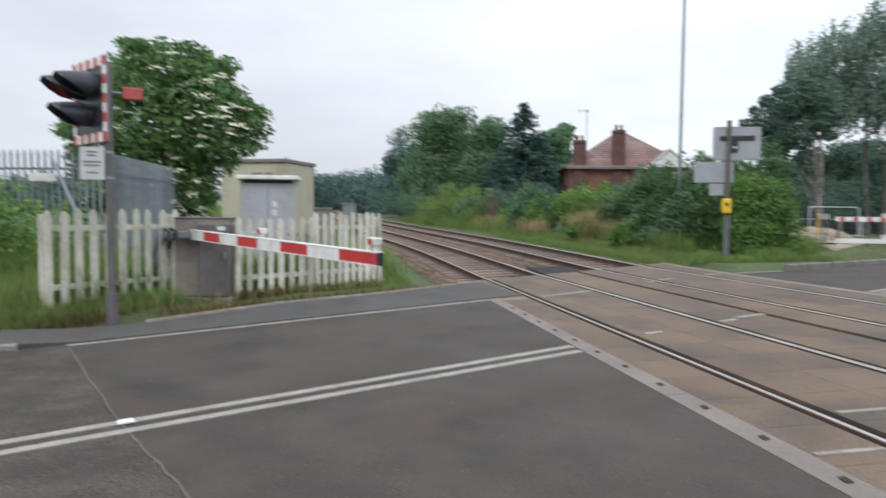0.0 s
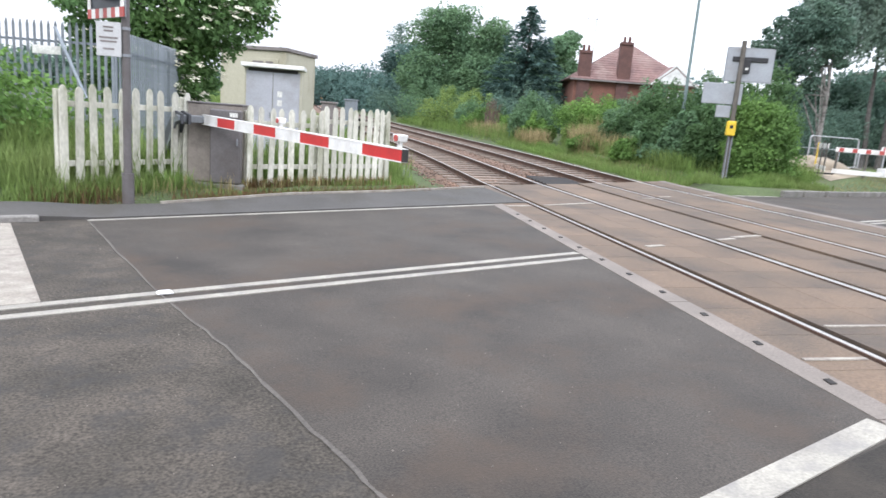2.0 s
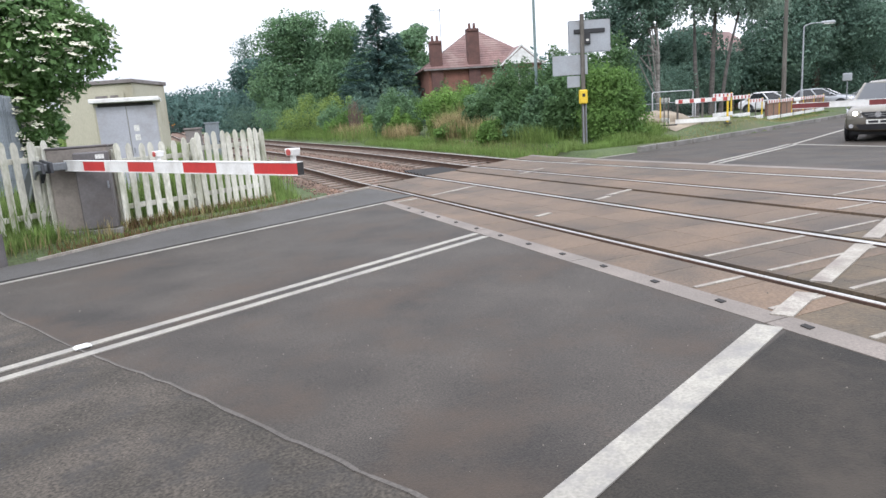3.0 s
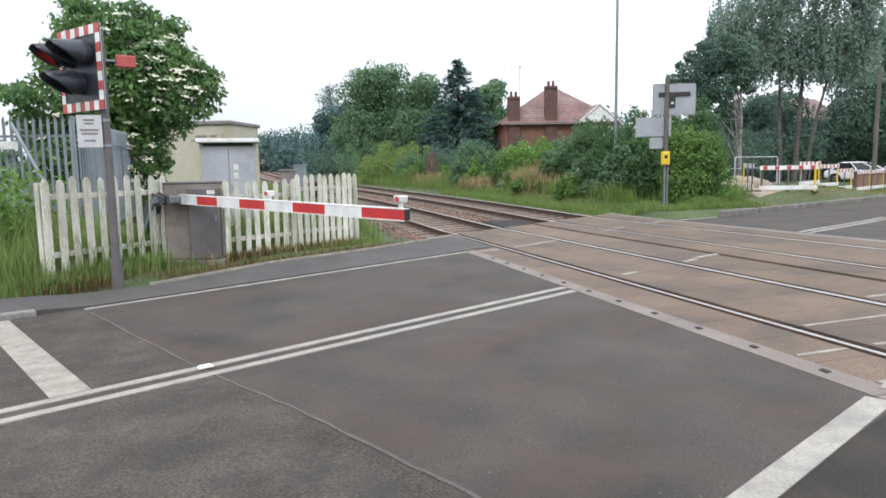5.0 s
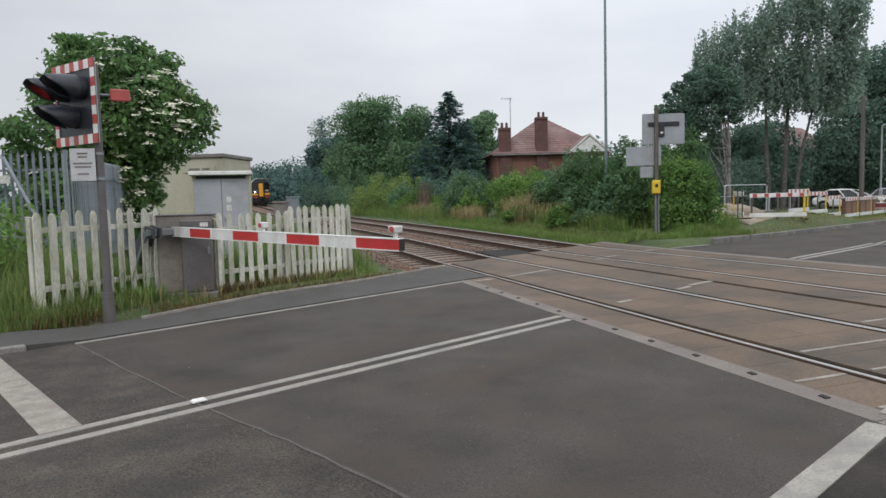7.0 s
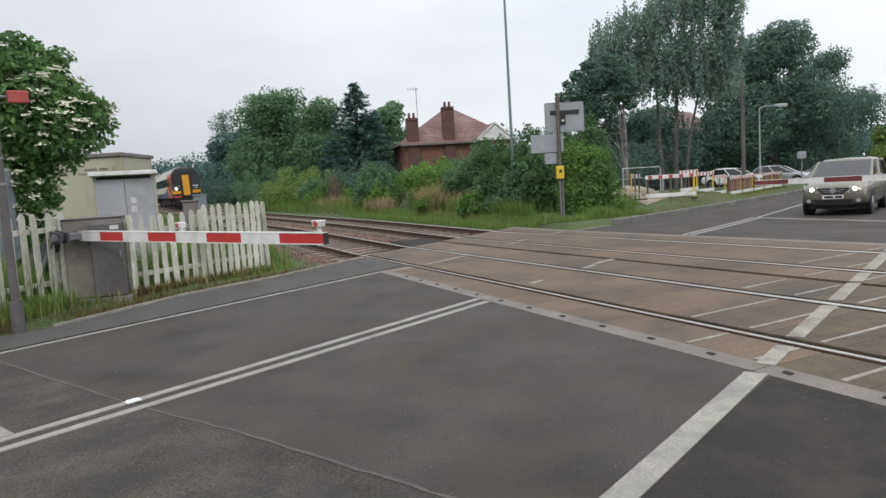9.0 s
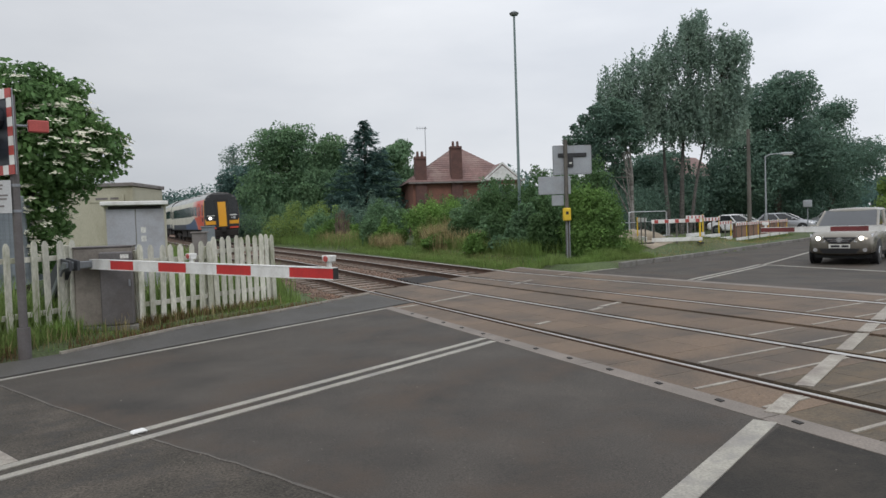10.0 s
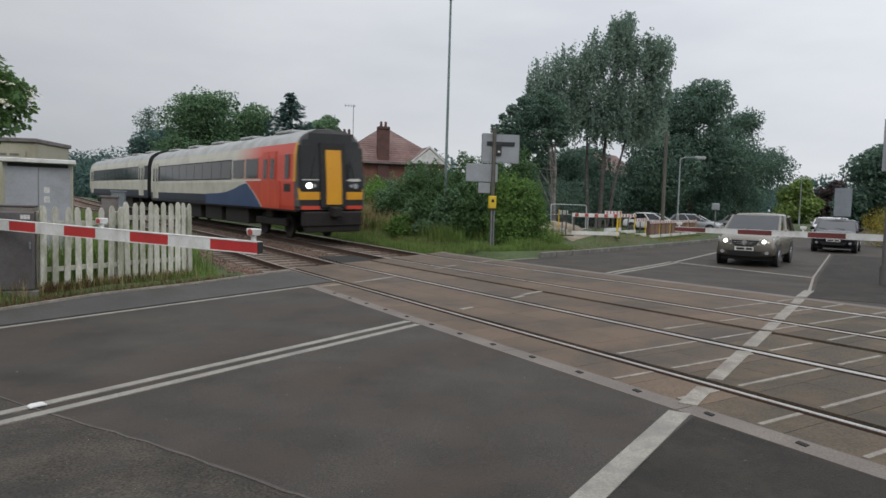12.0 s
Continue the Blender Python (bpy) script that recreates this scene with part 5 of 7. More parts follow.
def birch(pos, h, seed=9):
    """A weeping birch: pale trunks, arching limbs and hanging strings of small leaves."""
    rnd = random.Random(seed)
    t = thing("birch_tree", Matrix.Translation(pos) @ Euler((0, 0, radians(-29))).to_matrix().to_4x4(), "tall weeping birch with hanging grey-green foliage", "tree")
    lobes = [(-4.0, 11.4, 1.6, 1.9), (-1.8, 12.3, 2.0, 2.2), (0.7, 13.4, 2.2, 2.2), (3.0, 13.4, 2.0, 2.2), (4.5, 13.9, 1.1, 1.2), (1.6, 15.7, 1.0, 0.8), (0.0, 10.2, 2.5, 1.8), (2.7, 10.2, 2.2, 1.9), (-2.8, 9.9, 1.8, 1.4), (4.4, 11.2, 1.1, 1.8), (-4.8, 10.0, 0.9, 1.2), (-1.2, 8.6, 2.4, 1.3), (2.0, 8.5, 2.4, 1.3), (4.1, 8.7, 1.3, 1.5)]
    stems = [((-2.6, 0), (-4.0, 9.5), 0.15), ((-0.4, 0.3), (-0.8, 11.5), 0.19), ((0.5, 0), (1.4, 14.6), 0.2), ((1.0, -0.2), (3.6, 11.5), 0.15)]
    joints = []
    for (bx, by), (tx, tz), r in stems:
        bm = bm_new()
        p = Vector((bx, by, -0.3))
        for k in range(7):
            f = (k + 1) / 7
            q = Vector((bx + (tx - bx) * f ** 1.4 + rnd.uniform(-.1, .1), by + rnd.uniform(-.15, .15), tz * f))
            add_tube(bm, p, q, r * (1 - k / 7 * 0.88), r * (1 - f * 0.88), 8)
            if k >= 2:
                joints.append(q.copy())
            p = q
        part("trunk", bm, "bark_grey", t)
    bl = bm_new()
    verts, faces = [], []
    for lx, lz, rx, rz in lobes:
        for k in range(int(100 * rx)):
            a, b = rnd.random() * 6.283, rnd.uniform(-0.5, 1.0)
            rr = rnd.random() ** 0.4
            c0 = Vector((lx + rx * rr * math.cos(a) * math.cos(b), 2.2 * rr * math.sin(a) * math.cos(b), lz + rz * rr * math.sin(b)))
            if k % 6 == 0:
                s0 = min(joints, key=lambda q: (q - c0).length)
                add_tube(bl, s0, c0, 0.028, 0.008, 4)
            L = rnd.uniform(0.6, 2.3)
            sway = Vector((rnd.gauss(0, 0.12), rnd.gauss(0, 0.12), -1))
            for q in range(int(15 * L)):
                c = c0 + sway * (L * rnd.random() - 0.2) + Vector((rnd.gauss(0, 0.09), rnd.gauss(0, 0.09), 0))
                sz = rnd.uniform(0.08, 0.14)
                m = Euler((rnd.uniform(-1, 1), rnd.uniform(-1, 1), rnd.random() * 6.28)).to_matrix()
                i0 = len(verts)
                verts += [c + m @ Vector(p) * sz for p in ((0.55, 0, 0), (0, 0.1, 1.0), (-0.55, 0, 0), (0, -0.1, -1.0))]
                faces.append((i0, i0 + 1, i0 + 2, i0 + 3))
    part("branch", bl, "bark", t)
    cr = new("crown", raw_mesh("crown", verts, faces, "leaf_birch"))
    cr.parent = t


birch((30.7, 33.9, 0), 15.2)
# its crown leans to one side of a pale trunk
lean = [(0.6, 8.4, 1.3), (2.0, 8.2, 1.4), (3.3, 7.4, 1.3), (4.3, 6.6, 0.9), (1.8, 6.6, 1.5), (0.1, 7.2, 1.0), (3.1, 6.0, 1.1), (0.9, 9.2, 0.7), (4.9, 7.3, 0.5), (2.7, 9.1, 0.6), (2.4, 4.6, 1.1), (3.6, 3.6, 1.2), (5.2, 6.4, 0.4), (0.2, 9.0, 0.4), (-0.6, 7.6, 0.5), (1.4, 9.6, 0.4), (3.7, 8.6, 0.5), (4.5, 8.1, 0.35), (-0.4, 6.4, 0.5), (1.2, 5.2, 0.6)]
tree((23.5, 29.7, 0), 8.6, 2.9, "leaf_dark", "leafy tree leaning from a pale trunk beside the roadworks", 20000, 0.19, 0.17, 31, [(-0.61 * a, 0.55 * a, z - 0.5, r * 0.82, r * 0.82, r * 0.66) for a, z, r in lean], bark="bark_birch")
tree((48, 39.6, 0), 13.4, 7.2, "leaf_dark", "large dark spreading tree by the road", 64000, 0.28, 0.4, 32, crown_from=0.14)
tree((59, 42.5, 0), 12.6, 5.4, "leaf_dark", "tall dark tree with ragged branches by the road", 34000, 0.25, 0.35, 33, crown_from=0.2, inner=0.5)
tree((38, 44, 0), 6.8, 5.4, "leaf_dark", "dense dark tree behind the birch", 18000, 0.34, 0.3, 34, crown_from=0.1)
tree((33.5, 41, 0), 6.0, 5.4, "leaf_dark", "low dark tree filling the space under the birch", 16000, 0.34, 0.25, 39, crown_from=0.08)
tree((109.5, 67.3, 0), 7.9, 4.2, "leaf_light", "bright yellow-green tree at the end of the road", 4500, 0.7, 0.3, 35, crown_from=0.12)
tree((144.6, 81.8, 0), 9.0, 4.4, "leaf_copper", "dark copper-leaved tree down the road", 3500, 0.9, 0.4, 36, crown_from=0.12)
tree((85, 41.5, 0), 10.8, 5.0, "leaf_dark", "tall dark tree on the other side of the road", 14000, 0.45, 0.4, 37, crown_from=0.15)
tree((75, 58, 0), 9.0, 8.0, "leaf_dark", "dark hedge-like tree mass beside the road", 14000, 0.45, 0.3, 38, crown_from=0.08)


# lineside scrub
SCRUB_LABEL = {"leaf_shade": "deep green overgrown lineside bush", "leaf": "overgrown green lineside bush with ragged leaves", "leaf_light": "bright lime green lineside bush", "leaf_bush": "fresh green lineside bush with ragged leaves", "leaf_dark": "dark green overgrown lineside bush"}
def scrub():
    rnd = random.Random(8)
    spots = [(5.2, 50, 3.3, 2.5, "leaf_light"), (6.9, 46, 2.6, 1.8, "leaf_light"), (7.0, 44, 2.2, 2.2, "leaf"), (5.2, 58, 4.0, 3.4, "leaf"), (4.4, 75, 5.0, 4.6, "leaf_dark"), (10, 44, 3.4, 3.2, "leaf_dark"),
             (6.6, 41.5, 1.5, 1.6, "leaf_bush"), (7.6, 34, 2.6, 1.3, "leaf"), (9.0, 37, 2.4, 1.9, "leaf_shade"), (7.4, 31.5, 1.4, 1.0, "leaf_bush"), (9.8, 30.5, 2.2, 1.8, "leaf_bush"), (11.2, 31.5, 2.3, 1.9, "leaf_bush"), (8.8, 28.4, 1.3, 1.1, "leaf_light"),
             (10.6, 26.4, 2.3, 1.5, "leaf"), (12.2, 28, 3.0, 1.9, "leaf"), (10.4, 24.4, 2.4, 1.3, "leaf_shade"), (11.4, 25.4, 3.0, 1.5, "leaf_shade"), (14.2, 27.5, 3.4, 2.2, "leaf_shade"), (9.4, 22.6, 1.3, 0.9, "leaf"),
             (12.6, 22.6, 3.7, 1.5, "leaf_shade"), (8.8, 16.5, 1.8, 0.75, "leaf_shade"), (8.9, 18.3, 1.7, 0.85, "leaf"), (8.7, 20.3, 1.5, 0.85, "leaf_shade"), (9.0, 24.6, 1.5, 0.9, "leaf_shade"), (11.4, 20.6, 2.6, 1.2, "leaf"), (10.2, 18.9, 2.2, 1.0, "leaf_shade"), (9.3, 17.4, 1.3, 0.8, "leaf"), (13.2, 20.4, 3.8, 1.3, "leaf_shade"), (9.9, 16.4, 2.2, 0.8, "leaf"), (15.4, 23.4, 3.0, 1.6, "leaf_shade"), (16.8, 30, 3.8, 2.6, "leaf_dark"), (19, 34, 3.6, 3.0, "leaf_dark"),
             (17.5, 43, 3.2, 3.0, "leaf"), (21.5, 43, 3.6, 3.2, "leaf_dark"), (25.5, 41, 4.8, 3.4, "leaf_dark"), (14.0, 40, 2.9, 3.0, "leaf_shade"), (22, 37, 3.8, 3.0, "leaf_dark"), (24, 33.5, 3.8, 3.0, "leaf_dark"), (28, 36, 4.3, 3.2, "leaf_dark"), (32, 38, 4.6, 3.2, "leaf_dark"), (36.5, 40, 4.8, 3.4, "leaf_dark"), (20.5, 31.5, 3.4, 2.4, "leaf_dark"), (7.9, 20.6, 0.7, 0.9, "leaf_bush"), (7.7, 24.6, 0.7, 0.9, "leaf_bush"), (7.3, 37.5, 1.0, 1.0, "leaf_bush"), (8.3, 19.0, 0.8, 0.7, "leaf")]
    for k, (x, y, h, r, m) in enumerate(spots):
        bl = []
        for j in range(6):
            a = j * 1.1 + rnd.random()
            s = r * rnd.uniform(0.32, 0.55)
            bl.append((math.cos(a) * r * 0.55, math.sin(a) * r * 0.55, h * rnd.uniform(0.22, 0.6), s, s, h * rnd.uniform(0.24, 0.38)))
        # ragged shoots round the outline
        for j in range(16):
            a, q = rnd.uniform(0, 6.28), rnd.uniform(0.2, 1.0)
            s = rnd.uniform(0.10, 0.2) * min(r, 2.0)
            bl.append((math.cos(a) * r * q, math.sin(a) * r * q, h * (1.05 - 0.65 * q * q) * rnd.uniform(0.75, 1.05), s, s, s * rnd.uniform(1.0, 1.9)))
        bush((x, y, land(x, y)), bl, m, SCRUB_LABEL[m], 7500, 0.13, 40 + k)


scrub()
# the trimmed ivy-green bush beside the far signal
bush((9.2, 14.2, land(9.2, 14.2)), [(0, 0, 0.85, 1.08, 0.95, 1.0), (0.05, 0, 1.55, 1.0, 0.9, 0.85), (-0.35, 0.1, 2.1, 0.6, 0.6, 0.5), (0.45, -0.1, 0.6, 0.85, 0.75, 0.75), (-0.55, -0.2, 0.7, 0.6, 0.6, 0.75), (0.35, 0.1, 2.0, 0.5, 0.5, 0.45), (-0.7, 0.1, 1.7, 0.4, 0.4, 0.5), (0.95, 0, 1.3, 0.35, 0.35, 0.5)], "leaf_bush", "dense bright green bush beside the signal post", 15000, 0.105, 60)
bush((-11.6, 8.2, 0.2), [(0, 0.3, 1.1, 1.9, 1.4, 1.2), (1.5, -0.3, 0.85, 1.3, 1.1, 0.95), (-1.6, 0, 1.4, 1.7, 1.4, 1.3), (2.4, 0.6, 0.6, 1.0, 0.9, 0.8)], "leaf_bush", "mound of bramble and hedge greenery behind the fence", 9000, 0.13, 62)


def dead_shrub():
    rnd = random.Random(51)
    t = thing("dead_shrub", Matrix.Translation((6.5, 39.4, land(6.5, 39.4))), "brown dead shrub of bare broken stems", "shrub")
    for k in range(26):
        bm = bm_new()
        a, r = rnd.uniform(0, 6.28), rnd.uniform(0.05, 0.42)
        p = Vector((r * math.cos(a), r * math.sin(a), -0.1))
        for q in range(3):
            n = p + Vector((rnd.gauss(0, 0.09), rnd.gauss(0, 0.09), rnd.uniform(0.55, 0.8)))
            add_tube(bm, p, n, 0.05 - 0.012 * q, 0.038 - 0.012 * q, 5)
            if q:
                add_tube(bm, n, n + Vector((rnd.gauss(0, 0.22), rnd.gauss(0, 0.22), rnd.uniform(0.05, 0.35))), 0.022, 0.006, 4)
            p = n
        part("stem", bm, "bark_dead", t)


dead_shrub()


def yellow_bush():
    bush((32.9, 13.7, 0), [(0, 0, 1.0, 1.0, 1.2, 1.05), (1.4, 0.2, 1.1, 1.2, 1.2, 1.0), (0.6, -1.2, 1.0, 1.1, 1.2, 1.0)], "leaf_yellow", "clipped golden hedge at the roadside", 6000, 0.1, 63, name="hedge")


yellow_bush()


def grass_tufts():
    """Tall grass and weeds along the fences, verges and the railway bank."""
    rnd = random.Random(12)

    def tuft_mesh(name, areas, material, label):
        verts, faces = [], []
        for (x0, y0, x1, y1, w, n, h, hv) in areas:
            for _ in range(n):
                f = rnd.random()
                px = x0 + (x1 - x0) * f + rnd.uniform(-w, w)
                py = y0 + (y1 - y0) * f + rnd.uniform(-w, w)
                z = land(px, py) - 0.02
                hh = h * rnd.uniform(1 - hv, 1 + hv)
                a = rnd.random() * 6.283
                lean = Vector((math.cos(a), math.sin(a), 0)) * hh * rnd.uniform(0.1, 0.55)
                s = Vector((-math.sin(a), math.cos(a), 0)) * (0.004 + 0.008 * hh)
                c = Vector((px, py, z))
                b = len(verts)
                verts.extend((c - s, c + s, c + lean * 0.4 + Vector((0, 0, hh * 0.62)) + s * 0.8, c + lean * 0.4 + Vector((0, 0, hh * 0.62)) - s * 0.8, c + lean + Vector((0, 0, hh))))
                faces.append((b, b + 1, b + 2, b + 3))
                faces.append((b + 3, b + 2, b + 4))
        tagged(new(name, raw_mesh(name, verts, faces, material)), label, "grass", kind="stuff")

    tuft_mesh("grass", [(-8.2, 4.9, -6.3, 6.7, 0.22, 2600, 0.22, 0.6), (-6.3, 6.6, -2.5, 8.8, 0.16, 1800, 0.12, 0.7), (-6.3, 6.0, -2.2, 8.2, 0.3, 1800, 0.07, 0.7), (-7.8, 6.2, -6.2, 8.4, 0.5, 4000, 0.5, 0.5),
                        (-12, 5.6, -8.2, 6.2, 0.9, 6000, 0.42, 0.6), (-12, 7.2, -8, 8.5, 1.0, 6000, 0.75, 0.4), (-5.2, 8.6, -2.6, 10.5, 0.6, 2600, 0.6, 0.6), (-2.5, 9.0, -2.0, 11.6, 0.3, 700, 0.24, 0.6),
                        (7.0, 15.2, 6.0, 33, 0.7, 17000, 0.22, 0.6), (9, 16.5, 9, 28, 1.3, 17000, 0.5, 0.6), (6.6, 33, 3, 60, 1.0, 5000, 0.6, 0.5), (8.4, 12.8, 11.5, 15.0, 0.5, 4500, 0.3, 0.6), (7.0, 12.5, 10.8, 13.3, 0.45, 6500, 0.15, 0.6), (6.6, 12.6, 7.6, 15.0, 0.4, 2500, 0.25, 0.6),
                        (-3.6, 11, -5, 40, 0.9, 6000, 0.6, 0.5), (-9, 20, -11, 60, 3, 5000, 0.9, 0.4), (14, 15.2, 30, 24, 0.9, 6000, 0.12, 0.6)], "blade", "rough green grass and weeds along the verges")
    tuft_mesh("dry_grass", [(7.6, 24, 8.8, 28, 0.7, 1900, 1.0, 0.35), (6.9, 29, 6.7, 32, 0.5, 900, 0.75, 0.3), (7.2, 15.5, 6.8, 24, 0.5, 900, 0.22, 0.5), (8.4, 20, 8.2, 25, 0.5, 600, 0.8, 0.4), (10.5, 25, 10.0, 29, 0.8, 700, 1.3, 0.3), (6.4, 36, 5.6, 42, 0.6, 900, 0.8, 0.4), (-8.0, 5.2, -2.6, 8.7, 0.2, 500, 0.2, 0.6), (10.5, 12.5, 26, 20.8, 0.6, 4500, 0.08, 0.5), (12.5, 23, 11, 28, 1.2, 1500, 0.9, 0.3)], "dry_blade", "pale dry grass stalks among the green")
    tuft_mesh("weeds", [(-6.2, 5.9, -1.9, 8.2, 0.22, 2600, 0.11, 0.6), (-5.3, 7.0, -2.8, 8.75, 0.10, 1500, 0.14, 0.6), (-8.0, 5.0, -7.0, 5.7, 0.2, 500, 0.2, 0.5)], "weed_red", "reddish brown weeds at the foot of the fence")


grass_tufts()


# ---- loose grit on the carriageway ----
def grit():
    rnd = random.Random(31)
    verts, faces = [], []
    for _ in range(1500):
        u, v = rnd.uniform(-9.0, -0.3), rnd.uniform(-5.2, 4.1)
        p = along(u, v)
        r = rnd.uniform(0.002, 0.0055) * (1.6 if rnd.random() < 0.06 else 1.0)
        z = gz(p.x, p.y) + 0.001
        a = rnd.random() * 6.28
        b = len(verts)
        for k in range(3):
            verts.append((p.x + r * math.cos(a + 2.1 * k), p.y + r * math.sin(a + 2.1 * k), z))
        verts.append((p.x, p.y, z + r * 1.1))
        faces += [(b, b + 1, b + 3), (b + 1, b + 2, b + 3), (b + 2, b, b + 3)]
    tagged(new("grit", raw_mesh("grit", verts, faces, "grit")), "scattered pale grit lying on the asphalt", "grit", kind="stuff")


grit()


# ---- far woods ----
def far_woods():
    rnd = random.Random(77)
    for name, spots, m, label in (("far_woods", [(-28 + 6 * k, 226 + rnd.uniform(-6, 6), rnd.uniform(12.5, 15)) for k in range(12)] + [(-1 + 3.6 * k, 152 + rnd.uniform(-4, 4), rnd.uniform(8.6, 10.6)) for k in range(6)] + [(-60 + 9 * k, 230 + rnd.uniform(-15, 15), rnd.uniform(10, 15)) for k in range(9)] + [(-20 + 7 * k, 130 + rnd.uniform(-10, 10), rnd.uniform(7, 11)) for k in range(1, 6)] + [(18 + 8 * k, 105 + rnd.uniform(-8, 8), rnd.uniform(8, 11)) for k in range(6)] + [(75 + 11 * k, 96 + rnd.uniform(-8, 8), rnd.uniform(9, 12)) for k in range(14)], "leaf_conifer", "distant dark woodland along the line"),
                                  ("far_hedges", [(130 + 14 * k, 50 + 5 * k + rnd.uniform(-5, 5), rnd.uniform(7, 10)) for k in range(10)] + [(70 + 13 * k, 2 + 3 * k, rnd.uniform(7, 10)) for k in range(9)] + [(-120 + 12 * k, 120 + rnd.uniform(-8, 8), rnd.uniform(6, 9)) for k in range(7)], "leaf_dark", "distant hedges and trees beyond the road")):
        blobs = []
        for x, y, h in spots:
            for j in range(4):
                s = h * rnd.uniform(0.3, 0.45)
                blobs.append((x + rnd.uniform(-4, 4), y + rnd.uniform(-4, 4), h * rnd.uniform(0.25, 0.68), s * 1.2, s * 1.2, s))
        v, f = leaf_cloud(rnd, blobs, 70000, 1.0)
        tagged(new(name, raw_mesh(name, v, f, m)), label, "woodland", kind="stuff")


far_woods()


# ---- brick house with a hipped tile roof ----
def house():
    h = thing("house", Matrix.Translation((21.0, 52.0, 0.9)) @ Euler((0, 0, radians(-12))).to_matrix().to_4x4(), "red brick house with a hipped red tile roof and chimneys", "house")
    W, D, E, R = 9.6, 8.0, 4.35, 7.7
    bm = bm_new()
    add_box(bm, 0, 0, E / 2 - 0.5, W, D, E + 1.0)
    part("wall", bm, "brick", h)
    # hipped roof in courses, so that the tiles step
    n = 16
    for k in range(n):
        f0, f1 = k / n, (k + 1) / n
        o = 0.45
        rx0, ry0 = (W / 2 + o) - (W / 2 + o - 0.35) * f0, (D / 2 + o) * (1 - f0) + 0.02
        rx1, ry1 = (W / 2 + o) - (W / 2 + o - 0.35) * f1, (D / 2 + o) * (1 - f1) + 0.02
        z0, z1 = E - 0.1 + (R - E) * f0, E - 0.1 + (R - E) * f1
        bm = bm_new()
        lo = [bm.verts.new((sx * (rx0 + 0.03), sy * (ry0 + 0.03), z0)) for sx, sy in ((-1, -1), (1, -1), (1, 1), (-1, 1))]
        l2 = [bm.verts.new((sx * (rx0 + 0.03), sy * (ry0 + 0.03), z0 + 0.05)) for sx, sy in ((-1, -1), (1, -1), (1, 1), (-1, 1))]
        hi = [bm.verts.new((sx * rx1, sy * ry1, z1 + 0.03)) for sx, sy in ((-1, -1), (1, -1), (1, 1), (-1, 1))]
        for i in range(4):
            j = (i + 1) % 4
            bm.faces.new((lo[i], lo[j], l2[j], l2[i]))
            bm.faces.new((l2[i], l2[j], hi[j], hi[i]))
        if k == 0:
            bm.faces.new(lo[::-1])
        if k == n - 1:
            bm.faces.new(hi)
        part("roof_course", bm, "roof_tile", h)
    # projecting gable bay
    bm = bm_new()
    add_box(bm, 3.4, -4.3, E / 2 - 0.5, 2.6, 1.4, E + 0.6)
    part("bay_wall", bm, "brick", h)
    bm = bm_new()
    add_prism(bm, [(1.0, -5.25, E - 0.2), (4.9, -5.25, E - 0.2), (2.95, -5.25, E + 1.4)], (0, 5.2, 0))
    part("bay_roof", bm, "roof_tile", h)
    bm = bm_new()
    add_prism(bm, [(1.4, -5.29, E - 0.1), (4.5, -5.29, E - 0.1), (2.95, -5.29, E + 1.15)], (0, 0.03, 0))
    part("gable_board", bm, "white", h, "white painted gable")
    for sx in (-1, 1):
        bm = bm_new()
        add_prism(bm, [(2.95 + sx * 2.0, -5.33, E - 0.25), (2.95 + sx * 1.8, -5.33, E - 0.25), (2.95, -5.33, E + 1.27), (2.95, -5.33, E + 1.45)], (0, 0.05, 0))
        part("barge_board", bm, "white", h)
    for wx, wy, ww, wh in ((3.4, -5.02, 1.5, 1.2),):
        bm = bm_new()
        add_box(bm, wx, wy, E - 1.1, ww, 0.08, wh, bevel=0.01)
        w = part("window", bm, "white", h, "white framed window")
        for s in (-1, 1):
            bm = bm_new()
            add_box(bm, wx + s * ww * 0.235, wy - 0.045, E - 1.1, ww * 0.40, 0.02, wh * 0.84)
            part("pane", bm, "glass_dark", w)
    for cx, cy, top in ((-0.9, -3.9, 7.35), (-4.1, -3.9, 6.5)):
        bm = bm_new()
        add_box(bm, cx, cy, (E - 3 + top) / 2, 1.0, 0.75, top - E + 3, bevel=0.01)
        add_box(bm, cx, cy, top - 0.15, 1.0, 0.9, 0.16, bevel=0.01)
        c = part("chimney", bm, "brick_dark", h, "dark brick chimney stack")
        for s in (-1, 1):
            bm = bm_new()
            add_tube(bm, (cx + s * 0.2, cy, top), (cx + s * 0.2, cy, top + 0.45), 0.13, 0.10, 10)
            part("chimney_pot", bm, "brick_dark", c)
    bm = bm_new()
    add_box(bm, 0, -4.5, E - 0.16, W + 0.9, 0.10, 0.12)
    part("gutter", bm, "cabinet", h)
    bm = bm_new()
    add_tube(bm, (-3.4, -3.0, 5.6), (-3.4, -3.0, 9.2), 0.03, 0.03, 6)
    add_tube(bm, (-4.2, -3.0, 9.1), (-3.2, -3.0, 9.1), 0.02, 0.02, 6)
    for k in range(4):
        add_tube(bm, (-4.1 + 0.25 * k, -3.0, 8.95), (-4.1 + 0.25 * k, -3.0, 9.25), 0.015, 0.015, 5)
    part("aerial", bm, "steel", h, "thin television aerial")


house()


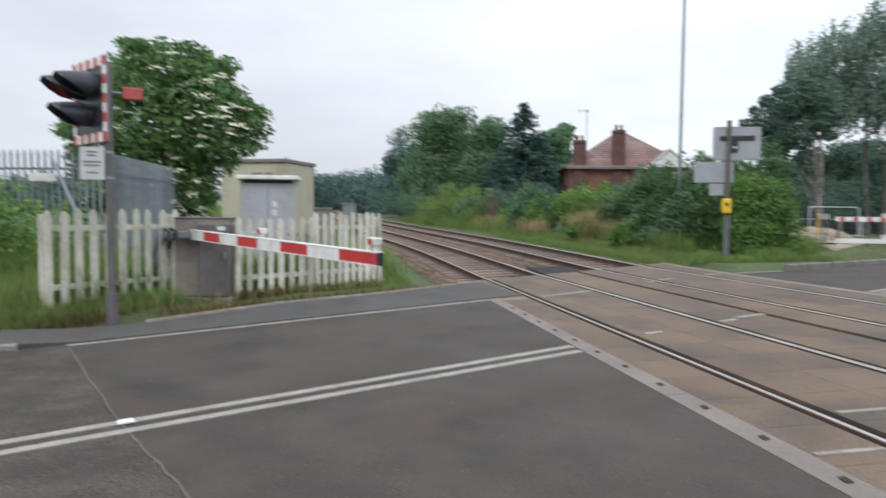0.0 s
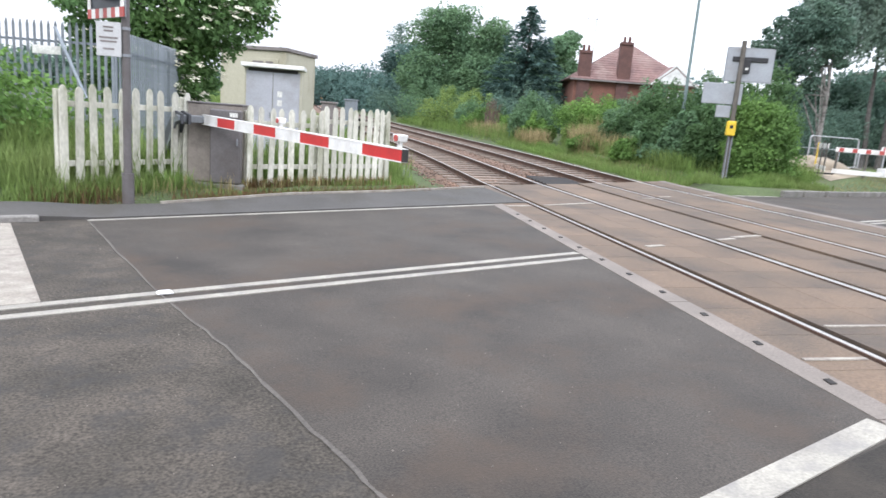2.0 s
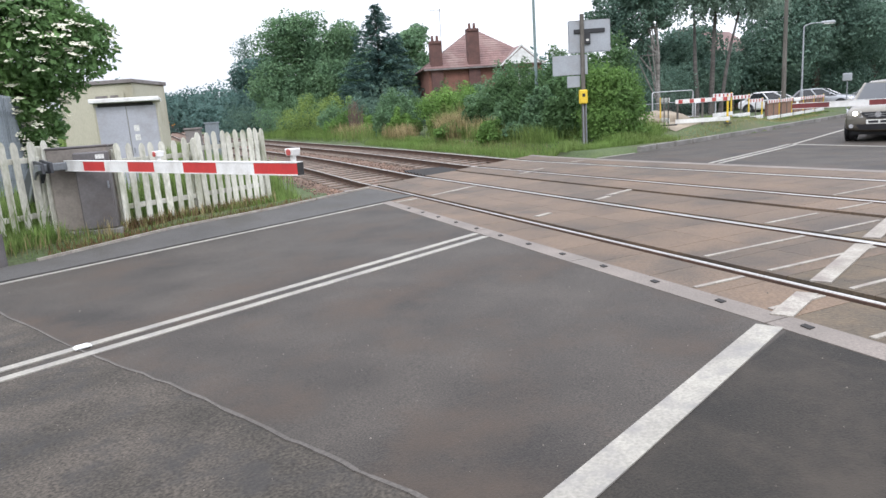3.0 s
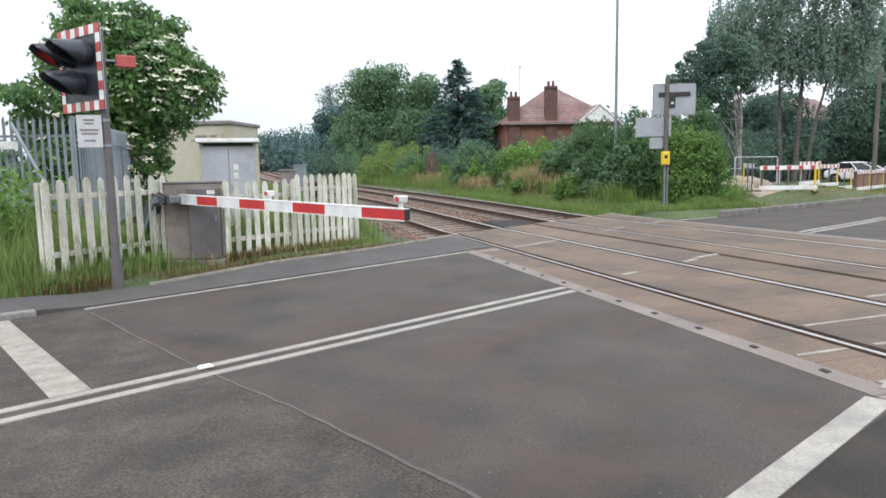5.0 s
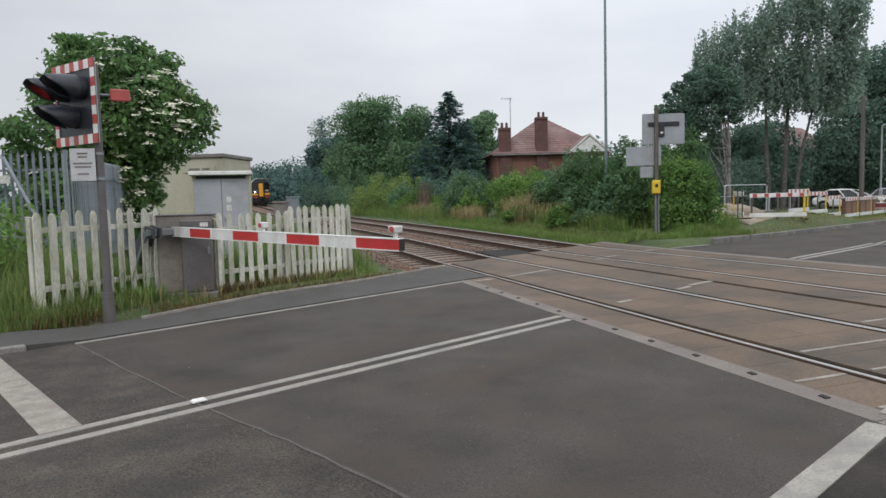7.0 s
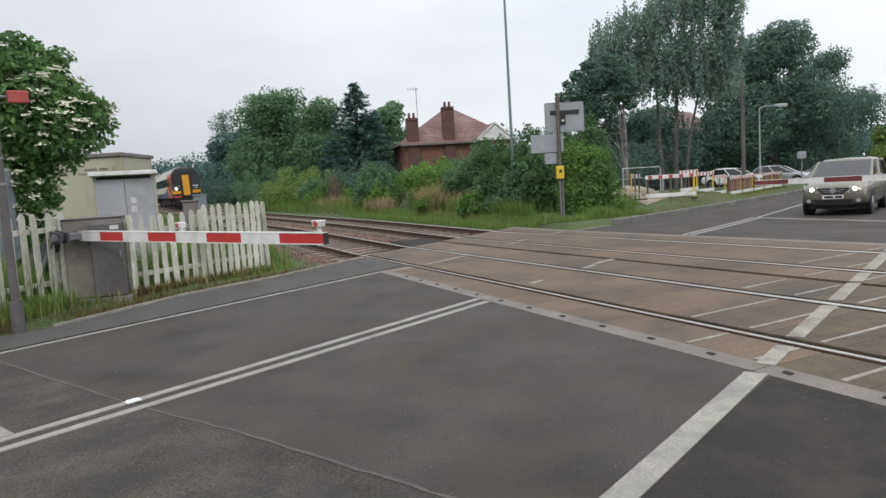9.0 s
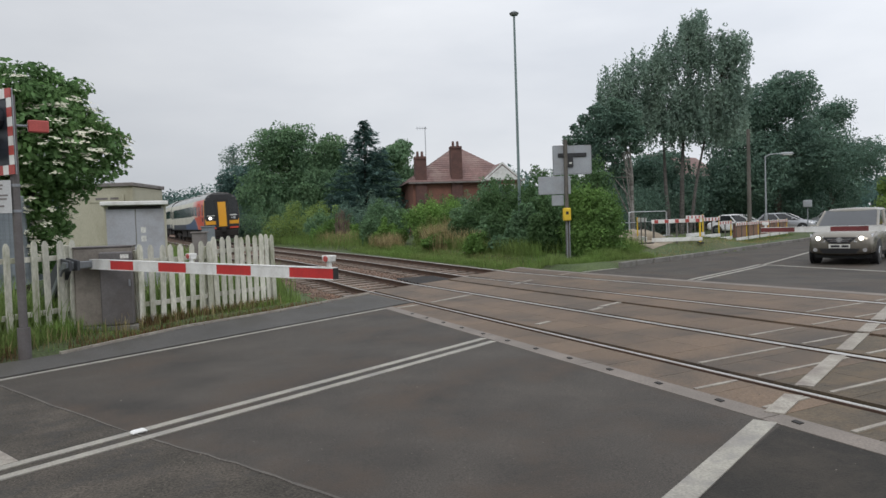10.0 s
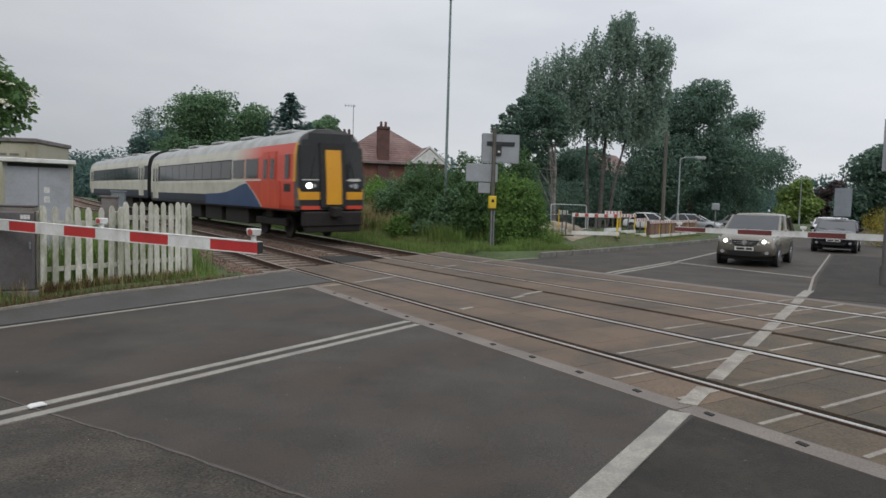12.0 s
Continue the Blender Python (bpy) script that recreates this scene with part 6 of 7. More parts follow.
# ---- far-side sign post with the backs of signs and a yellow telephone box ----
def sign_post():
    x, y = 7.85, 13.86
    t = thing("crossing_sign_post", Matrix.Translation((x, y, gz(x, y) - 0.15)) @ Euler((0, 0, radians(-22))).to_matrix().to_4x4(), "wooden post carrying the grey backs of crossing signs", "sign post")
    bm = bm_new()
    add_box(bm, 0.09, 0, 2.2, 0.12, 0.12, 4.4, bevel=0.012)
    part("post", bm, "wood_pole", t)
    bm = bm_new()
    add_box(bm, 0.33, 0.085, 3.72, 1.34, 0.03, 1.0, bevel=0.03)
    b = part("signal_backboard", bm, "sign_back", t, "grey back of a signal board")
    bm = bm_new()
    add_box(bm, 0.33, 0.045, 3.88, 0.98, 0.05, 0.13, bevel=0.01)
    add_box(bm, 0.25, 0.03, 3.68, 0.2, 0.08, 0.4, bevel=0.01)
    part("bracket", bm, "black", b)
    bm = bm_new()
    add_box(bm, 0.26, -0.014, 3.6, 0.09, 0.01, 0.06)
    part("label_plate", bm, "plate", b)
    bm = bm_new()
    add_box(bm, -0.30, 0.08, 2.86, 1.12, 0.025, 0.62, bevel=0.015)
    part("sign_panel", bm, "sign_back", t, "plain grey back of a rectangular sign")
    bm = bm_new()
    add_box(bm, -0.2, 0.08, 2.34, 0.42, 0.025, 0.36, bevel=0.012)
    part("small_panel", bm, "sign_back", t, "small grey sign back")
    bm = bm_new()
    add_box(bm, 0.06, -0.12, 1.85, 0.26, 0.18, 0.44, bevel=0.03)
    p = part("telephone_box", bm, "yellow", t, "yellow telephone box")
    bm = bm_new()
    add_box(bm, 0.06, -0.215, 1.9, 0.09, 0.01, 0.1)
    part("dial", bm, "black", p)
    for k in (-0.02, 0.07):
        bm = bm_new()
        add_tube(bm, (0.08 + k, -0.08, 0.0), (0.08 + k, -0.08, 1.8), 0.022, 0.022, 8)
        part("cable_duct", bm, "steel", t)


sign_post()


def lamp_post(x, y, h, label, head=True, material="lamp_green", arm=0.0, yaw=0.0, r=0.07):
    t = thing("street_lamp", Matrix.Translation((x, y, land(x, y) - 0.05)) @ Euler((0, 0, yaw)).to_matrix().to_4x4(), label, "street lamp", "street lamps")
    bm = bm_new()
    add_tube(bm, (0, 0, -0.2), (0, 0, 1.3), r * 1.7, r * 1.7, 12)
    add_tube(bm, (0, 0, 1.3), (0, 0, 1.42), r * 1.7, r * 1.05, 12)
    add_tube(bm, (0, 0, 1.42), (0, 0, h), r, r * 0.68, 12)
    part("column", bm, material, t)
    if arm:
        bm = bm_new()
        add_tube(bm, (0, 0, h), (arm * 0.3, 0, h + 0.13), r * 0.6, r * 0.55, 8)
        add_tube(bm, (arm * 0.3, 0, h + 0.13), (arm, 0, h + 0.16), r * 0.55, r * 0.5, 8)
        part("bracket_arm", bm, material, t)
        bm = bm_new()
        add_box(bm, arm + 0.3, 0, h + 0.15, 0.8, 0.26, 0.15, bevel=0.04, taper=(0.85, 0.7))
        lt = part("lantern", bm, "sign_back", t)
        bm = bm_new()
        add_box(bm, arm + 0.34, 0, h + 0.06, 0.55, 0.2, 0.05, bevel=0.015)
        part("diffuser", bm, "white", lt)
    elif head:
        bm = bm_new()
        add_tube(bm, (0, 0, h), (0, 0, h + 0.1), 0.18, 0.24, 14)
        add_tube(bm, (0, 0, h + 0.1), (0, 0, h + 0.2), 0.24, 0.10, 14)
        part("lantern", bm, "steel", t)


lamp_post(11.5, 23.4, 11.1, "tall slim pale green lamp column", r=0.075)
lamp_post(30.55, 25.5, 5.0, "grey street lamp with a bracket arm", arm=1.0, yaw=radians(-30), material="sign_back", r=0.055)
lamp_post(66, 46, 6.0, "distant grey street lamp with a bracket arm", arm=0.9, yaw=radians(-30), material="sign_back")
lamp_post(92, 56, 7.0, "distant grey street lamp with a bracket arm", arm=0.9, yaw=radians(-30), material="sign_back")


def wood_pole(x, y, h, label):
    t = thing("telegraph_pole", Matrix.Translation((x, y, land(x, y))), label, "pole")
    bm = bm_new()
    add_tube(bm, (0, 0, -0.3), (0, 0, h), 0.13, 0.10, 12)
    part("pole", bm, "wood_pole", t)


wood_pole(27.55, 24.05, 6.4, "plain weathered wooden pole beside the roadworks")


# ---- roadworks: chapter-8 barriers, mesh panels, spoil ----
def works_barrier(m, label, netted=False):
    b = thing("works_barrier", m, label, "barrier", "roadworks barriers")
    if netted:
        bm = bm_new()
        add_box(bm, 0, 0.03, 0.55, 1.94, 0.012, 0.56, bevel=0.003)
        part("netting", bm, "net_brown", b, "brown netting sheet")
    for z, hh in ((0.90, 0.15), (0.18, 0.15)):
        bm = bm_new()
        add_box(bm, 0, 0, z, 1.96, 0.03, hh, bevel=0.004)
        bd = part("board", bm, "white", b, "white reflective board")
        if z > 0.5:
            for k in range(5):
                bm = bm_new()
                add_box(bm, -0.8 + 0.4 * k, -0.017, z, 0.15, 0.006, hh - 0.02)
                part("red_block", bm, "red_reflect", bd)
    for s in (-0.9, 0.0, 0.9):
        bm = bm_new()
        add_box(bm, s, 0.02, 0.5, 0.07, 0.04, 1.0, bevel=0.008)
        part("upright", bm, "yellow" if s > 0 else "wood_pole", b)
    for s in (-0.9, 0.9):
        bm = bm_new()
        add_box(bm, s, 0, 0.02, 0.10, 0.55, 0.05, bevel=0.01)
        part("foot", bm, "dark", b)
    return b


def works():
    pts = [(12.4, 15.4, 60), (13.7, 14.9, -25), (15.4, 15.7, 26), (17.2, 16.6, 26), (19.0, 17.6, 28), (21.4, 18.9, 28), (23.3, 19.9, 28), (25.2, 20.9, 28), (27.1, 21.9, 28), (29.0, 22.9, 28)]
    first = netted = None
    for k, (x, y, a) in enumerate(pts):
        m = Matrix.Translation((x, y, land(x, y))) @ Euler((0, 0, radians(a))).to_matrix().to_4x4()
        if first is None:
            first = works_barrier(m, "red and white chequered roadworks barrier with yellow uprights")
        elif k < 5:
            copy_thing(first, m)
        elif netted is None:
            netted = works_barrier(m, "red and white chequered roadworks barrier with brown netting", True)
        else:
            copy_thing(netted, m)
    # mesh fence panels
    def heras(m):
        f = thing("mesh_fence_panel", m, "galvanised steel mesh fence panel around the roadworks", "fence panel", "mesh fence panels")
        bm = bm_new()
        for a, b in (((-1.7, 0, 0.1), (-1.7, 0, 1.9)), ((1.7, 0, 0.1), (1.7, 0, 1.9)), ((-1.6, 0, 2.0), (1.6, 0, 2.0)), ((-1.7, 0, 0.12), (1.7, 0, 0.12)), ((-1.7, 0, 1.9), (-1.6, 0, 2.0)), ((1.7, 0, 1.9), (1.6, 0, 2.0))):
            add_tube(bm, a, b, 0.032, 0.032, 6)
        part("frame", bm, "galvanised", f)
        bm = bm_new()
        for k in range(17):
            add_tube(bm, (-1.6 + 0.2 * k, 0, 0.12), (-1.6 + 0.2 * k, 0, 1.97), 0.002, 0.002, 3)
        for k in range(9):
            add_tube(bm, (-1.7, 0, 0.2 + 0.2 * k), (1.7, 0, 0.2 + 0.2 * k), 0.0025, 0.0025, 3)
        part("mesh", bm, "steel", f)
        for s in (-1.7, 1.7):
            bm = bm_new()
            add_box(bm, s, 0, 0.06, 0.22, 0.6, 0.12, bevel=0.02)
            part("foot", bm, "kerb", f)
        return f
    f = None
    for x, y, a in ((15.9, 19.18, 15), (18.6, 20.2, 27), (16.6, 20.9, 12)):
        m = Matrix.Translation((x, y, land(x, y))) @ Euler((0, 0, radians(a))).to_matrix().to_4x4()
        m = m @ Matrix.Diagonal((0.85, 1, (1.75 - land(x, y)) / 2.0, 1))
        f = heras(m) if f is None else (copy_thing(f, m) and f)
    # spoil heap and dug ground
    rnd = random.Random(6)
    bm = bm_new()
    bmesh.ops.create_uvsphere(bm, u_segments=28, v_segments=14, radius=1)
    for v in bm.verts:
        k = 1 + 0.25 * noise.noise(v.co * 2.0) + 0.1 * noise.noise(v.co * 6.0)
        v.co = Vector((v.co.x * 1.5 * k, v.co.y * 1.0 * k, v.co.z * 0.42 * k))
    solo("spoil_heap", bm, "sand", "heap of pale sandy spoil by the roadworks", "spoil", m=Matrix.Translation((13.2, 17.0, land(13.2, 17.0))), smooth=True)
    bm = bm_new()
    bmesh.ops.create_grid(bm, x_segments=20, y_segments=8, size=1)
    for v in bm.verts:
        x, y = 17.5 + v.co.x * 5.5, 18.6 + v.co.y * 1.6 + v.co.x * 2.7
        v.co = Vector((x, y, land(x, y) + 0.02 + 0.03 * noise.noise(Vector((x, y, 0)))))
    solo("dug_ground", bm, "sand", "bare sandy ground inside the roadworks", "ground", "structure", smooth=True)


works()

# grass verge between kerb and works is part of the ground; a low red brick wall stands behind
def garden_wall():
    w = thing("garden_wall", Matrix.Translation((33, 27.4, 0)) @ Euler((0, 0, radians(28))).to_matrix().to_4x4(), "low dark brick garden wall beside the road", "wall")
    bm = bm_new()
    add_box(bm, 0, 0, 0.42, 16, 0.22, 0.95)
    part("wall", bm, "brick_dark", w)
    bm = bm_new()
    add_box(bm, 0, 0, 0.93, 16.1, 0.3, 0.08, bevel=0.01)
    part("coping", bm, "kerb", w)


garden_wall()


def far_house():
    h = thing("house", Matrix.Translation((47, 52, 0)) @ Euler((0, 0, radians(20))).to_matrix().to_4x4(), "pale rendered house half hidden behind trees", "house")
    bm = bm_new()
    add_box(bm, 0, 0, 2.6, 10, 7, 5.2)
    part("wall", bm, "brick_dark", h)
    bm = bm_new()
    add_prism(bm, [(-5.3, -3.9, 5.0), (-5.3, 3.9, 5.0), (-5.3, 0, 8.0)], (10.6, 0, 0))
    part("roof", bm, "roof_tile", h)
    for x in (-3, 0, 3):
        for z in (1.5, 4.0):
            bm = bm_new()
            add_box(bm, x, -3.53, z, 1.3, 0.08, 1.1)
            w = part("window", bm, "white", h)
            bm = bm_new()
            add_box(bm, x, -3.58, z, 1.1, 0.03, 0.9)
            part("pane", bm, "glass_dark", w)


far_house()


# ---- far barrier and signal ----
barrier((12.9, 1.4), (10.1, 7.7), 1.06, 1.06, "red and white barrier boom lowered across the far lane", cabinet=True, red="red_dim_back")
machine_cabinet(Matrix.Translation((13.0, 1.1, 0.0)) @ Euler((0, 0, radians(150))).to_matrix().to_4x4(), "grey steel barrier machine cabinet on the far side")
traffic_signal((11.28, 2.7, 0.1), radians(115), "far crossing traffic light seen from behind", lit=False)


def small_sign(x, y, h, label, kind):
    t = thing("road_sign", Matrix.Translation((x, y, land(x, y))) @ Euler((0, 0, radians(-60))).to_matrix().to_4x4(), label, "sign", "road signs")
    bm = bm_new()
    add_tube(bm, (0, 0, -0.1), (0, 0, h), 0.035, 0.035, 8)
    part("post", bm, "steel", t)
    bm = bm_new()
    if kind == "tall":
        add_box(bm, 0, -0.06, h - 0.72, 0.78, 0.03, 1.45, bevel=0.02)
        part("panel", bm, "palisade", t)
    elif kind == "box":
        add_box(bm, 0, -0.06, h - 0.22, 0.5, 0.16, 0.46, bevel=0.04)
        part("panel", bm, "sign_back", t)
    else:
        add_prism(bm, [(-0.38, -0.05, h - 0.66), (0.38, -0.05, h - 0.66), (0, -0.05, h)], (0, 0.012, 0))
        p = part("panel", bm, "red_reflect", t)
        bm = bm_new()
        add_prism(bm, [(-0.27, -0.056, h - 0.6), (0.27, -0.056, h - 0.6), (0, -0.056, h - 0.13)], (0, 0.005, 0))
        part("face", bm, "white", p)


small_sign(32.85, 24.35, 2.1, "grey box sign on a short post at the roadside", "box")
small_sign(29.7, 14.2, 3.1, "tall plain pale green sign back beside the road", "tall")
small_sign(40.0, 26.5, 1.25, "white and red triangular warning sign at the roadside", "tri")


# ---- vehicles ----
def car(m, label, body, L=4.1, W=1.7, H=1.5, hood=0.95, hood_h=0.98, belt=1.0, lights=True, name="car", wind=0.95, boot=0.25, tail=False):
    """Nose towards -y, wheels on z = 0. The outline is lofted from cross sections along the car."""
    c = thing(name, m, label, "car", "cars on the road")
    g = 0.26                                   # ground clearance
    ys = [-L / 2, -L / 2 + 0.06, -L / 2 + 0.30, -L / 2 + hood, -L / 2 + hood + wind, -L / 2 + hood + wind + 0.5, L / 2 - 1.0, L / 2 - boot, L / 2 - 0.04, L / 2]
    low = [g + 0.12, g, g - 0.04, g - 0.06, g - 0.06, g - 0.06, g - 0.06, g - 0.04, g + 0.04, g + 0.14]
    deck = [hood_h - 0.26, hood_h - 0.16, hood_h - 0.07, hood_h + 0.03, belt, belt, belt, belt, belt - 0.05, belt - 0.18]
    half = [W / 2 - 0.17, W / 2 - 0.09, W / 2 - 0.02, W / 2, W / 2, W / 2, W / 2, W / 2 - 0.02, W / 2 - 0.07, W / 2 - 0.16]
    bm = bm_new()
    rings = []
    for y, lo, dk, hw in zip(ys, low, deck, half):
        pr = [(-hw + 0.07, lo), (-hw, lo + 0.16), (-hw, (lo + dk) / 2 + 0.04), (-hw + 0.025, dk - 0.10), (-hw + 0.10, dk), (0, dk + 0.035)]
        pr = pr + [(-x, z) for x, z in pr[:-1]][::-1]
        rings.append([bm.verts.new((x, y, z)) for x, z in pr])
    n = len(rings[0])
    for r0, r1 in zip(rings, rings[1:]):
        for k in range(n):
            bm.faces.new((r0[k], r0[(k + 1) % n], r1[(k + 1) % n], r1[k]))
    bm.faces.new(rings[0])
    bm.faces.new(rings[-1][::-1])
    bd = part("body", bm, body, c, smooth=True)
    sub = bd.modifiers.new("rounding", 'SUBSURF')
    sub.levels = sub.render_levels = 2
    # cabin: glass with pillars and a roof
    y0, y1, y2, y3 = ys[3] - 0.05, ys[4] - 0.06, L / 2 - boot - 0.35, L / 2 - boot + 0.12
    tw, bw = W / 2 - 0.18, W / 2 - 0.06
    bm = bm_new()
    lo = [(-bw, y0 + 0.1), (bw, y0 + 0.1), (bw, y3), (-bw, y3)]
    hi = [(-tw, y1), (tw, y1), (tw, y2), (-tw, y2)]
    a = [bm.verts.new((x, y, belt - 0.03)) for x, y in lo]
    b = [bm.verts.new((x, y, H - 0.07)) for x, y in hi]
    for k in range(4):
        bm.faces.new((a[k], a[(k + 1) % 4], b[(k + 1) % 4], b[k]))
    bm.faces.new(b)
    part("window_glass", bm, "glass_dark", c, "dark tinted glass")
    bm = bm_new()
    rr = []
    for y, z, w in ((y1 - 0.04, H - 0.085, tw + 0.02), (y1 + 0.25, H - 0.015, tw + 0.01), ((y1 + y2) / 2, H, tw + 0.01), (y2 - 0.1, H - 0.02, tw + 0.01), (y2 + 0.06, H - 0.075, tw + 0.02)):
        rr.append([bm.verts.new((x, y, zz)) for x, zz in ((-w, z - 0.075), (-w + 0.09, z - 0.01), (0, z + 0.01), (w - 0.09, z - 0.01), (w, z - 0.075))])
    for r0, r1 in zip(rr, rr[1:]):
        for k in range(4):
            bm.faces.new((r0[k], r0[k + 1], r1[k + 1], r1[k]))
    bm.faces.new(rr[0])
    bm.faces.new(rr[-1][::-1])
    part("roof", bm, body, c, smooth=True)
    for s in (-1, 1):
        for (ya, yb, r) in ((y0 + 0.06, y1, 0.045), ((y0 + y3) / 2 - 0.15, (y1 + y2) / 2, 0.05), (y3 - 0.02, y2, 0.08)):
            bm = bm_new()
            add_tube(bm, (s * (bw + 0.004), ya, belt - 0.05), (s * (tw + 0.012), yb, H - 0.09), r, r * 0.8, 6)
            part("pillar", bm, body, c)
        bm = bm_new()
        add_box(bm, s * (W / 2 + 0.07), y0 + 0.42, belt + 0.06, 0.17, 0.11, 0.14, bevel=0.03)
        part("mirror", bm, body, c)
        for wy in (-L / 2 + 0.78, L / 2 - 0.76):
            bm = bm_new()
            add_tube(bm, (s * (W / 2 - 0.22), wy, 0.31), (s * (W / 2 - 0.005), wy, 0.31), 0.31, 0.31, 22)
            w = part("wheel", bm, "rubber", c)
            bm = bm_new()
            add_tube(bm, (s * (W / 2 - 0.01), wy, 0.31), (s * (W / 2 + 0.012), wy, 0.31), 0.20, 0.17, 16)
            part("rim", bm, "chrome", w)
            bm = bm_new()
            add_tube(bm, (s * (W / 2 - 0.06), wy, 0.33), (s * (W / 2 + 0.002), wy, 0.33), 0.37, 0.37, 22)
            part("wheel_arch", bm, "black", c)
        bm = bm_new()
        yl = -L / 2 if not tail else L / 2
        sy = 1 if not tail else -1
        add_prism(bm, [(s * (W / 2 - 0.50), yl + sy * 0.02, hood_h - 0.36), (s * (W / 2 - 0.13), yl + sy * 0.10, hood_h - 0.34), (s * (W / 2 - 0.06), yl + sy * 0.30, hood_h - 0.13), (s * (W / 2 - 0.45), yl + sy * 0.06, hood_h - 0.20)], (0, -sy * 0.03, 0.01))
        hl = part("headlight" if not tail else "tail_light", bm, "headlamp" if not tail else "tail_lit", c)
        if lights:
            bm = bm_new()
            add_tube(bm, (s * (W / 2 - 0.32), yl - sy * 0.02, hood_h - 0.25), (s * (W / 2 - 0.32), yl + sy * 0.05, hood_h - 0.25), 0.052, 0.052, 14)
            part("bulb", bm, "head_lit", hl, "lit headlight")
    # nose: grille, bumper intake, plate
    bm = bm_new()
    add_prism(bm, [(-0.42, -L / 2 - 0.012, hood_h - 0.22), (0.42, -L / 2 - 0.012, hood_h - 0.22), (0.24, -L / 2 - 0.012, hood_h - 0.39), (-0.24, -L / 2 - 0.012, hood_h - 0.39)], (0, 0.05, 0))
    gr = part("grille", bm, "black", c)
    for z in (-0.275, -0.325):
        bm = bm_new()
        add_box(bm, 0, -L / 2 - 0.018, hood_h + z, 0.60 + (z + 0.275) * 3, 0.012, 0.016)
        part("grille_bar", bm, "chrome", gr)
    bm = bm_new()
    add_tube(bm, (0, -L / 2 - 0.03, hood_h - 0.29), (0, -L / 2 + 0.0, hood_h - 0.29), 0.075, 0.075, 14)
    part("badge", bm, "chrome", gr, "round chrome badge")
    bm = bm_new()
    add_prism(bm, [(-0.50, -L / 2 + 0.0, 0.455), (0.50, -L / 2 + 0.0, 0.455), (0.40, -L / 2 + 0.02, 0.32), (-0.40, -L / 2 + 0.02, 0.32)], (0, 0.10, 0))
    part("bumper_intake", bm, "black", c)
    for s in (-1, 1):
        bm = bm_new()
        add_tube(bm, (s * (W / 2 - 0.24), -L / 2 + 0.02, 0.42), (s * (W / 2 - 0.24), -L / 2 + 0.12, 0.42), 0.055, 0.055, 12)
        part("fog_lamp", bm, "headlamp", c)
        bm = bm_new()
        add_tube(bm, (s * 0.35, y0 + 0.02, belt + 0.03), (s * 0.35 - 0.38, y0 + 0.10, belt + 0.09), 0.012, 0.010, 5)
        part("wiper", bm, "black", c)
    bm = bm_new()
    add_box(bm, 0, -L / 2 - 0.012, 0.52, 0.52, 0.015, 0.11, bevel=0.003)
    pl = part("number_plate", bm, "plate", c)
    bm = bm_new()
    add_box(bm, -0.1, -L / 2 - 0.021, 0.52, 0.22, 0.003, 0.06)
    add_box(bm, 0.14, -L / 2 - 0.021, 0.52, 0.17, 0.003, 0.06)
    part("plate_bars", bm, "black", pl)
    bm = bm_new()
    add_box(bm, 0, 0, g - 0.02, W - 0.3, L - 0.9, 0.14)
    part("underbody", bm, "black", c)
    return c


def at_road(x, y, heading):
    """heading: degrees by which the car's nose is turned from -y."""
    return Matrix.Translation((x, y, gz(x, y) + 0.005)) @ Euler((0, 0, radians(heading))).to_matrix().to_4x4()


car(at_road(14.25, 8.05, -64), "gold-beige compact people carrier waiting with headlights on", "car_gold", 4.08, 1.69, 1.58, 0.78, 0.99, 0.98, True, wind=1.0)
car(at_road(25.2, 11.8, -64), "black hatchback waiting in the queue", "car_black", 3.9, 1.72, 1.42, 0.95, 0.95, 0.95, False)
car(at_road(45, 24, -64), "white hatchback driving along the far road", "car_white", 4.1, 1.72, 1.48, 0.95, 0.95, 0.97, False)
car(at_road(30.2, 18.8, 116), "dark car heading away along the road", "car_black", 4.1, 1.74, 1.5, 0.95, 0.95, 0.97, False, tail=False)
for x, y, hd, col, lb in ((37.5, 30.0, 28, "car_silver", "silver saloon parked behind the roadworks"), (34.0, 30.8, 28, "car_white", "white hatchback parked behind the roadworks"), (49, 34, 28, "car_silver", "silver saloon parked along the verge"), (72, 38.5, -64, "car_white", "white van-like car far down the road")):
    car(at_road(x, y, hd), lb, col, 4.3, 1.74, 1.45, 1.05, 0.92, 0.95, False, boot=0.6)


# ---- two-car diesel train ----
TRAIN_X = 4.0


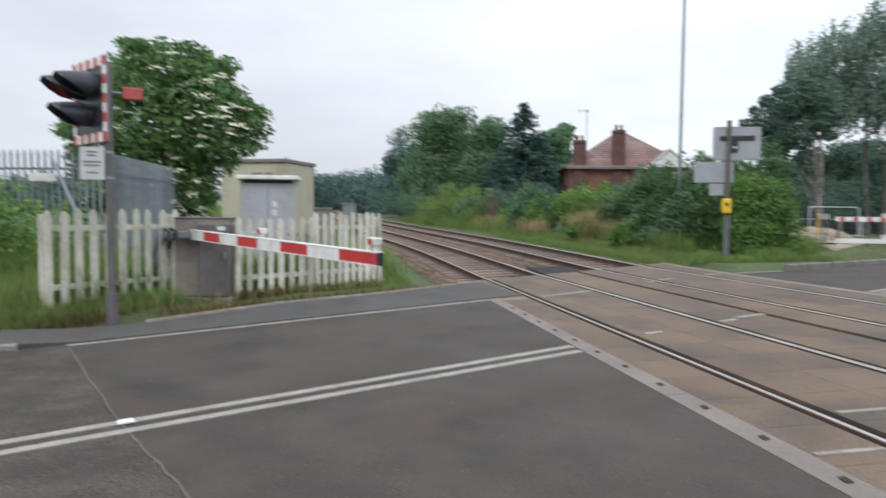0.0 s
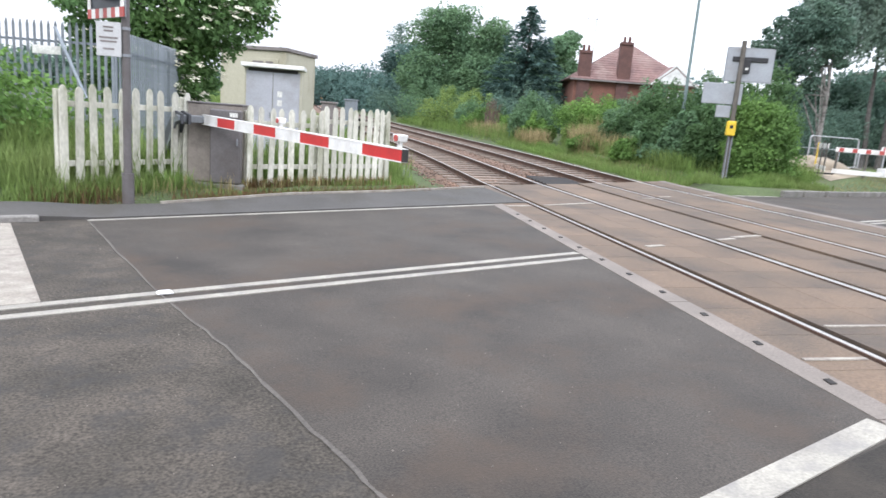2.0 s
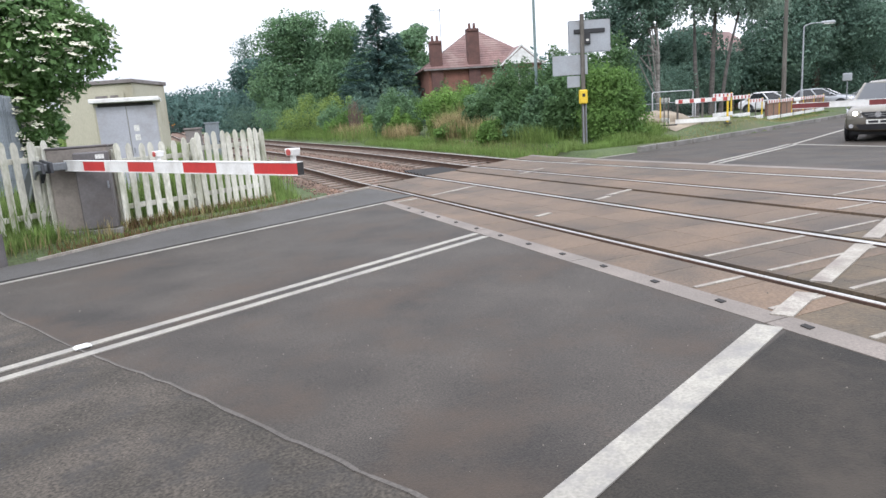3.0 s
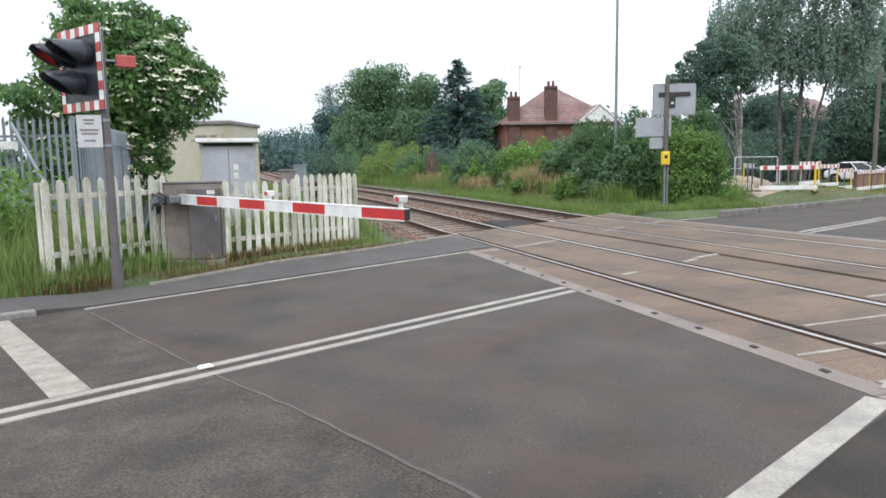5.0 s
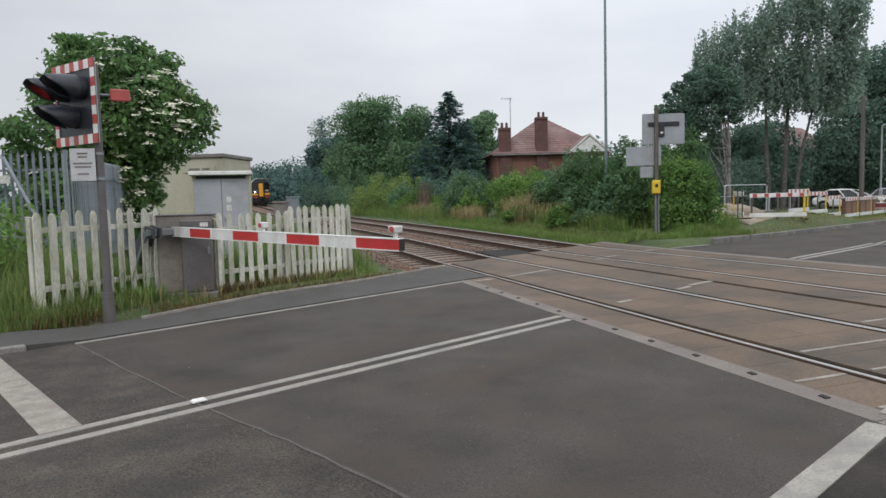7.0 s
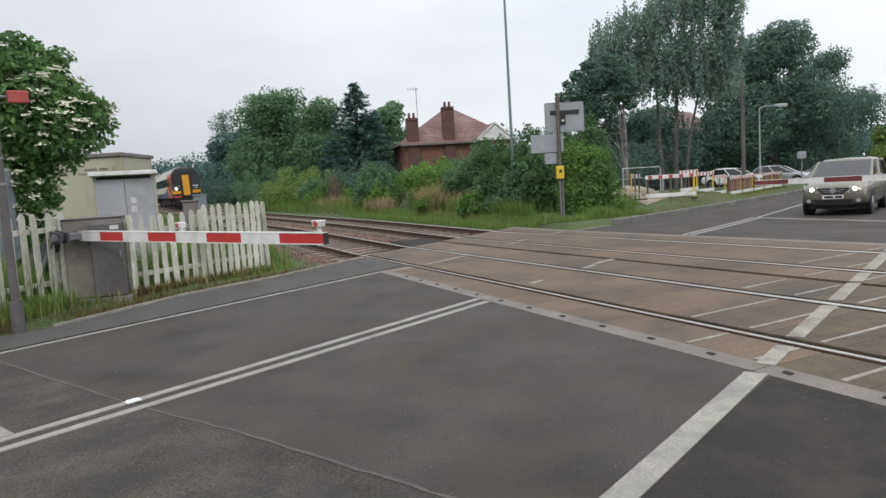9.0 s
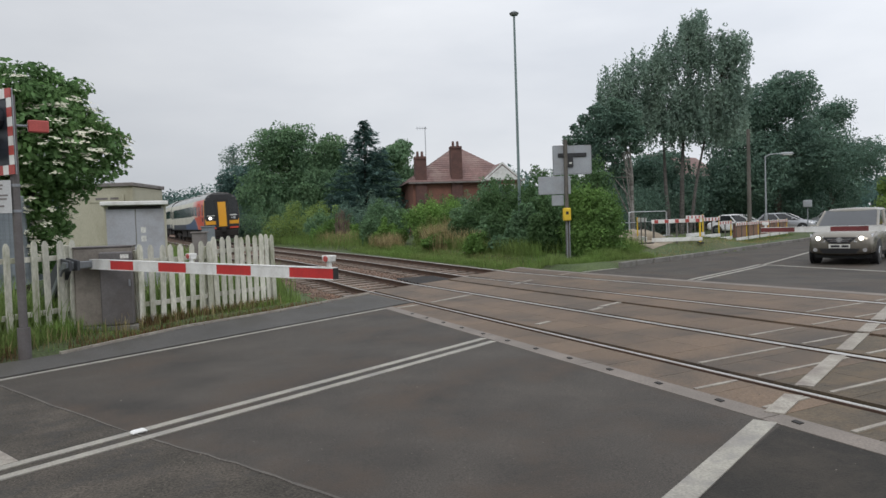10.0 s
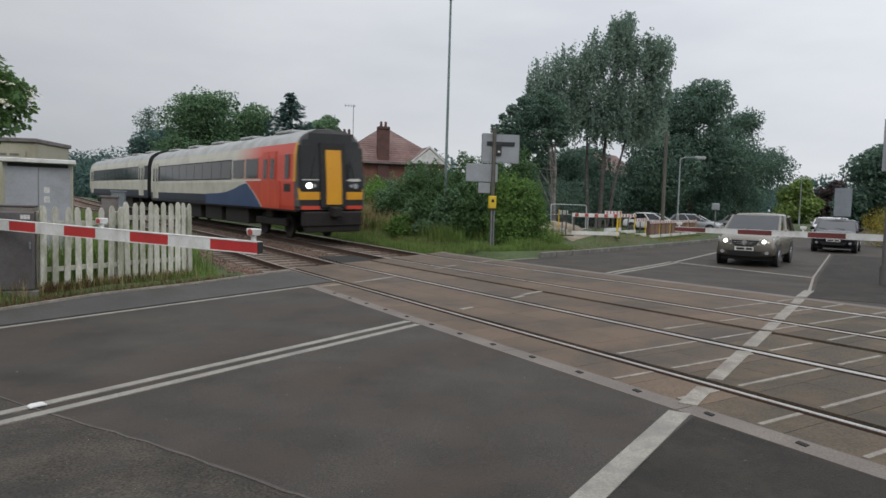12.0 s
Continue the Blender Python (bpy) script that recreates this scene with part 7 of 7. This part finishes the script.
def coach(name, label, cab):
    """A coach 23 m long whose leading end lies at y = 0 and faces -y; it reaches to +y. The rail tops are z = 0."""
    c = thing(name, Matrix.Identity(4), label, "train", "train coaches")
    L, W = 22.6, 1.36
    # body shell section: from sole bar up to cantrail
    side = [(-W + 0.02, 1.02), (-W, 1.15), (-W, 1.45), (-W + 0.005, 1.95), (-W + 0.02, 2.05), (-W + 0.06, 2.85), (-W + 0.09, 2.98), (-W + 0.16, 3.22)]
    roof = [(-W + 0.16, 3.22), (-W + 0.30, 3.42), (-W + 0.58, 3.60), (-0.45, 3.70), (0, 3.73)]

    def band(name, i0, i1, ya, yb, material, label=""):
        for s in (-1, 1):
            bm = bm_new()
            a = [bm.verts.new((s * -x, ya, z)) for x, z in side[i0:i1 + 1]]
            b = [bm.verts.new((s * -x, yb, z)) for x, z in side[i0:i1 + 1]]
            for k in range(len(a) - 1):
                bm.faces.new((a[k], a[k + 1], b[k + 1], b[k]))
            part(name, bm, material, c, label)

    f = 3.6 if cab else 0.0      # the red front part behind the cab
    y0 = 0.28 if cab else 0.1
    # lower navy, blue sweep, cream band, window band, cream top, red front
    band("lower_panel", 0, 2, f if cab else 0.1, L, "t_navy", "navy blue lower bodyside")
    band("cream_band", 2, 4, f if cab else 0.1, L, "t_cream", "cream bodyside band")
    band("upper_band", 5, 7, 7.2 if cab else 0.1, L, "t_cream", "cream upper bodyside")
    band("window_surround", 4, 5, 7.2 if cab else 0.1, L - 0.5, "black", "black window band")
    band("window_end", 4, 5, L - 0.5, L, "t_cream")
    if cab:
        band("front_lower", 0, 2, y0, f, "t_red", "orange-red front bodyside")
        band("front_middle", 2, 4, y0, f, "t_red", "orange-red front bodyside")
        band("front_window_band", 4, 5, y0, 7.2, "t_fade", "red window surround fading to cream")
        band("front_upper", 5, 7, y0, 7.2, "t_fade", "red upper bodyside fading to cream")
        for s in (-1, 1):
            bm = bm_new()
            for (x0, z0), (x1, z1) in zip(side[3:], side[4:]):
                add_prism(bm, [(s * -(x0 - 0.006), y0 - 0.12, z0), (s * -(x0 - 0.006), y0 + 0.10, z0), (s * -(x1 - 0.006), y0 + 0.10, z1), (s * -(x1 - 0.006), y0 - 0.12, z1)], (s * 0.004, 0, 0))
            part("corner_strip", bm, "t_yellow", c, "yellow strip down the cab corner")
        # the blue wave that rises behind the red front, and the red sweep laid over it
        for s in (-1, 1):
            bm = bm_new()
            top = [(2.6, 1.90), (5.0, 1.92), (5.6, 1.88), (6.2, 1.80), (6.9, 1.68), (7.8, 1.57), (9.0, 1.50), (11.0, 1.46)]
            add_prism(bm, [(s * (W + 0.006), 2.6, 1.04)] + [(s * (W + 0.006), y, z) for y, z in top] + [(s * (W + 0.006), 11.0, 1.04)], (s * 0.004, 0, 0))
            part("blue_wave", bm, "t_blue", c, "bright blue painted wave")
            bm = bm_new()
            edge = [(3.45, 1.04), (3.75, 1.25), (4.1, 1.45), (4.5, 1.65), (4.95, 1.85), (5.35, 1.99)]
            add_prism(bm, [(s * (W + 0.012), 1.6, 1.04)] + [(s * (W + 0.012), y, z) for y, z in edge] + [(s * (W + 0.012), 1.6, 1.99)], (s * 0.004, 0, 0))
            part("red_sweep", bm, "t_red", c, "orange-red painted sweep")
            bm = bm_new()
            for (ya, za), (yb, zb) in zip(edge, edge[1:]):
                add_prism(bm, [(s * (W + 0.014), ya, za), (s * (W + 0.014), ya + 0.09, za), (s * (W + 0.014), yb + 0.09, zb), (s * (W + 0.014), yb, zb)], (s * 0.005, 0, 0))
            part("sweep_line", bm, "t_cream", c, "pale line round the red sweep")
            for yd in (2.0, 2.72, 3.42):
                bm = bm_new()
                add_prism(bm, [(s * (W + 0.018), yd, 1.1), (s * (W + 0.018), yd + 0.06, 1.1), (s * (W + 0.018), yd + 0.06, 2.0), (s * (W + 0.018), yd, 2.0)], (s * 0.006, 0, 0))
                part("door_edge", bm, "t_orange", c, "orange door edge")
    # glazing
    for s in (-1, 1):
        k = 0
        y = f + 0.75
        while y + 1.35 < L - 1.2:
            bm = bm_new()
            if cab and y < 7.0:            # the first two windows stand apart in the painted side
                y = 3.95 if y < 5 else 5.6
            add_prism(bm, [(s * (W - 0.012), y, 2.10), (s * (W - 0.012), y + 1.40, 2.10), (s * (W - 0.052), y + 1.40, 2.80), (s * (W - 0.052), y, 2.80)], (s * 0.008, 0, 0))
            part("window", bm, "glass_train", c)
            y += 1.65 if cab and y < 5.7 else 1.45
        for yd in (2.05, L - 1.9) if cab else (1.2, L - 1.9):
            bm = bm_new()
            for dy in (0, 0.72):
                add_prism(bm, [(s * (W + 0.004), yd + dy, 1.12), (s * (W + 0.004), yd + dy + 0.66, 1.12), (s * (W + 0.002), yd + dy + 0.66, 2.0), (s * (W - 0.06), yd + dy + 0.66, 3.0), (s * (W - 0.06), yd + dy, 3.0), (s * (W + 0.002), yd + dy, 2.0)], (s * 0.01, 0, 0))
            d = part("door", bm, "t_red" if cab and yd < 4 else "t_cream", c, "orange-red passenger door" if cab and yd < 4 else "cream passenger door")
            for dy in (0.14, 0.86):
                bm = bm_new()
                add_prism(bm, [(s * (W + 0.012), yd + dy, 2.05), (s * (W + 0.012), yd + dy + 0.38, 2.05), (s * (W - 0.03), yd + dy + 0.38, 2.75), (s * (W - 0.03), yd + dy, 2.75)], (s * 0.006, 0, 0))
                part("door_window", bm, "glass_train", d)
        if cab:
            bm = bm_new()
            add_prism(bm, [(s * (W + 0.002), 0.75, 2.05), (s * (W + 0.002), 1.15, 2.05), (s * (W - 0.045), 1.15, 2.85), (s * (W - 0.045), 0.75, 2.85)], (s * 0.01, 0, 0))
            part("cab_side_window", bm, "glass_train", c)
            bm = bm_new()
            add_prism(bm, [(s * (W + 0.004), 0.62, 1.62), (s * (W + 0.004), 1.2, 1.62), (s * (W + 0.004), 1.2, 1.88), (s * (W + 0.004), 0.62, 1.88)], (s * 0.008, 0, 0))
            part("grab_recess", bm, "black", c)
    # roof
    bm = bm_new()
    full = roof + [(-x, z) for x, z in roof[:-1]][::-1]
    a = [bm.verts.new((x, y0, z)) for x, z in full]
    b = [bm.verts.new((x, L, z)) for x, z in full]
    for k in range(len(a) - 1):
        bm.faces.new((a[k], a[k + 1], b[k + 1], b[k]))
    part("roof", bm, "t_roof", c, smooth=True)
    for k in range(5):
        bm = bm_new()
        add_box(bm, 0, 3.0 + 4.3 * k, 3.73, 1.3, 1.6, 0.10, bevel=0.03)
        part("roof_vent", bm, "t_roof", c)
    # floor and ends
    bm = bm_new()
    add_box(bm, 0, L / 2 + 0.1, 1.02, 2 * W - 0.06, L - 0.3, 0.10)
    part("floor_frame", bm, "t_under", c)
    for ye in ([L] + ([0.1] if not cab else [])):
        bm = bm_new()
        pts = [(x, ye, z) for x, z in side] + [(x, ye, z) for x, z in full[1:-1]] + [(-x, ye, z) for x, z in side[::-1]]
        vs = [bm.verts.new(p) for p in pts]
        bm.faces.new(vs)
        part("end_wall", bm, "black", c)
    bm = bm_new()
    add_box(bm, 0, L + 0.15, 2.1, 1.3, 0.5, 2.1)
    part("gangway", bm, "rubber", c)
    # underframe equipment, bogies, wheels
    for yb, ln in ((6.2, 3.0), (9.8, 2.6), (13.2, 3.4)):
        bm = bm_new()
        add_box(bm, 0, yb + ln / 2 - 0.5, 0.66, 2.3, ln, 0.62, bevel=0.03)
        part("underfloor_unit", bm, "t_under", c)
    for yb in (3.4, 19.2):
        bm = bm_new()
        for s in (-1, 1):
            add_box(bm, s * 1.0, yb, 0.55, 0.14, 3.2, 0.26, bevel=0.03)
            add_box(bm, s * 1.02, yb, 0.82, 0.2, 0.7, 0.3, bevel=0.05)
        add_box(bm, 0, yb, 0.6, 2.0, 0.5, 0.3)
        bg = part("bogie", bm, "t_under", c)
        for dy in (-1.3, 1.3):
            bm = bm_new()
            for s in (-1, 1):
                add_tube(bm, (s * 0.69, yb + dy, 0.42), (s * 0.82, yb + dy, 0.42), 0.42, 0.42, 20)
            add_tube(bm, (-0.7, yb + dy, 0.42), (0.7, yb + dy, 0.42), 0.08, 0.08, 8)
            part("wheelset", bm, "t_under", bg)
    if cab:
        # cab face: slightly bowed and raked, black window mask, yellow gangway door
        sec = [(-1.02, 1.02), (-1.30, 1.15), (-1.34, 1.5), (-1.33, 2.0), (-1.27, 2.9), (-1.18, 3.25), (-0.98, 3.48), (-0.60, 3.64), (0, 3.70)]
        full_f = sec + [(-x, z) for x, z in sec[:-1]][::-1]
        bk = [(-W + 0.02, 1.02), (-W, 1.15), (-W, 1.5), (-W + 0.005, 2.0), (-W + 0.07, 2.9), (-W + 0.16, 3.22), (-W + 0.40, 3.50), (-0.62, 3.66), (0, 3.73)]
        full_b = bk + [(-x, z) for x, z in bk[:-1]][::-1]
        bm = bm_new()

        def front_y(x, z):
            return 0.10 * (abs(x) / 1.3) ** 2 + 0.13 * max(0, z - 1.9) / 1.7 - 0.03
        fr = [bm.verts.new((x, front_y(x, z), z)) for x, z in full_f]
        ba = [bm.verts.new((x, y0 + 0.05, z)) for x, z in full_b]
        for k in range(len(fr) - 1):
            bm.faces.new((fr[k], fr[k + 1], ba[k + 1], ba[k]))
        bm.faces.new(fr)
        part("cab_shell", bm, "t_dome", c, "dark grey cab dome")

        def face_panel(name, x0, x1, z0, z1, material, out=0.03, label="", parent=None, th=0.03):
            bm = bm_new()
            nx, nz = 4, 4
            grid = [[bm.verts.new((x0 + (x1 - x0) * i / nx, front_y(x0 + (x1 - x0) * i / nx, z0 + (z1 - z0) * j / nz) - out, z0 + (z1 - z0) * j / nz)) for i in range(nx + 1)] for j in range(nz + 1)]
            for j in range(nz):
                for i in range(nx):
                    bm.faces.new((grid[j][i], grid[j][i + 1], grid[j + 1][i + 1], grid[j + 1][i]))
            r = bmesh.ops.extrude_face_region(bm, geom=bm.faces[:])
            for v in r["geom"]:
                if isinstance(v, bmesh.types.BMVert):
                    v.co.y += th
            return part(name, bm, material, parent or c, label)

        face_panel("face_mask", -1.27, 1.27, 1.75, 3.12, "black", 0.02, "black window mask")
        face_panel("face_top", -1.12, 1.12, 3.1, 3.32, "black", 0.016)
        face_panel("face_brow", -0.86, 0.86, 3.32, 3.54, "black", 0.012)
        face_panel("face_lower", -1.24, 1.24, 1.06, 1.75, "black", 0.015)
        for s in (-1, 1):
            a, b = sorted((s * 0.52, s * 1.20))
            face_panel("windscreen", a, b, 2.05, 3.12, "glass_train", 0.035, "dark cab windscreen")
            face_panel("yellow_panel", a, b + (0.02 if s > 0 else 0), 1.36, 1.62, "t_yellow", 0.035, "yellow warning panel")
            lc = face_panel("lamp_cluster", a + 0.05, b - 0.05, 1.68, 1.98, "black", 0.04)
            bm = bm_new()
            lx = s * 0.92
            add_tube(bm, (lx, front_y(lx, 1.82) - 0.065, 1.82), (lx, front_y(lx, 1.82) - 0.03, 1.82), 0.095, 0.095, 16)
            part("headlight", bm, "head_lit" if s < 0 else "headlamp", lc, "lit white headlight" if s < 0 else "")
            face_panel("red_skirt", a, b, 1.04, 1.16, "t_red", 0.03)
        for s in (-1, 1):
            a, b = sorted((s * 0.56, s * 1.16))
            face_panel("windscreen_sill", a, b, 1.995, 2.03, "plate", 0.04, "pale line under the windscreen")
            wp = s * 0.86
            bm = bm_new()
            add_tube(bm, (wp, front_y(wp, 2.08) - 0.06, 2.08), (wp - s * 0.18, front_y(wp, 2.75) - 0.06, 2.75), 0.012, 0.01, 5)
            part("wiper", bm, "rubber", c)
            bm = bm_new()
            add_tube(bm, (s * 0.72, front_y(0.72, 1.82) - 0.06, 1.82), (s * 0.72, front_y(0.72, 1.82) - 0.03, 1.82), 0.06, 0.06, 12)
            part("marker_light", bm, "headlamp", c)
            add_y = front_y(1.22, 1.5)
            bm = bm_new()
            add_prism(bm, [(s * 1.20, add_y - 0.04, 1.36), (s * 1.335, add_y + 0.06, 1.36), (s * 1.335, add_y + 0.06, 1.75), (s * 1.27, add_y + 0.0, 1.75), (s * 1.20, add_y - 0.04, 1.62)], (0, 0.03, 0))
            part("corner_panel", bm, "t_yellow", c, "yellow cab corner panel")
        face_panel("gangway_frame", -0.50, 0.50, 1.12, 3.22, "rubber", 0.10, "black rubber gangway surround", th=0.1)
        face_panel("gangway_door", -0.30, 0.30, 1.2, 3.0, "t_yellow", 0.13, "yellow-orange gangway door", th=0.04)
        bm = bm_new()
        add_box(bm, 0.86, front_y(0.86, 2.0) - 0.05, 2.02, 0.42, 0.01, 0.09)
        part("number_bar", bm, "plate", c)
        bm = bm_new()
        add_box(bm, 0, 0.05, 0.72, 2.3, 0.35, 0.5, bevel=0.05)
        add_box(bm, 0, 0.0, 0.40, 2.2, 0.12, 0.24, bevel=0.03)
        part("snow_plough", bm, "t_under", c)
        bm = bm_new()
        add_box(bm, 0, -0.22, 0.95, 0.34, 0.5, 0.34, bevel=0.04)
        part("coupler", bm, "t_under", c)
    return c


lead = coach("train_coach", "red, cream and blue diesel train coach with a yellow-doored cab", True)
rear = coach("train_coach", "cream, blue and red trailing diesel train coach", False)
for c in (lead, rear):
    c.scale = (1.04, 1.0, 1.12)


def front_at(t):
    """How far up the line the front of the train is."""
    return float(np.interp(12.0 - t, (0, 0.5, 1, 1.5, 2, 2.5, 3, 3.5, 5.5, 12), (18.3, 28.2, 37.2, 45.0, 52.0, 59.0, 66.4, 74.0, 113.5, 243.0)))


def coach_pose(y_front):
    """A coach rides on two points of the curved track."""
    ya, yb = y_front + 3.4, y_front + 19.2
    pa = Vector((TRAIN_X + track_x(ya), ya, rail_z(TRAIN_X, ya) + 0.08))
    pb = Vector((TRAIN_X + track_x(yb), yb, rail_z(TRAIN_X, yb)))
    d = (pb - pa).normalized()
    o = pa - d * 3.4
    return Matrix.Translation(o) @ Euler((math.asin(d.z), -0.0306, math.atan2(-d.x, d.y))).to_matrix().to_4x4()


def motions():
    times = [0.5 * k for k in range(25)]
    walk(lead, [(t, coach_pose(front_at(t))) for t in times])
    walk(rear, [(t, coach_pose(front_at(t) + 23.2)) for t in times])


motions()
